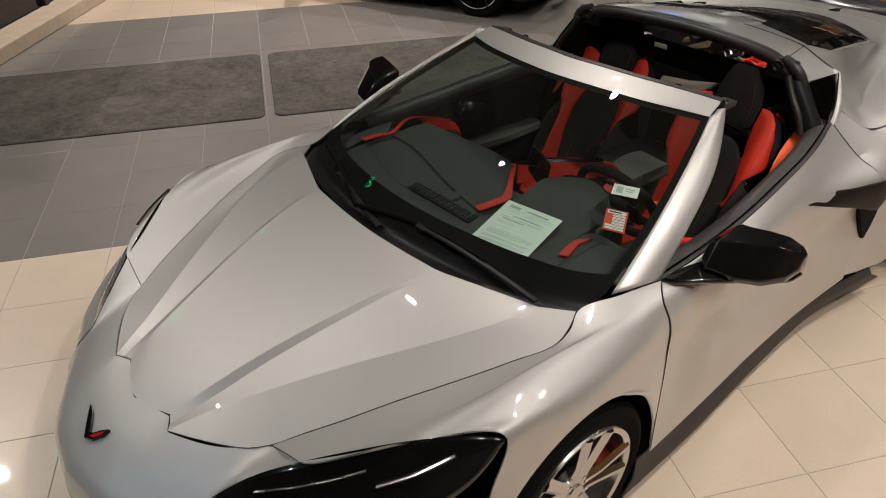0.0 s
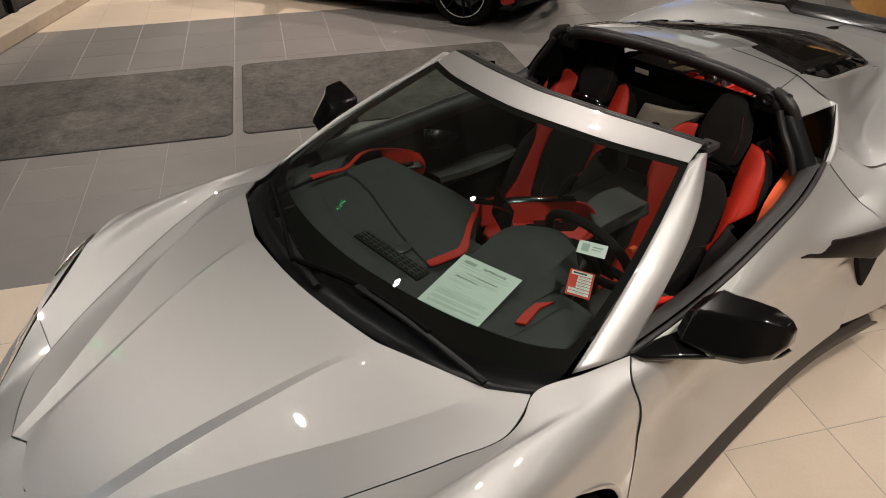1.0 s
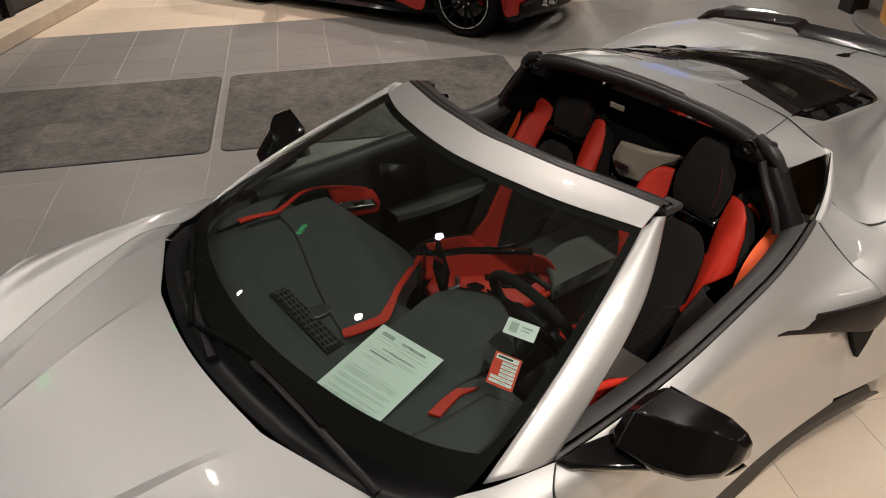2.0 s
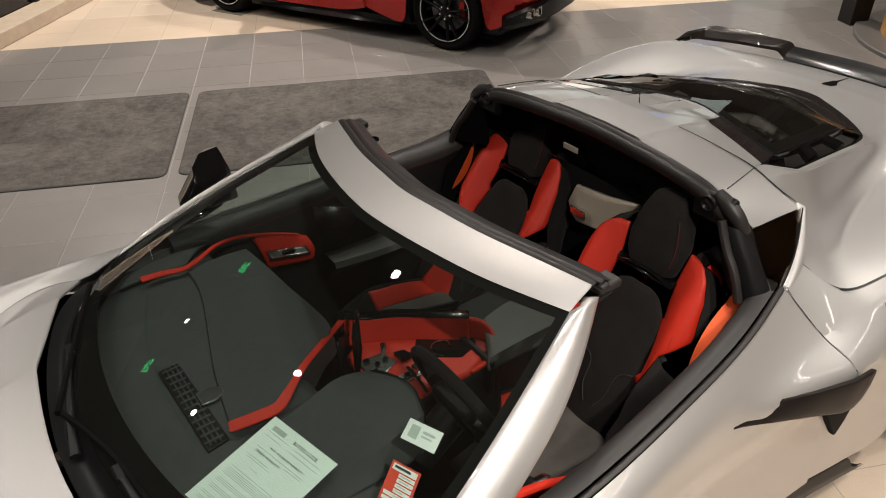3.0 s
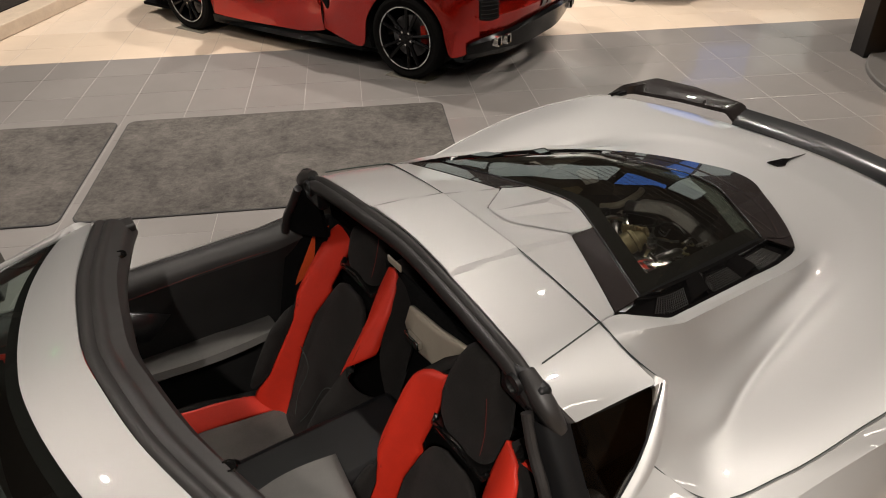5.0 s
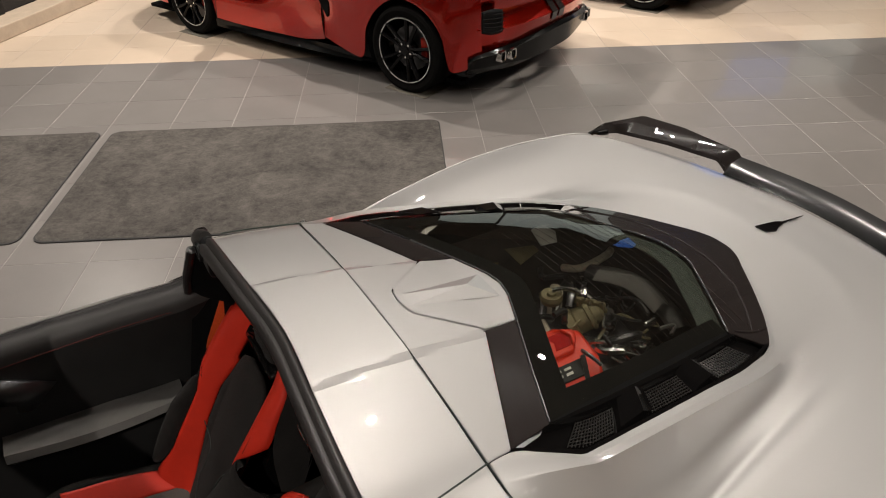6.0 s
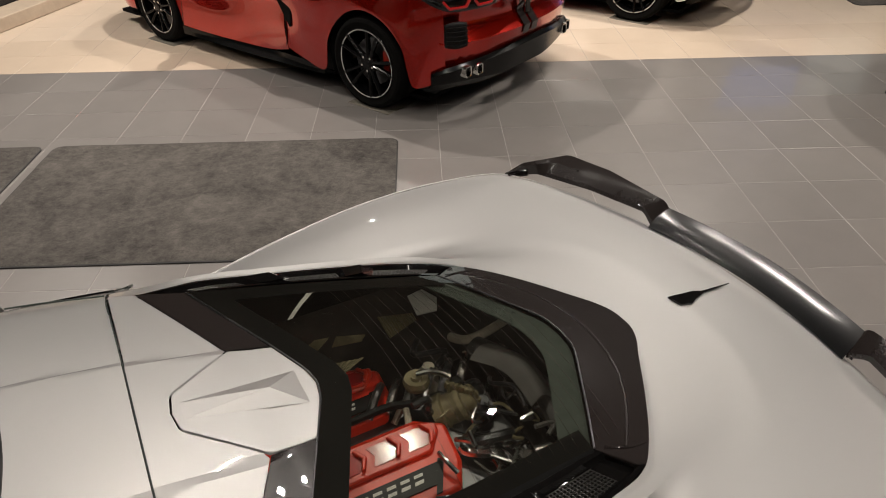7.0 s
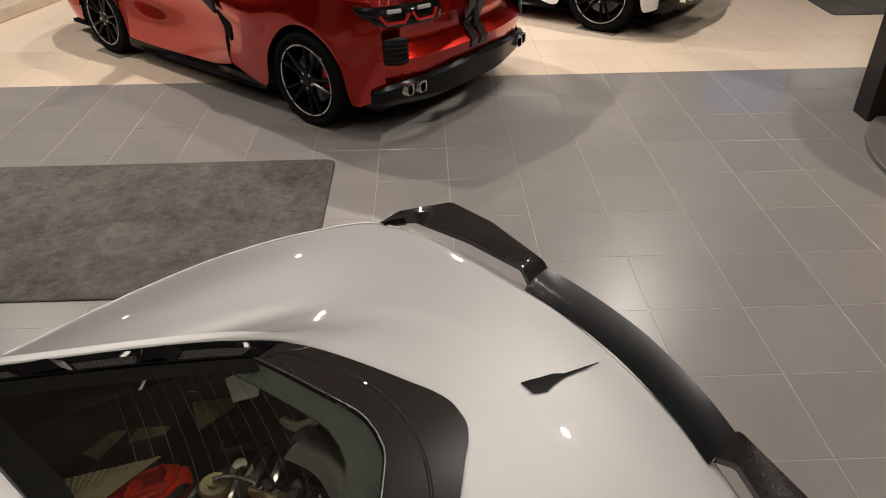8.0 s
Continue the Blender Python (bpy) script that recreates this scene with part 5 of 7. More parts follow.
# bulkhead behind the seats
bulk = new("bulkhead")
bulk.parent = car
bm = bmesh.new()
for y0, y1, z0, z1 in ((-.74, .74, .18, .99), (-.60, -.40, .99, 1.19), (.40, .60, .99, 1.19), (-.40, .40, 1.165, 1.215)):
    rows = []
    for z in np.linspace(z0, z1, 8):
        rows.append([(2.975 - .05 * (z - .6) + .04 * (1 - (y / .75) ** 2), y, min(z, 1.215 - 1.1 * max(0, abs(y) - .44))) for y in np.linspace(y0, y1, 24)])
    grid_mesh(bm, rows)
part("bulkhead_wall", orient(bm, (4, 0, .8)), CARPET, bulk, thick=.01)
for s in (1, -1):
    bm = bmesh.new()
    revolve(bm, [(.010, -.008), (.016, -.004), (.019, .002), (.023, .002), (.026, -.006)], 24)
    bmesh.ops.rotate(bm, verts=bm.verts[:], cent=(0, 0, 0), matrix=Matrix.Rotation(radians(90), 3, "Z"))
    bmesh.ops.translate(bm, verts=bm.verts[:], vec=(2.858, s * .49, 1.178))
    part("bolt_hole_ring", bm, SATIN_BLACK, bulk)
    bm = bmesh.new()
    box(bm, (2.885, s * .50, 1.165), (.035, .13, .09))
    part("halo_end", bm, SATIN_BLACK, bulk, bevel=.012)
bm = bmesh.new()
rows = [[(2.93 + .02 * (z - .9) + .03, y, z) for y, z in row] for row in ([(.094, .950), (-.05, .965), (-.200, .995)], [(.125, .87), (-.03, .89), (-.18, .965)], [(.100, .825), (-.01, .83), (-.10, .885)], [(.075, .806), (-.02, .818), (-.075, .856)])]
grid_mesh(bm, rows)
bmesh.ops.subdivide_edges(bm, edges=bm.edges[:], cuts=2, use_grid_fill=True, smooth=.3)
part("bulkhead_plate", orient(bm, (4, 0, .8)), BEIGE_TRIM, bulk, "beige plastic panel between the seats", thick=.012)
bm = bmesh.new()
box(bm, (2.944, .055, .862), (.02, .075, .03))
part("plate_lamp", bm, CHROME, bulk, "small clear lamp on the panel", bevel=.004)
bm = bmesh.new()
box(bm, (2.93, .11, 1.10), (.006, .07, .022))
part("light_switch", bm, BEIGE_TRIM, bulk, bevel=.003)


def seat(x, y, name_label, recline=0.0, shift=0.0):
    """Bucket seat with red leather sides, suede middle and a shaped headrest."""
    ob = new("seat")
    ob.parent = car
    ob.location = (x, y, 0)
    ob["label"] = name_label
    lean = lambda z: .377 * (z - .40)
    rise = lambda z: float(np.interp(z, (.33, .55, .72, .85, .985), (.085, .088, .075, .05, .018)))

    def shape(y, z):
        """Depth of the back's front at a place across and up it: a flat middle between raised sides."""
        a = abs(y)
        k = float(np.clip((a - .105) / .085, 0, 1))
        out = rise(z) * k * k * (3 - 2 * k) + .014 * math.cos(min(a / .12, 1) * math.pi / 2)
        drop = max(0.0, (a - .195) / .075)
        return lean(z) - out + (rise(z) + .04) * drop * drop

    middle = lambda z: np.interp(z, (.33, .45, .60, .70, .77, .81, .838, .852), (.090, .116, .130, .130, .114, .094, .070, .036))
    edge = lambda z: np.interp(z, (.33, .42, .55, .70, .80, .90, .955, .985, 1.0), (.262, .285, .288, .262, .240, .226, .206, .178, .135))
    inside = lambda z: np.interp(z, (.78, .80, .84, .90, .95, 1.0), (.122, .117, .112, .108, .112, .118))

    def patch(name, z0, z1, near, far, mat, label="", nz=26, ny=10, proud=.0):
        bm = bmesh.new()
        rows = []
        for z in np.linspace(z0, z1, nz):
            a, b = near(z), far(z)
            row = []
            for k in range(ny + 1):
                y = a + (b - a) * k / ny
                puff = proud * (1 - abs(2 * k / ny - 1) ** 4) * min(1.0, (z1 - z) / (2.2 * proud + .001))
                row.append((shape(y, z) - puff, y, z))
            rows.append(row)
        grid_mesh(bm, rows)
        return part(name, orient(bm, (1.0, 0, .6)), mat, ob, label, angle=60, thick=.02)

    patch("back_middle", .33, .850, lambda z: -middle(z), middle, SUEDE, "black suede backrest middle", 30, 16, .006)
    for s in (1, -1):
        # red band from the seat's foot up into the shoulder wing, and the black bolster outside it
        outer = lambda z: min(edge(z), float(np.interp(z, (.33, .37, .41, .45, .49, .60, .68, .73, .75, .78), (.262, .256, .214, .186, .174, .172, .172, .186, .210, .240))))
        shoulder = lambda z: float(np.interp(z, (.36, .40, .46, .54, .63, .69, .72, .735), (.262, .290, .308, .305, .268, .226, .196, .172)))
        inner = lambda z: middle(z) if z < .785 else inside(z)
        span = lambda z: outer(z) if s > 0 else inner(z) + (outer(z) - inner(z)) * float(np.clip((z - .57) / .10, 0, 1))
        patch("back_stripe", .33 if s > 0 else .58, .992, lambda z: s * (inner(z) + .001), lambda z: s * span(z), RED_LEATHER, "red leather side band and shoulder wing", 48, 12, .007)
        patch("outer_bolster", .355, .738, lambda z: s * (span(z) + .001), lambda z: s * max(shoulder(z), outer(z) + .004), SUEDE, "black outer bolster", 34, 14, .046)
        strip_line(ob, "wing_stitch", [(shape(.5 * (inner(z) + edge(z)), z) - .009, s * (.35 * inner(z) + .65 * edge(z)), z) for z in (.76, .82, .88, .94)], THREAD, .0008, 24)
        bm = bmesh.new()
        zs = np.linspace(.33, 1.0, 16)
        grid_mesh(bm, [[(shape(edge(z), z) + .004, s * edge(z), z) for z in zs], [(lean(z) + .07, s * (edge(z) + .004), z) for z in zs], [(lean(z) + .13, s * edge(z) * .92, z) for z in zs]])
        part("back_side", orient(bm, (.15, 0, .6)), SUEDE, ob, thick=.006, angle=60)
        bm = bmesh.new()
        tube_mesh(bm, [(.186, s * .108, .897), (.172, s * .098, .884), (.168, s * .070, .893), (.172, 0, .900)], .007, 16, 8, flat=.8)
        part("black_surround", bm, GLOSS_BLACK, ob, "gloss black trim round the headrest")
        # dark line laid on for the shade in the backrest's crease
        strip_line(ob, "crease_shade_line", [(shape(.06, .56) - .008, s * .125, .60), (shape(.06, .56) - .008, s * .06, .555), (shape(.05, .45) - .008, s * .045, .47), (shape(.05, .40) - .008, s * .02, .42)], INK, .0014, 16)
    bm = bmesh.new()
    prism(bm, [(.165, -.11), (.165, .11), (.28, .10), (.28, -.10)], .872, .888)
    part("headrest_tray", bm, GLOSS_BLACK, ob, "gloss black tray under the headrest", bevel=.008)
    back = [(.0, .40), (.06, .55), (.125, .72), (.185, .88), (.215, .97)]
    bm = bmesh.new()
    rows = []
    for z, w, d, cx in ((.880, .060, .020, .208), (.895, .086, .036, .212), (.93, .099, .046, .218), (.985, .103, .050, .228), (1.04, .093, .048, .240), (1.09, .076, .042, .250), (1.124, .060, .030, .257), (1.137, .040, .012, .26)):
        rows.append([(cx + d * math.copysign(abs(math.cos(a)) ** .7, math.cos(a)), w * math.copysign(abs(math.sin(a)) ** .52, math.sin(a)), z) for a in np.linspace(0, 2 * math.pi, 28, endpoint=False)])
    vs = grid_mesh(bm, rows, True)
    bm.faces.new(vs[-1])
    bm.faces.new(vs[0])
    bmesh.ops.recalc_face_normals(bm, faces=bm.faces[:])
    part("headrest", bm, SUEDE, ob, "black suede headrest")
    strip_line(ob, "headrest_stitch", [(.180, -.078, .93), (.186, -.086, 1.0), (.200, -.072, 1.09)], THREAD, .0010, 20)
    sheet("back_shell", [[(px + .12, -w, pz) for (px, pz), w in zip(back, (.245, .25, .245, .21, .15))], [(px + .14, 0, pz) for px, pz in back], [(px + .12, w, pz) for (px, pz), w in zip(back, (.245, .25, .245, .21, .15))]], GLOSS_BLACK, ob, 24, 12, thick=.01, centre=(0, 0, .6))
    for piece in ob.children:
        for v in piece.data.vertices:
            v.co.x += recline * (v.co.z - .40) + shift
    cush = lambda dy, dz: [(-.52, dy, .375 + dz * .4), (-.40, dy, .400 + dz), (-.22, dy, .378 + dz * .8), (-.02, dy, .345 + dz * .15)]
    sheet("cushion_middle", [cush(-.14, .0), cush(-.07, .014), cush(0, .008), cush(.07, .014), cush(.14, .0)], CUSHION, ob, 24, 16, thick=.03, centre=(-.2, 0, 0))
    for s in (1, -1):
        sheet("cushion_bolster", [cush(.138 * s, .0)[1:], cush(.165 * s, .036)[1:], cush(.195 * s, .066)[1:]], RED_LEATHER if s > 0 else SUEDE, ob, 24, 8, thick=.02, centre=(-.2, 0, .1))
        sheet("cushion_nose", [cush(.138 * s, .0)[:2], cush(.165 * s, .036)[:2], cush(.195 * s, .066)[:2]], SUEDE, ob, 10, 8, thick=.02, centre=(-.2, 0, .1))
        sheet("cushion_side", [cush(.196 * s, .066), cush(.225 * s, .056), cush(.252 * s, .015), [(a, .262 * s, .28) for a, b, c in cush(0, 0)]], SUEDE, ob, 24, 12, thick=.02, centre=(-.2, 0, .1))
    bm = bmesh.new()
    box(bm, (-.2, 0, .30), (.6, .44, .1))
    part("seat_base", bm, CARPET, ob, bevel=.02)
    return ob


seat(2.645, -.352, "red leather bucket seat with black suede middle")
seat(2.735, .380, "red leather bucket seat with black suede middle", .153, -.045)
# belts
for s, pts, across in ((-1, [(2.93, -.650, .975), (2.86, -.652, .915), (2.79, -.655, .875), (2.73, -.662, .82), (2.69, -.672, .70), (2.67, -.69, .52)], (-.007, .029, .010)),
                       (1, [(2.935, .610, .95), (2.895, .635, .84), (2.865, .660, .75), (2.845, .680, .66)], (.023, -.007, .004))):
    bm = bmesh.new()
    c = cr(pts, 16)
    grid_mesh(bm, [[tuple(p + k * np.array(across)) for p in c] for k in (-1, 0, 1)])
    belt = part("seat_belt", bm, ORANGE_BELT, car, "orange-red seat belt webbing", thick=.002)
    if s > 0:
        continue
    bm = bmesh.new()
    tube_mesh(bm, [(2.868, s * .530, .985), (2.888, s * .556, .955), (2.900, s * .565, .91), (2.900, s * .560, .868), (2.892, s * .540, .852)], .011, 20, 8, flat=.7)
    part("belt_loop", bm, RED_LEATHER, car, "red belt guide loop")
    bm = bmesh.new()
    tube_mesh(bm, [(2.868, s * .515, .995), (2.890, s * .530, .955), (2.898, s * .536, .91), (2.896, s * .530, .86), (2.885, s * .520, .83)], .020, 16, 8, flat=.6)
    part("belt_guide", bm, GLOSS_BLACK, car)

# dashboard
dash = new("dashboard")
dash.parent = car
FOOT_IN = [(x + .02, y * .94, z - .035) for x, y, z in GLASS_FOOT]
sheet("dash_top", lateral([FOOT_IN, [(1.43, 0, .876), (1.44, .25, .876), (1.47, .45, .872), (1.53, .62, .860), (1.56, .70, .852)], [(1.62, 0, .884), (1.625, .25, .884), (1.64, .45, .880), (1.66, .60, .868), (1.68, .70, .852)],
                           [(1.74, 0, .872), (1.74, .25, .872), (1.75, .45, .865), (1.77, .60, .850), (1.78, .70, .83)], [(1.78, 0, .80), (1.78, .25, .80), (1.79, .45, .79), (1.80, .60, .78), (1.80, .70, .76)]]), DASH, dash, 50, 24, thick=.01)
# passenger pad framed by a red strip
PAD_A = [(1.522, -.172, .889), (1.56, .02, .893), (1.61, .20, .894), (1.655, .36, .892), (1.672, .47, .889), (1.672, .535, .886)]
PAD_B = [(1.636, -.194, .902), (1.70, -.03, .902), (1.76, .15, .900), (1.80, .32, .896), (1.80, .45, .892), (1.775, .545, .888)]
PAD_C = [(1.745, -.105, .894), (1.83, -.03, .872), (1.915, .052, .855), (1.908, .15, .872), (1.896, .27, .876), (1.890, .40, .876), (1.88, .56, .872)]
PAD_D = [(1.77, -.09, .78), (1.85, -.015, .77), (1.935, .062, .76), (1.915, .15, .77), (1.90, .27, .77), (1.895, .40, .77), (1.885, .56, .77)]
sheet("passenger_pad", [[(x - .006, y, z - .012) for x, y, z in PAD_A], PAD_A, PAD_B, PAD_C, PAD_D], DASH, dash, 40, 30, creases=(1, 3), thick=.008, label="grey leather passenger dash pad", angle=28)


def ribbon(name, pts, width, mat, parent, n=40, lift=.0, label="", thick=.004, side=None, taper=None):
    bm = bmesh.new()
    c = cr(pts, n)
    t = np.gradient(c, axis=0)
    rows = [[], []]
    for i, (p, d) in enumerate(zip(c, t)):
        d = Vector(d).normalized()
        w = (Vector(side) if side else d.cross(Vector((0, 0, 1)))).normalized() * width / 2 * (taper(i / (n - 1)) if taper else 1)
        rows[0].append(Vector(p) + w + Vector((0, 0, lift)))
        rows[1].append(Vector(p) - w + Vector((0, 0, lift)))
    grid_mesh(bm, rows)
    return part(name, orient(bm, (c[0][0], c[0][1], -5)), mat, parent, label, thick=thick)


ribbon("red_strip", [(1.515, -.180, .898), (1.585, -.197, .905), (1.632, -.202, .908), (1.68, -.170, .910), (1.746, -.112, .905), (1.83, -.040, .880), (1.91, .036, .842), (1.98, .105, .806)], .019, RED_LEATHER, dash, 50, .004, "red leather strip along the pad", taper=lambda t: 1.9 - .9 * min(1, max(0, (t - .16) / .2)) if t > .02 else 1.6)
ribbon("red_strip", [(1.535, .556, .896), (1.60, .552, .894), (1.672, .540, .892), (1.72, .565, .890), (1.80, .615, .885), (1.86, .645, .870), (1.93, .662, .848), (2.0, .668, .824), (2.125, .682, .766)], .016, RED_LEATHER, dash, 50, .006, "red leather strip along the pad", taper=lambda t: 2.0 - min(1, t / .3))
sheet("passenger_corner", [[(1.47, .60, .868), (1.56, .58, .888), (1.68, .575, .886)], [(1.52, .66, .865), (1.60, .65, .882), (1.74, .64, .882)], [(1.58, .70, .855), (1.68, .70, .862), (1.80, .70, .86)]], DASH, dash, 20, 10, thick=.01)
ribbon("dash_seam", [(1.534, .50, .881), (1.47, .32, .8795), (1.434, .06, .8785), (1.436, -.17, .879)], .004, INK, dash, 30, .0015)
vent = new("dash_vent")
vent.parent = dash
bm = bmesh.new()
prism(bm, [(1.442, .135), (1.500, .140), (1.506, -.20), (1.448, -.205)], .874, .884)
part("vent_frame", bm, SATIN_BLACK, vent, bevel=.003)
for k in range(12):
    bm = bmesh.new()
    box(bm, (1.4745, .118 - .0273 * k, .886), (.046, .006, .006))
    part("vent_slat", bm, DASH, vent)
for k in range(3):
    bm = bmesh.new()
    box(bm, (1.462 + .0125 * k, -.032, .8875), (.003, .325, .005))
    part("vent_slat", bm, DASH, vent)
bm = bmesh.new()
prism(bm, [(1.49, -.012), (1.530, -.012), (1.558, -.03), (1.562, -.052), (1.530, -.066), (1.49, -.062)], .882, .893)
part("light_sensor", bm, GUNMETAL, vent, bevel=.004)
# driver's instrument hood
sheet("instrument_hood", [[(1.50, -.200, .874), (1.68, -.205, .888), (1.80, -.20, .886), (1.86, -.212, .868)], [(1.50, -.245, .878), (1.68, -.245, .926), (1.80, -.232, .940), (1.872, -.245, .928)], [(1.50, -.36, .872), (1.70, -.36, .920), (1.83, -.36, .948), (1.922, -.36, .938)],
                          [(1.50, -.46, .866), (1.68, -.470, .896), (1.80, -.476, .936), (1.90, -.45, .926)], [(1.50, -.50, .866), (1.68, -.515, .878), (1.80, -.52, .880), (1.87, -.50, .866)]], DASH, dash, 30, 32, creases=(1, 3), thick=.012, angle=26)
sheet("hood_visor", [[(1.86, -.212, .868), (1.872, -.245, .928), (1.922, -.36, .938), (1.90, -.45, .926), (1.87, -.50, .866)], [(1.85, -.222, .862), (1.86, -.25, .905), (1.90, -.36, .915), (1.88, -.44, .90), (1.855, -.49, .862)]], SATIN_BLACK, dash, 30, 4, thick=.004, label="black underside of the instrument hood")
bm = bmesh.new()
box(bm, (1.885, -.365, .862), (.012, .22, .08))
part("instrument_screen", bm, GLOSS_BLACK, dash, bevel=.004)
sheet("driver_corner", [[(1.45, -.56, .862), (1.56, -.575, .872), (1.70, -.575, .872)], [(1.50, -.63, .862), (1.60, -.64, .873), (1.74, -.64, .868)], [(1.56, -.70, .852), (1.66, -.71, .858), (1.80, -.71, .85)]], DASH, dash, 20, 10, thick=.01)
bm = bmesh.new()
prism(bm, [(1.538, -.545), (1.590, -.529), (1.645, -.522), (1.695, -.554), (1.640, -.546), (1.556, -.572)], .874, .883)
bmesh.ops.recalc_face_normals(bm, faces=bm.faces[:])
part("red_strip", bm, RED_LEATHER, dash, "red leather strip beside the wheel", bevel=.002)
bm = bmesh.new()
M = Matrix.Translation((1.925, -.088, .885)) @ Matrix.Rotation(math.atan2(.148, .075), 4, "Z") @ Matrix.Rotation(radians(8), 4, "X")
box(bm, (0, 0, 0), (.185, .012, .115), M)
part("display_screen", bm, GLOSS_BLACK, dash, "thin black display turned to the driver", bevel=.004)

# steering wheel
sw = new("steering_wheel")
sw.parent = car
sw.matrix_basis = Matrix.Translation((2.068, -.372, .802)) @ Matrix.Rotation(radians(-22), 4, "Y")
bm = bmesh.new()
ring = []
for a in np.linspace(0, 2 * math.pi, 49):
    c, d = math.cos(a), math.sin(a)
    ring.append((0, .178 * math.copysign(abs(c) ** .92, c), .155 * math.copysign(abs(d) ** .92, d)))
tube_mesh(bm, ring, .017, 72, 10)
part("rim", bm, SUEDE, sw)
bm = bmesh.new()
box(bm, (-.02, 0, -.01), (.05, .15, .10))
part("hub", bm, SATIN_BLACK, sw, bevel=.02)
for s in (1, -1):
    bm = bmesh.new()
    tube_mesh(bm, [(-.01, s * .07, -.02), (0, s * .12, -.045), (0, s * .165, -.055)], .018, 10, 8, flat=.6)
    part("spoke", bm, SATIN_BLACK, sw)
    bm = bmesh.new()
    box(bm, (-.045, s * .12, .035), (.008, .05, .09))
    part("shift_paddle", bm, GLOSS_BLACK, sw, bevel=.003)
bm = bmesh.new()
tube_mesh(bm, [(-.02, 0, -.02), (-.18, 0, -.06)], .05, 4, 12)
part("column", bm, SATIN_BLACK, sw)

# centre console
con = new("centre_console")
con.parent = car
sheet("console_side", [[(1.92, .04, .80), (2.05, .13, .73), (2.20, .125, .71), (2.40, .07, .71)], [(1.93, .06, .60), (2.06, .17, .60), (2.20, .17, .60), (2.44, .12, .60)], [(1.93, .06, .2), (2.06, .17, .2), (2.20, .17, .2), (2.44, .12, .2)]], SATIN_BLACK, con, 24, 12, thick=.01, centre=(2.2, -.1, .5))
SPINE = [(2.00, .125, .815), (2.027, .112, .802), (2.137, .05, .798), (2.240, -.030, .796), (2.322, -.092, .792)]
bm = bmesh.new()
prism(bm, [(1.95, -.215), (1.95, .05), (2.03, .095), (2.14, .035), (2.24, -.045), (2.33, -.115), (2.345, -.19), (2.21, -.235), (2.06, -.225)], .69, .718)
bmesh.ops.recalc_face_normals(bm, faces=bm.faces[:])
part("console_top", bm, RED_LEATHER, con, "red leather console surround", bevel=.01)
sheet("console_flank", [[(1.95, -.215, .70), (2.06, -.226, .70), (2.21, -.236, .70), (2.345, -.195, .70)], [(1.95, -.22, .60), (2.06, -.23, .60), (2.21, -.24, .60), (2.345, -.22, .60)], [(1.95, -.22, .2), (2.06, -.23, .2), (2.21, -.24, .2), (2.345, -.22, .2)]], SATIN_BLACK, con, 24, 10, thick=.01, centre=(2.15, .1, .5))
sheet("red_wall", [[(x - .006, y - .012, z - .004) for x, y, z in SPINE], [(x - .016, y - .022, .755) for x, y, z in SPINE], [(x - .024, y - .034, .714) for x, y, z in SPINE]], RED_LEATHER, con, 30, 10, thick=.01, label="red leather console wall", centre=(2.4, .4, .7))
sheet("red_end", [[(2.310, -.105, .788), (2.345, -.135, .775), (2.352, -.175, .752), (2.325, -.215, .730), (2.22, -.238, .722)], [(2.298, -.118, .716), (2.322, -.142, .716), (2.328, -.175, .716), (2.305, -.205, .716), (2.21, -.224, .716)]], RED_LEATHER, con, 24, 6, thick=.012, label="red leather end of the console tub", centre=(2.6, -.2, .7))
ribbon("button_spine", SPINE, .030, GLOSS_BLACK, con, 30, .0, "black button strip of the console", .02)
sheet("spine_flank", [[(x + .008, y + .014, z) for x, y, z in SPINE], [(x + .03, y + .03, .70) for x, y, z in SPINE], [(x + .03, y + .03, .30) for x, y, z in SPINE]], SATIN_BLACK, con, 24, 8, thick=.006, centre=(2.1, -.1, .6))
for k in range(15):
    bm = bmesh.new()
    f = k / 14
    box(bm, (2.04 + .27 * f, .103 - .186 * f, .8025 - .008 * f), (.005, .005, .004))
    part("spine_button", bm, CHROME, con)
for name, pts, z, label in (("shifter_plate", [(1.958, .002), (2.050, -.012), (2.062, -.072), (1.965, -.108)], .726, "bright metal shifter plate"), ("drive_mode_plate", [(1.966, -.122), (2.095, -.127), (2.100, -.150), (2.085, -.164), (1.982, -.158)], .726, "bright metal switch plate"),
                            ("console_switch", [(2.070, -.035), (2.105, -.045), (2.115, -.085), (2.072, -.080)], .732, "black console switch")):
    bm = bmesh.new()
    prism(bm, pts, .716, z)
    bmesh.ops.recalc_face_normals(bm, faces=bm.faces[:])
    part(name, bm, GLOSS_BLACK if name == "console_switch" else ALLOY, con, label, bevel=.004)
for x, y, w in ((1.985, -.02, .016), (2.005, -.05, .014), (2.035, -.045, .016), (2.01, -.142, .018), (2.05, -.145, .018), (1.985, -.075, .014)):
    bm = bmesh.new()
    box(bm, (x, y, .730), (w, w * .9, .012))
    part("shift_button", bm, GLOSS_BLACK, con, bevel=.003)
for x, y in ((2.055, -.005), (2.078, -.142)):
    bm = bmesh.new()
    revolve(bm, [(.0, .016), (.010, .015), (.013, .0), (.014, -.01)], 20, "z")
    bmesh.ops.translate(bm, verts=bm.verts[:], vec=(x, y, .732))
    part("selector_knob", bm, CHROME, con)
bm = bmesh.new()
prism(bm, [(2.145, -.045), (2.185, .004), (2.235, -.004), (2.310, -.062), (2.324, -.110), (2.298, -.157), (2.230, -.172), (2.165, -.122)], .717, .7205)
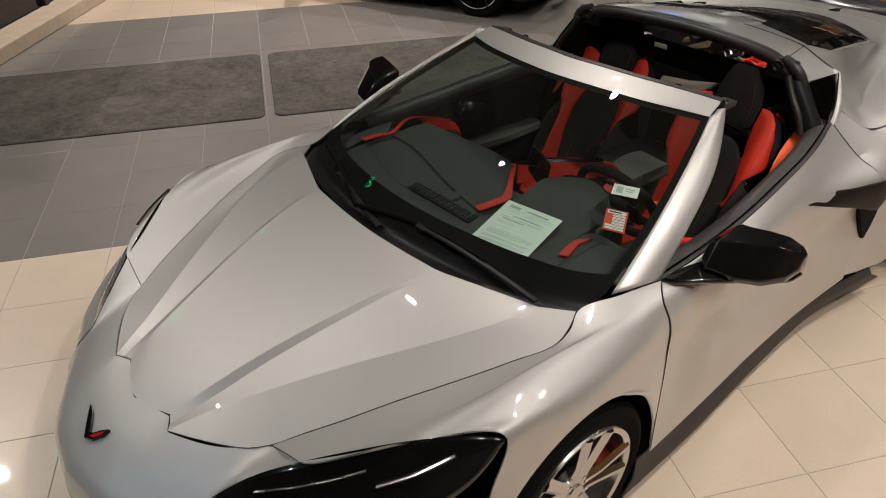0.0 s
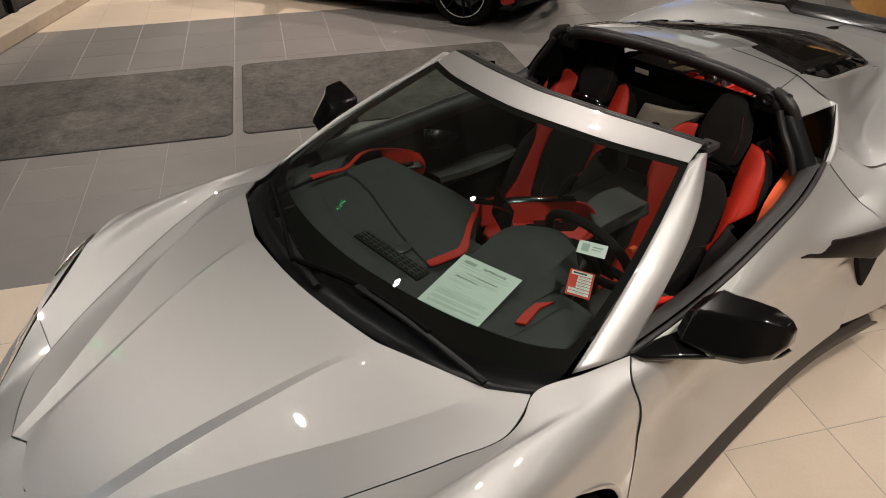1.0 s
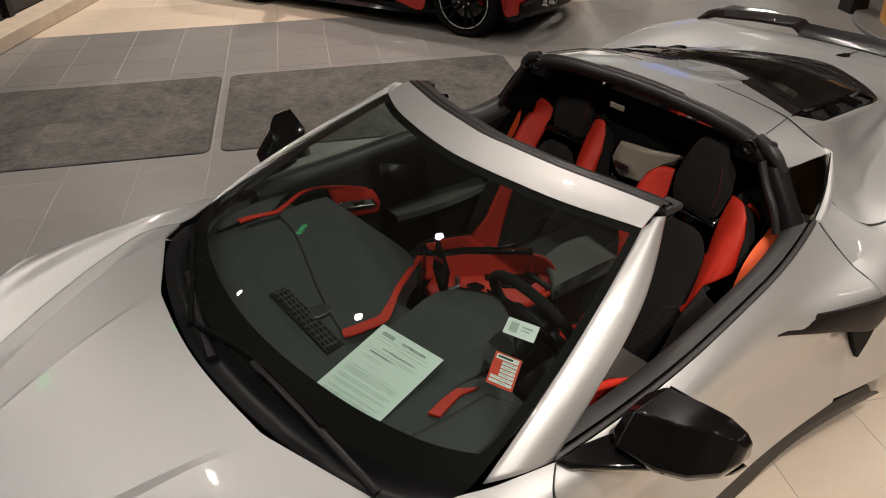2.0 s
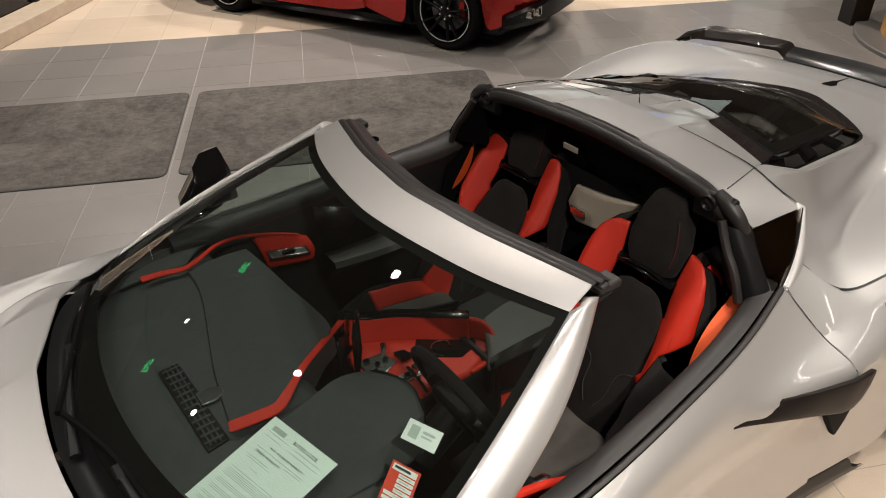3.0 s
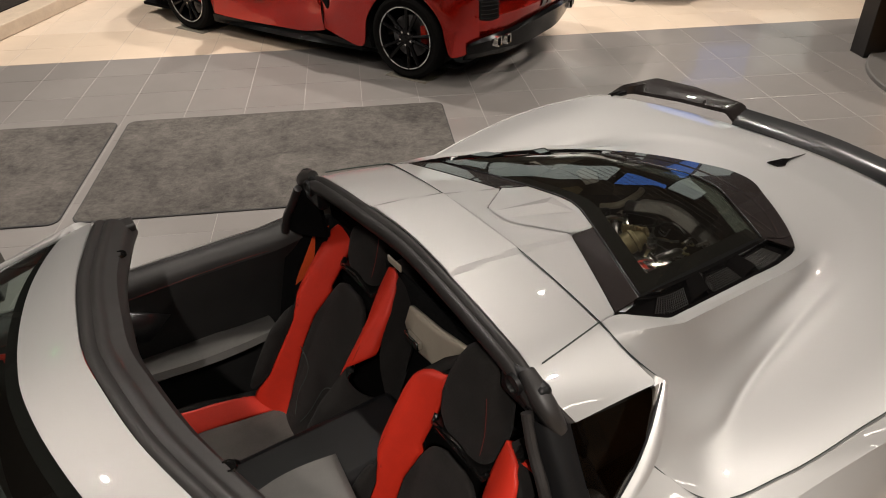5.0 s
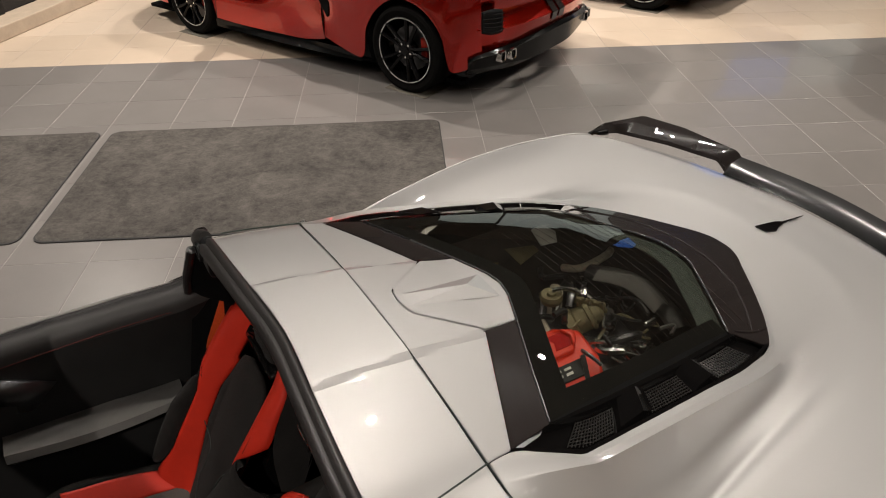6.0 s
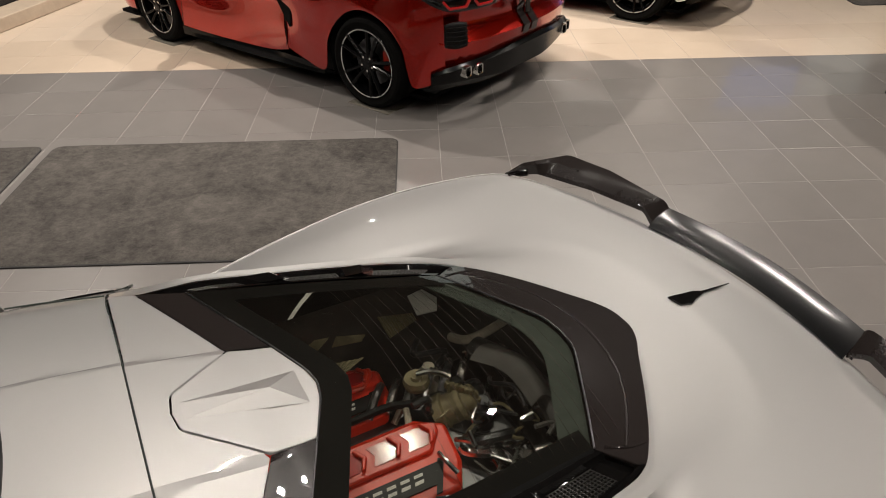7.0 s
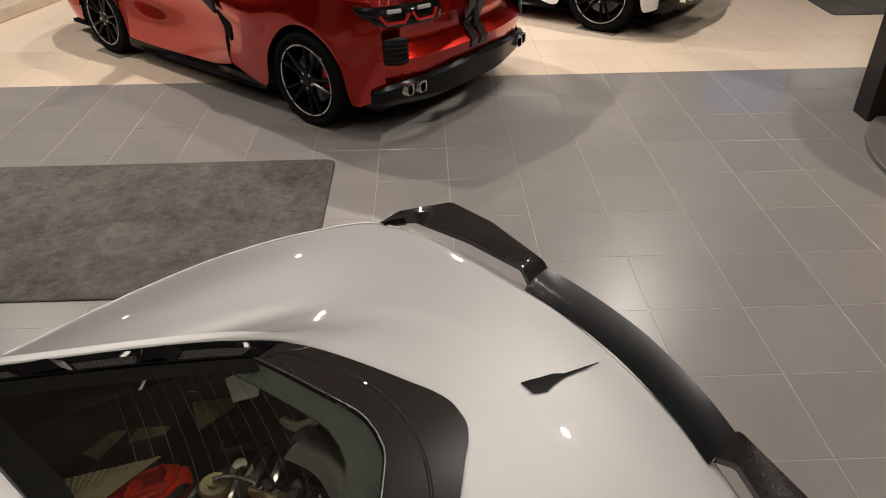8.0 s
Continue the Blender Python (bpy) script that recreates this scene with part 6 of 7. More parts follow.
bmesh.ops.recalc_face_normals(bm, faces=bm.faces[:])
part("cup_well", bm, GLOSS_BLACK, con, "dark oval cup well", bevel=.001)
for x, y, a0, a1 in ((2.205, -.105, .3, 4.2), (2.268, -.105, -.6, 3.3)):
    bm = bmesh.new()
    tube_mesh(bm, [(x + .034 * math.cos(a), y + .034 * math.sin(a), .7225) for a in np.linspace(a0, a1, 16)], .0024, 40, 6)
    part("cup_ring", bm, CHROME, con)
bm = bmesh.new()
grid_mesh(bm, loft_grid([[(2.27, -.255, .70), (2.40, -.262, .70), (2.60, -.25, .68)], [(2.275, -.245, .742), (2.40, -.250, .750), (2.60, -.24, .73)], [(2.372, -.10, .748), (2.46, -.085, .752), (2.62, -.08, .73)], [(2.365, -.09, .70), (2.46, -.075, .70), (2.62, -.07, .68)]], 16, 16, (1, 2)))
part("console_armrest", orient(bm, (2.45, -.14, .6)), GREY_LEATHER, con, "grey padded armrest lid", angle=40, thick=.01)
bm = bmesh.new()
box(bm, (2.285, -.17, .66), (.02, .17, .14))
part("armrest_front", bm, SATIN_BLACK, con, bevel=.006)
bm = bmesh.new()
box(bm, (2.62, -.02, .45), (.52, .24, .46))
part("tunnel", bm, SATIN_BLACK, con, bevel=.03)
bm = bmesh.new()
box(bm, (2.395, -.335, .645), (.035, .02, .018))
part("buckle", bm, ORANGE_BELT, con, "orange-red belt buckle button", bevel=.003)

# papers behind the glass
def flat_piece(name, corners, mat, parent, label="", dz=0.0, cat=""):
    """A thin flat sheet with the given four corners, and its frame for print: origin, along, across."""
    bm = bmesh.new()
    n = (Vector(corners[1]) - Vector(corners[0])).cross(Vector(corners[3]) - Vector(corners[0])).normalized()
    n = n if n.z > 0 else -n
    vs = [bm.verts.new(Vector(c) + n * dz) for c in corners]
    f = bm.faces.new(vs)
    bm.normal_update()
    if f.normal.z < 0:
        bmesh.ops.reverse_faces(bm, faces=[f])
    return part(name, bm, mat, parent, label, smooth=False, thick=.0004)


def on(corners, u, v, dz=0.0):
    a, b, c, d = (Vector(q) for q in corners)
    n = (b - a).cross(d - a).normalized()
    n = n if n.z > 0 else -n
    return (a * (1 - u) + b * u) * (1 - v) + (d * (1 - u) + c * u) * v + n * dz


def bar(parent, corners, u0, u1, v0, v1, mat, dz=.0012):
    return flat_piece("print_bar", [on(corners, u0, v0, dz), on(corners, u1, v0, dz), on(corners, u1, v1, dz), on(corners, u0, v1, dz)], mat, parent)


def words(parent, corners, text, u, v, size, mat, name="print_words"):
    cu = bpy.data.curves.new(name, "FONT")
    cu.body, cu.size, cu.align_x, cu.align_y, cu.extrude = text, size, "CENTER", "CENTER", .0002
    ob = new(name, cu)
    a, b, c, d = (Vector(q) for q in corners)
    ex = (b - a).normalized()
    ey = (a - d).normalized()
    ey = (ey - ex * ex.dot(ey)).normalized()
    ez = ex.cross(ey)
    m = Matrix((ex, ey, ez)).transposed().to_4x4()
    m.translation = on(corners, u, v, .0014)
    ob.matrix_world = m
    dg = bpy.context.evaluated_depsgraph_get()
    me = bpy.data.meshes.new_from_object(ob.evaluated_get(dg))
    bpy.data.objects.remove(ob)
    me.materials.clear()
    me.materials.append(mat)
    o = new(name, me)
    o.matrix_world = m
    o.parent = parent
    return o


SHEET = [(1.613, -.238, .9235), (1.664, -.446, .9135), (1.400, -.492, .862), (1.343, -.281, .866)]
guide = thing("paper_notice", "pale green printed notice sheet lying behind the windshield", "paper")
flat_piece("sheet", SHEET, PAPER, guide)
words(guide, SHEET, "BUYERS GUIDE", .62, .085, .012, INK)
words(guide, SHEET, "AS IS - NO DEALER WARRANTY", .54, .235, .0078, INK)
words(guide, SHEET, "DEALER WARRANTY", .36, .315, .0088, INK)
bar(guide, SHEET, .10, .30, .06, .105, GREY_INK)
for v0, a, b in ((.125, .1, .42), (.125, .5, .9), (.165, .1, .35), (.165, .45, .9), (.275, .12, .85), (.295, .6, .85), (.37, .12, .45), (.39, .15, .5), (.455, .3, .42), (.52, .1, .75), (.545, .1, .9), (.56, .1, .9), (.575, .1, .88), (.59, .1, .9), (.605, .1, .7),
                 (.65, .1, .9), (.665, .1, .9), (.68, .1, .85), (.72, .1, .9), (.735, .1, .9), (.75, .1, .6), (.80, .1, .9), (.815, .1, .9), (.85, .1, .9), (.865, .1, .8), (.91, .1, .9), (.925, .1, .5)):
    bar(guide, SHEET, a, b, v0, v0 + .0045, GREY_INK)
TAG = [(1.811, -.530, 1.040), (1.840, -.612, 1.044), (1.798, -.634, 1.030), (1.769, -.552, 1.026)]
tag = thing("white_sticker", "small white sticker inside the windshield glass", "sticker")
flat_piece("label", TAG, WHITE_LABEL, tag)
bar(tag, TAG, .14, .40, .2, .8, GREY_INK)
bar(tag, TAG, .50, .85, .30, .42, GREY_INK)
bar(tag, TAG, .50, .80, .52, .60, GREY_INK)
NOTE = [(1.742, -.562, .986), (1.765, -.633, .990), (1.695, -.675, .958), (1.672, -.604, .954)]
note = thing("red_sticker", "small red and white checklist sticker on the windshield", "sticker")
flat_piece("label", NOTE, RED_PRINT, note)
bar(note, NOTE, .08, .92, .05, .20, WHITE_LABEL)
for k in range(6):
    bar(note, NOTE, .36 if k < 4 else .08, .92, .235 + .12 * k, .325 + .12 * k, WHITE_LABEL)
    bar(note, NOTE, .42, .42 + .4 * random.uniform(.6, 1), .265 + .12 * k, .285 + .12 * k, GREY_INK, .0016)
bar(note, NOTE, .15, .7, .09, .15, INK, .0016)

# engine under the rear glass
eng = new("engine")
eng.parent = car
bm = bmesh.new()
rows = [[(x, y, z) for x in (3.1, 3.6, 4.1)] for y, z in ((-.42, 1.0), (-.44, .62), (.44, .62), (.42, 1.0))]
grid_mesh(bm, rows)
part("engine_bay", bm, HAZED_BAY, eng, "dark engine bay liner")
for x, hgt in ((3.14, .5), (4.12, .36)):
    bm = bmesh.new()
    box(bm, (x, 0, .8), (.02, .9, hgt))
    part("bay_wall", bm, HAZED_BAY, eng, smooth=False)
bm = bmesh.new()
box(bm, (3.62, 0, .74), (.62, .34, .18))
part("engine_block", bm, GUNMETAL, eng, bevel=.02)
def engine_cover(M, front):
    """Ribbed red cover with a black name plate over one bank of cylinders; front: how far it reaches to the tail."""
    bm = bmesh.new()
    prism(bm, [(-.26, -.11), (front - .05, -.107), (front - .014, -.04), (front, .068), (front - .066, .108), (-.26, .108)], -.06, .0, M)
    cover = part("engine_cover", bm, RED_PLASTIC, eng, "bright red engine cover", bevel=.012)
    bm = bmesh.new()
    prism(bm, [(-.26, .0), (.085, .0), (.125, .045), (.13, .07), (.08, .092), (-.26, .092)], .0, .012, M)
    part("cover_step", bm, RED_PLASTIC, cover, bevel=.008)
    for k in range(4):
        bm = bmesh.new()
        x0 = -.22 + .085 * k
        # raised darker plate: the hollow's shade is put into its colour
        prism(bm, [(x0, .018), (x0 + .05, .018), (x0 + .065, .045), (x0 + .05, .072), (x0, .072), (x0 + .012, .045)], .012, .014, M)
        part("cover_recess_shade", bm, TAIL_RED, cover, "darker red patch for the shaded hollow of the cover", bevel=.003)
        bm = bmesh.new()
        prism(bm, [(x0 + .052, .016), (x0 + .062, .016), (x0 + .078, .045), (x0 + .062, .074), (x0 + .052, .074), (x0 + .066, .045)], .012, .024, M)
        part("cover_rib", bm, RED_PLASTIC, cover, bevel=.003)
    bm = bmesh.new()
    prism(bm, [(-.24, -.078), (.06, -.078), (.088, -.026), (-.24, -.026)], .0, .004, M)
    part("name_plate", bm, SATIN_BLACK, cover, "black name plate with plain bars")
    for k in range(8):
        bm = bmesh.new()
        x0 = -.22 + .033 * k
        prism(bm, [(x0, -.062), (x0 + .022, -.062), (x0 + .026, -.054), (x0 + .004, -.054)], .004, .0055, M)
        prism(bm, [(x0 + .006, -.045), (x0 + .028, -.045), (x0 + .030, -.038), (x0 + .008, -.038)], .004, .0055, M)
        part("plate_bar", bm, ZINC, cover)
    bm = bmesh.new()
    prism(bm, [(.045, -.10), (.060, -.10), (.105, -.02), (.088, -.02)], .0, .005, M)
    part("cover_slash", bm, SATIN_BLACK, cover)


engine_cover(Matrix.Translation((3.60, -.04, .865)) @ Matrix.Rotation(radians(5), 4, "X"), .156)
engine_cover(Matrix.Translation((3.55, .235, .850)) @ Matrix.Rotation(radians(-8), 4, "X"), .150)
bm = bmesh.new()
tube_mesh(bm, [(3.44, .125, .872), (3.56, .128, .878), (3.69, .125, .872), (3.73, .115, .86)], .010, 20, 8)
part("wiring_loom", bm, SATIN_BLACK, eng)
bm = bmesh.new()
revolve(bm, [(0, .05), (.030, .05), (.036, .044), (.036, .02), (.044, .018), (.046, .006), (.040, .004), (.040, -.03), (.048, -.034), (.048, -.06)], 32, "z")
bmesh.ops.rotate(bm, verts=bm.verts[:], cent=(0, 0, 0), matrix=Matrix.Rotation(radians(62), 3, Vector((.35, 1, 0))))
bmesh.ops.translate(bm, verts=bm.verts[:], vec=(3.815, .068, .86))
part("throttle_body", bm, BRASS, eng, "dull brass-coloured throttle body")
bm = bmesh.new()
grid_mesh(bm, loft_grid([[(3.885, .135, .925), (3.93, .05, .935), (3.935, -.07, .92)], [(3.925, .145, .95), (3.968, .05, .962), (3.965, -.07, .945)], [(3.985, .125, .93), (4.01, .04, .94), (3.995, -.07, .925)]], 20, 10))
part("heat_blade", orient(bm, CORE), GREY_LEATHER, eng, "grey heat shield blade", thick=.004)
for y0, z0, z1 in ((-.19, .80, .70), (.16, .80, .72)):
    bm = bmesh.new()
    box(bm, (3.60, y0, (z0 + z1) / 2), (.46, .10, z0 - z1))
    part("cylinder_head", bm, GUNMETAL, eng, bevel=.02)
for k in range(6):
    bm = bmesh.new()
    x0 = 3.63 + .05 * k
    tube_mesh(bm, [(x0 - .03, .13, .86), (x0, .16, .885), (x0 + .03, .20, .875), (x0 + .05, .24, .84)], .011, 16, 8)
    part("intake_runner", bm, ALLOY if k % 2 else GUNMETAL, eng)
for k in range(5):
    bm = bmesh.new()
    x0 = 3.76 + .022 * k
    tube_mesh(bm, [(x0, -.02 - .02 * k, .85), (x0 + .02, -.06 - .015 * k, .872), (x0 + .045, -.11, .862), (x0 + .05, -.16, .83)], .0075, 16, 8)
    part("coolant_pipe", bm, (ALLOY, CHROME, SATIN_BLACK)[k % 3], eng)
rng = random.Random(5)
for k in range(16):
    bm = bmesh.new()
    x, y = rng.uniform(3.45, 3.95), rng.uniform(-.30, .36)
    p = [Vector((x, y, .80 + rng.uniform(0, .06)))]
    for _ in range(3):
        p.append(p[-1] + Vector((rng.uniform(-.10, .12), rng.uniform(-.09, .09), rng.uniform(-.035, .04))))
    tube_mesh(bm, p, rng.choice((.006, .009, .013)), 18, 8)
    part("engine_hose", bm, rng.choice((CHROME, SATIN_BLACK, GUNMETAL, SATIN_BLACK, BEIGE_TRIM)), eng)
for x, y, r in ((3.80, .20, .026), (3.84, .12, .022), (3.86, .03, .028), (3.86, -.16, .024), (3.92, -.20, .022)):
    bm = bmesh.new()
    revolve(bm, [(0, .05), (r * .6, .05), (r * .7, .03), (r, .03), (r, -.03), (r * .8, -.06)], 24, "z")
    bmesh.ops.translate(bm, verts=bm.verts[:], vec=(x, y, .84))
    part("engine_fitting", bm, rng.choice((GUNMETAL, CHROME, BEIGE_TRIM)), eng)
bm = bmesh.new()
tube_mesh(bm, [(3.95, .22, .88), (3.99, .08, .90), (4.0, -.05, .90), (3.98, -.14, .885)], .032, 20, 12, flat=.7)
part("muffler_shield", bm, BULK_GREY, eng, "grey heat shield")
bm = bmesh.new()
prism(bm, [(-.03, -.025), (.02, -.03), (.035, 0), (.01, .03), (-.03, .025)], 0, .004, Matrix.Translation((3.862, .345, .975)) @ Matrix.Rotation(radians(25), 4, "X") @ Matrix.Diagonal((1.15, 1.25, 1, 1)))
part("hatch_bracket", bm, ZINC, eng, "bare metal hinge bracket", bevel=.001)

# ribbed brass-coloured shields, a coil and a capped hose beside the covers
for quad in ([(3.455, .298), (3.65, .262), (3.530, .206), (3.452, .240)], [(3.592, .337), (3.617, .371), (3.687, .341), (3.668, .322)], [(3.744, .393), (3.836, .362), (3.834, .332), (3.738, .297)], [(3.500, .352), (3.562, .385), (3.600, .378), (3.525, .318)]):
    bm = bmesh.new()
    z0 = .935
    n = 26
    qa, qb, qc, qd = (Vector((*q, z0)) for q in quad)
    rows = [[], []]
    for k in range(n + 1):
        f = k / n
        lift = Vector((0, 0, .003 * (k % 2)))
        rows[0].append(qa.lerp(qb, f) + lift)
        rows[1].append(qd.lerp(qc, f) + lift)
    grid_mesh(bm, rows)
    part("heat_shield", orient(bm, CORE), BRASS, eng, "ribbed brass-coloured heat shield", thick=.002, smooth=False)
bm = bmesh.new()
tube_mesh(bm, [(3.80 + .05 * f, .10 - .07 * f, .90 + .018 * math.sin(f * 44)) for f in np.linspace(0, 1, 60)], .007, 150, 6)
part("brass_coil", bm, BRASS, eng, "brass-coloured coil")
bm = bmesh.new()
revolve(bm, [(0, .012), (.012, .012), (.014, .004), (.030, .006), (.034, -.006), (.030, -.02)], 28, "z")
bmesh.ops.translate(bm, verts=bm.verts[:], vec=(3.735, .137, .925))
part("filler_cap", bm, BRASS, eng)
bm = bmesh.new()
tube_mesh(bm, [(3.735, .137, .942), (3.77, .125, .945), (3.81, .10, .93)], .007, 14, 8)
part("breather_pipe", bm, ALLOY, eng)
rng = random.Random(9)
for k in range(26):
    bm = bmesh.new()
    x, y = rng.uniform(3.62, 3.98), rng.uniform(-.22, .12)
    p = [Vector((x, y, rng.uniform(.86, .90)))]
    for _ in range(2):
        p.append(p[-1] + Vector((rng.uniform(-.05, .05), rng.uniform(-.05, .05), rng.uniform(-.012, .015))))
    tube_mesh(bm, p, rng.choice((.003, .0045, .006)), 10, 6)
    part("engine_pipe", bm, rng.choice((ALLOY, BRASS, GUNMETAL, GREY_LEATHER, SATIN_BLACK)), eng)

# fuel flap ring on the quarter panel
bm = bmesh.new()
near = [p for p in PANEL if abs(p[0] - 3.305) < .08 and abs(p[2] - .85) < .06]
base = np.array([(1, p[0] - 3.305, p[2] - .85, (p[2] - .85) ** 2, (p[0] - 3.305) * (p[2] - .85)) for p in near])
fit = np.linalg.lstsq(base, np.array([p[1] for p in near]), rcond=None)[0]
ring = [(.046 * math.cos(a) - .012 * math.sin(a), .050 * math.sin(a)) for a in np.linspace(0, 2 * math.pi, 40)]
tube_mesh(bm, [(3.31 + u, -float(np.dot(fit, (1, u, v, v * v, u * v))) - .0030, .85 + v) for u, v in ring], .0018, 80, 6)
part("fuel_flap_gap", bm, INK, car, "thin round gap of the fuel flap")
# added silver rod along the clamshell rim, passenger's side, to catch a bright line
bm = bmesh.new()
tube_mesh(bm, [(x, y + .001, z + .001) for x, y, z in SHELL_RIM[2:9]], .0035, 90, 8, taper=lambda t: min(1.0, .15 + 6 * t, .15 + 6 * (1 - t)))
part("clamshell_glint_rod", bm, SILVER, car, "added silver rod that catches a bright line on the clamshell rim")
# ---- the other cars ----
def tail_details(car, paint):
    """Lamps, outlets, stripes and the black valance at the tail, for the cars seen from behind."""
    for s in (1, -1):
        h = lambda c: [(x, y * s, z) for x, y, z in c]
        lamp = sheet("tail_lamp", [h([(4.425, .900, .920), (4.545, .82, .918), (4.63, .66, .915), (4.705, .41, .912)]), h([(4.435, .915, .895), (4.575, .825, .860), (4.665, .66, .850), (4.738, .40, .852)]), h([(4.445, .912, .880), (4.590, .812, .795), (4.680, .64, .785), (4.742, .43, .795)])], GLOSS_BLACK, car, 24, 10, thick=.012, label="dark tail lamp with red bars", centre=(4, 0, .8))
        xa = lambda y: float(np.interp(y, (.40, .66, .83, .89), (4.750, 4.680, 4.590, 4.49)))
        for ya, yb in ((.835, .66), (.63, .45)):
            bm = bmesh.new()
            tube_mesh(bm, h([(xa(ya), ya, .865), (xa(ya - .035) + .006, ya - .035, .812), (xa(yb + .03) + .006, yb + .03, .815), (xa(yb) + .004, yb, .868)]), .011, 40, 6, True)
            part("lamp_bar", bm, TAIL_RED, lamp)
            bm = bmesh.new()
            mid = (ya + yb) / 2
            box(bm, (0, 0, 0), (.012, abs(ya - yb) * .55, .026), Matrix.Translation((xa(mid) - .004, s * mid, .888)) @ Matrix.Rotation(radians(-s * math.degrees(math.atan2(xa(yb) - xa(ya), ya - yb))) * -1, 4, "Z"))
            part("lamp_lens", bm, LAMP_CLEAR, lamp, "clear grey lamp lens", bevel=.003)
        bm = bmesh.new()
        grid_mesh(bm, loft_grid([h([(4.578, .815, .70), (4.63, .73, .715), (4.66, .66, .70)]), h([(4.580, .815, .545), (4.64, .74, .53), (4.68, .68, .545)])], 12, 6))
        v = part("tail_vent", orient(bm, (4, 0, .6)), SATIN_BLACK, car, "black honeycomb tail vent", thick=.012)
        for k in range(5):
            strip_line(v, "vent_bar", h([(4.592, .81, .565 + .03 * k), (4.648, .735, .555 + .032 * k), (4.682, .675, .565 + .03 * k)]), GLOSS_BLACK, .004, 10)
        for y in (.60, .70):
            bm = bmesh.new()
            rows = []
            for d, r in ((0, 1.0), (.066, 1.0), (.069, .96), (.066, .74), (.0, .70)):
                rows.append([(4.668 + d - .30 * abs(y - .60), s * (y + r * .036 * math.copysign(abs(math.cos(a)) ** .5, math.cos(a))), .365 + r * .042 * math.copysign(abs(math.sin(a)) ** .5, math.sin(a))) for a in np.linspace(0, 2 * math.pi, 24, endpoint=False)])
            grid_mesh(bm, rows, True)
            part("exhaust_tip", bm, CHROME, car, "chrome exhaust tip")
    sheet("rear_valance", [both_line([(4.505, .885, .36), (4.590, .822, .40), (4.645, .73, .42), (4.705, .50, .435), (4.745, .30, .455), (4.755, 0, .465)], 0), both_line([(4.510, .895, .335), (4.615, .825, .375), (4.680, .73, .395), (4.740, .50, .41), (4.780, .30, .43), (4.790, 0, .435)], 0), both_line([(4.505, .885, .27), (4.600, .81, .29), (4.650, .71, .29), (4.700, .50, .27), (4.730, .30, .25), (4.740, 0, .25)], 0), both_line([(4.450, .85, .215), (4.530, .78, .215), (4.570, .69, .22), (4.610, .50, .20), (4.630, .30, .19), (4.640, 0, .19)], 0)], TRIM_BLACK, car, 60, 18, creases=(1, 2), thick=.01, label="gloss black rear valance")
    for y in (-.055, .055):
        bm = bmesh.new()
        rows = [[(x, y + d, z) for x, z in ((4.44, 1.002), (4.60, .986), (4.715, .966), (4.738, .93), (4.748, .80), (4.700, .668), (4.705, .65), (4.780, .565), (4.765, .50))] for d in (-.04, .04)]
        grid_mesh(bm, rows)
        part("racing_stripe", orient(bm, CORE), CARBON, car, "satin black stripe", thick=.002)
    bm = bmesh.new()
    box(bm, (4.738, 0, .74), (.008, .05, .20))
    part("plate_recess", bm, SATIN_BLACK, car, bevel=.003)


def other_car(name_label, paint, m):
    c = thing("sports_car", name_label, "car", "cars in the showroom", m)
    car_body(c, paint, True)
    for s in (1, -1):
        wheel(c, FRONT_AXLE, .955 * s, .327, .245, WHEEL_BLACK, "gloss black alloy wheel with a bright lip", s)
        wheel(c, REAR_AXLE, .975 * s, .345, .305, WHEEL_BLACK, "gloss black alloy wheel with a bright lip", s)
        side_mirror(c, s)
        h = lambda q: [(x, y * s, z) for x, y, z in q]
        sheet("side_window", [h([(1.75, .79, .90), (2.1, .715, 1.08), (2.30, .60, 1.20), (2.6, .575, 1.22), (2.93, .60, 1.13)]), h([(1.74, .825, .875), (2.17, .83, .905), (2.40, .818, .938), (2.65, .79, .966), (2.93, .73, .985)])], GLOSS_BLACK, c, 30, 8, thick=.004, label="dark side window")
        sheet("quarter_window", [h([(2.935, .603, 1.124), (3.05, .606, 1.117), (3.172, .606, 1.106)]), h([(2.94, .727, .985), (2.99, .722, .988), (3.062, .695, 1.000)])], GLOSS_BLACK, c, 14, 6, thick=.004, label="dark quarter window")
    windshield(c)
    engine_hatch(c, paint, False)
    spoiler(c)
    underbody(c)
    sheet("targa_panel", lateral([[(x + .004, y, z) for x, y, z in HEADER_REAR], [(2.55, 0, 1.262), (2.55, .18, 1.260), (2.55, .36, 1.250), (2.55, .48, 1.236), (2.57, .56, 1.21)], [(x - .004, y, z) for x, y, z in ROOF_FRONT[:6]]]), CARBON, c, 40, 16, thick=.01, label="dark removable roof panel")
    bm = bmesh.new()
    box(bm, (2.3, 0, .6), (1.5, 1.4, .6))
    part("cabin_inside", bm, CARPET, c, bevel=.05)
    tail_details(c, paint)
    for s in (1, -1):
        seam(c, [(x, y * s, z) for x, y, z in ((1.692, .837, .867), (1.641, .884, .846), (1.6475, .917, .775), (1.656, .927, .63), (1.640, .943, .40), (1.628, .955, .24))], 40)
        seam(c, [(x, y * s, z) for x, y, z in ((2.9475, .7345, .982), (2.989, .851, .867), (3.012, .957, .800), (3.025, .918, .62), (3.05, .955, .30))], 40)
    return c


def pad(x, y, turn, label="thin clear tyre pad on the floor"):
    p = thing("tyre_pad", label, "pad", "pads under the tyres", Matrix.Translation((x, y, 0)) @ Matrix.Rotation(radians(turn), 4, "Z"))
    bm = bmesh.new()
    box(bm, (0, 0, .0025), (.42, .36, .004))
    part("plate", bm, CLEAR_PLASTIC, p, bevel=.0015)


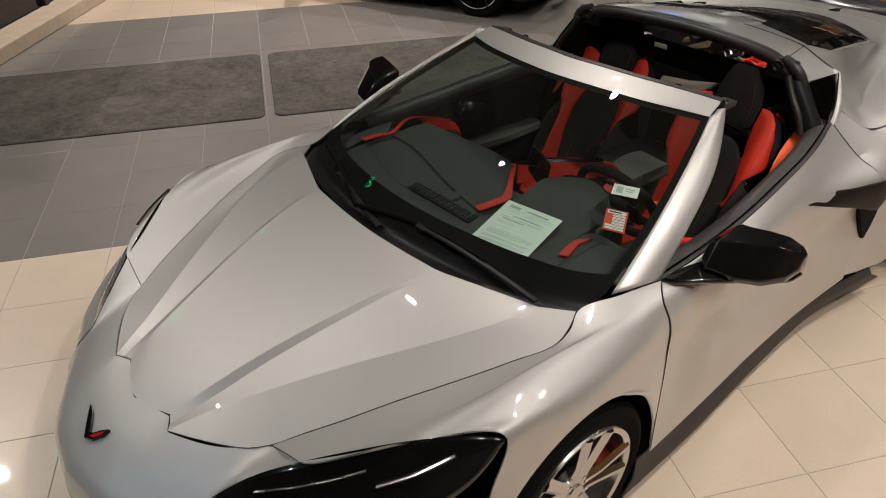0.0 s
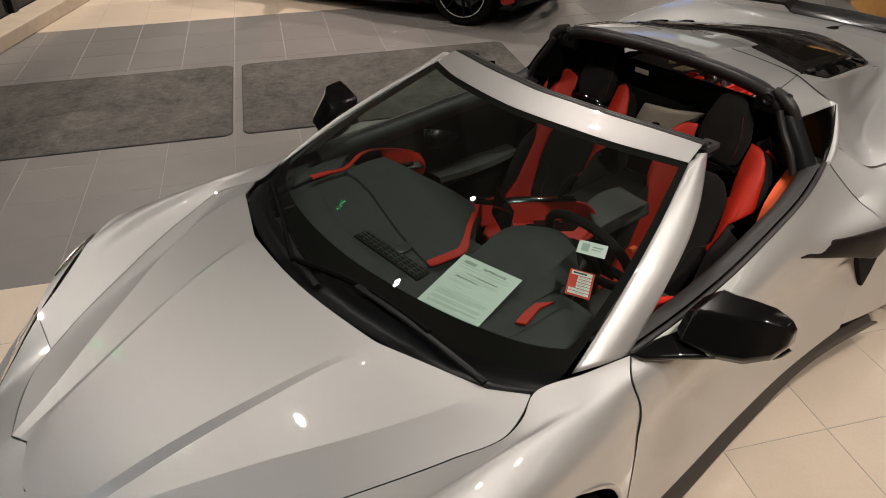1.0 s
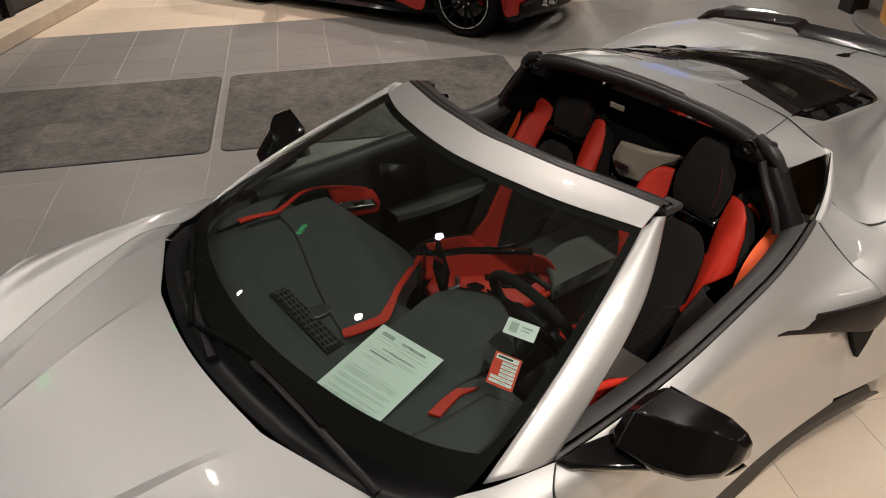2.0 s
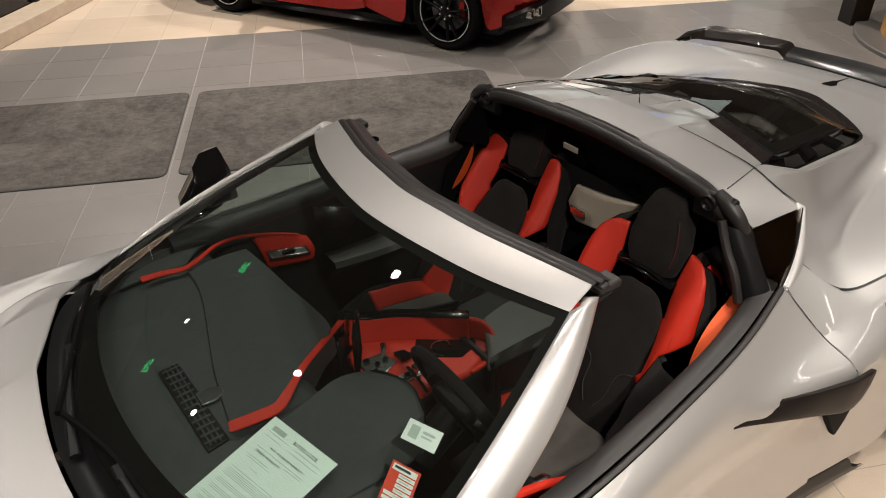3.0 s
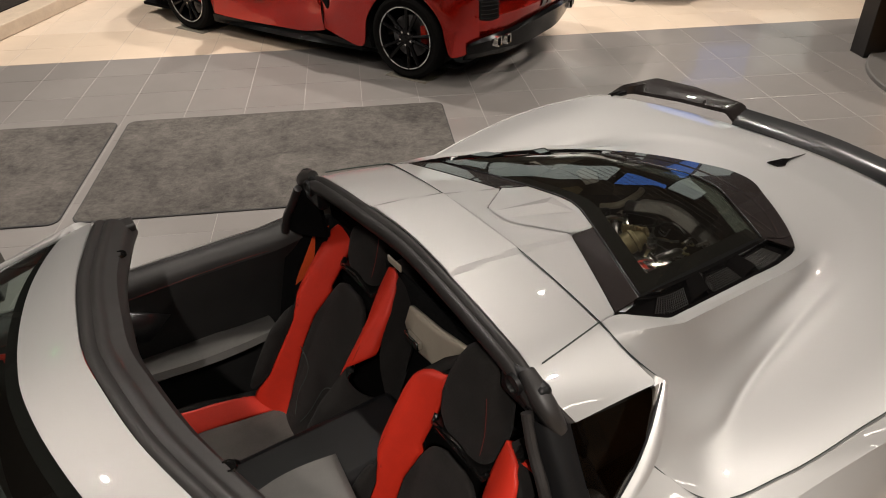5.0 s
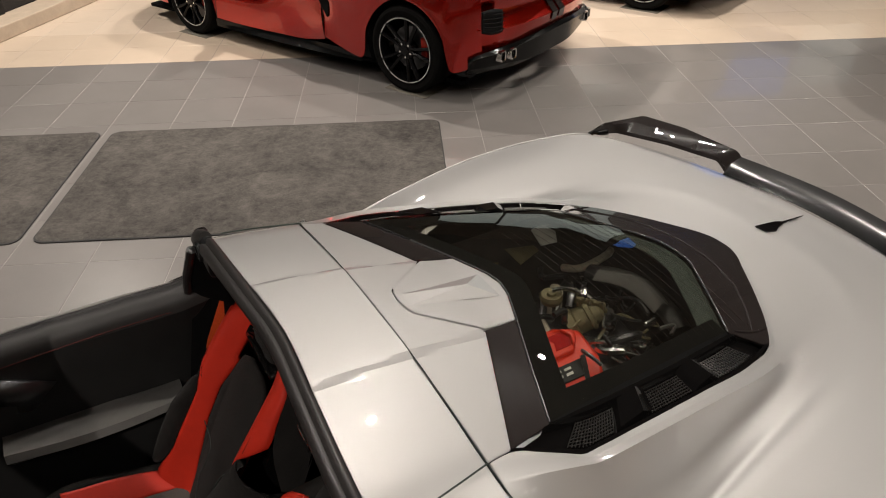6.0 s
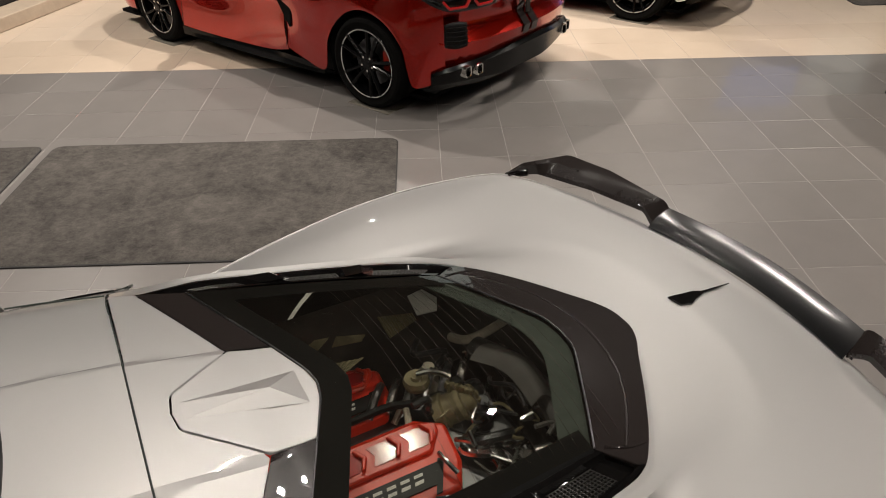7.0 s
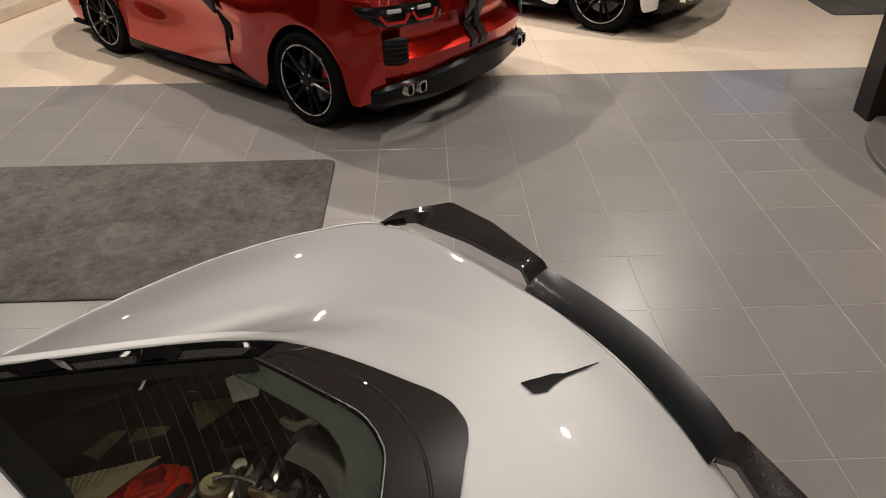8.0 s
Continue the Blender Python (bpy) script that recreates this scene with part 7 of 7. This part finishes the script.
def parked(rear_contact, turn):
    """Pose of a car whose driver's rear tyre stands at the given place, with the tail in the given direction."""
    r = Matrix.Rotation(radians(turn), 4, "Z")
    off = r @ Vector((REAR_AXLE, -.94, 0))
    return Matrix.Translation(Vector((*rear_contact, 0)) - off) @ r


RED_POSE = parked((5.17, 3.84), -66.3)
other_car("red sports car with black wheels and twin black stripes", RED_PAINT, RED_POSE)
WHITE_POSE = parked((8.37, 4.58), -62.0)
other_car("white sports car with black wheels", WHITE_PAINT, WHITE_POSE)
for pose_of in (RED_POSE, WHITE_POSE):
    for x in (FRONT_AXLE, REAR_AXLE):
        for y in (-.82, .82):
            c = pose_of @ Vector((x, y, 0))
            pad(c.x, c.y, -66)
# ---- floor tiles ----
def tile_mesh(name, mat):
    bm = bmesh.new()
    a, b = TILE / 2 - 0.0017, TILE / 2 - 0.0030
    rings = [[(sx * s, sy * s, z) for sx, sy in ((-1, -1), (1, -1), (1, 1), (-1, 1))] for s, z in ((a, -0.008), (a, -0.0012), (b, 0.0))]
    vs = grid_mesh(bm, rings, True)
    bm.faces.new(vs[-1])
    bmesh.ops.recalc_face_normals(bm, faces=bm.faces[:])
    me = bpy.data.meshes.new(name)
    bm.to_mesh(me)
    bm.free()
    me.materials.append(mat)
    return me


TILES = {"grey": tile_mesh("grey_tile", GREY_TILE), "tan": tile_mesh("tan_tile", TAN_TILE), "beige": tile_mesh("beige_tile", BEIGE_TILE)}


def tile_kind(v):
    return "grey" if -7 <= v < 3 else "tan" if 3 <= v < 5 else "beige"


rest = {k: [] for k in TILES}
for u in range(U0, U1):
    for v in range(V0, V1):
        c = grid(u + 0.5, v + 0.5)
        kind = tile_kind(v)
        if (kind == "grey" and -9 <= u < 12) or (kind == "beige" and -3 <= u < 4 and -15 <= v < -7):
            ob = new("floor_tile", TILES[kind])
            ob.matrix_world = Matrix.Translation(c) @ TURN @ Matrix.Rotation(radians(90 * random.randrange(4)), 4, "Z")
            ob.parent = floor
        else:
            rest[kind].append(c)
for kind, centres in rest.items():
    if not centres:
        continue
    bm = bmesh.new()
    a, b = TILE / 2 - 0.0017, TILE / 2 - 0.0030
    for c in centres:
        vs = grid_mesh(bm, [[c + TURN @ Vector((sx * s, sy * s, z)) for sx, sy in ((-1, -1), (1, -1), (1, 1), (-1, 1))] for s, z in ((a, -0.008), (a, -0.0012), (b, 0.0))], True)
        bm.faces.new(vs[-1])
    tagged(part("floor_tiles_beyond", bm, TILES[kind].materials[0], floor, smooth=False), kind="stuff")
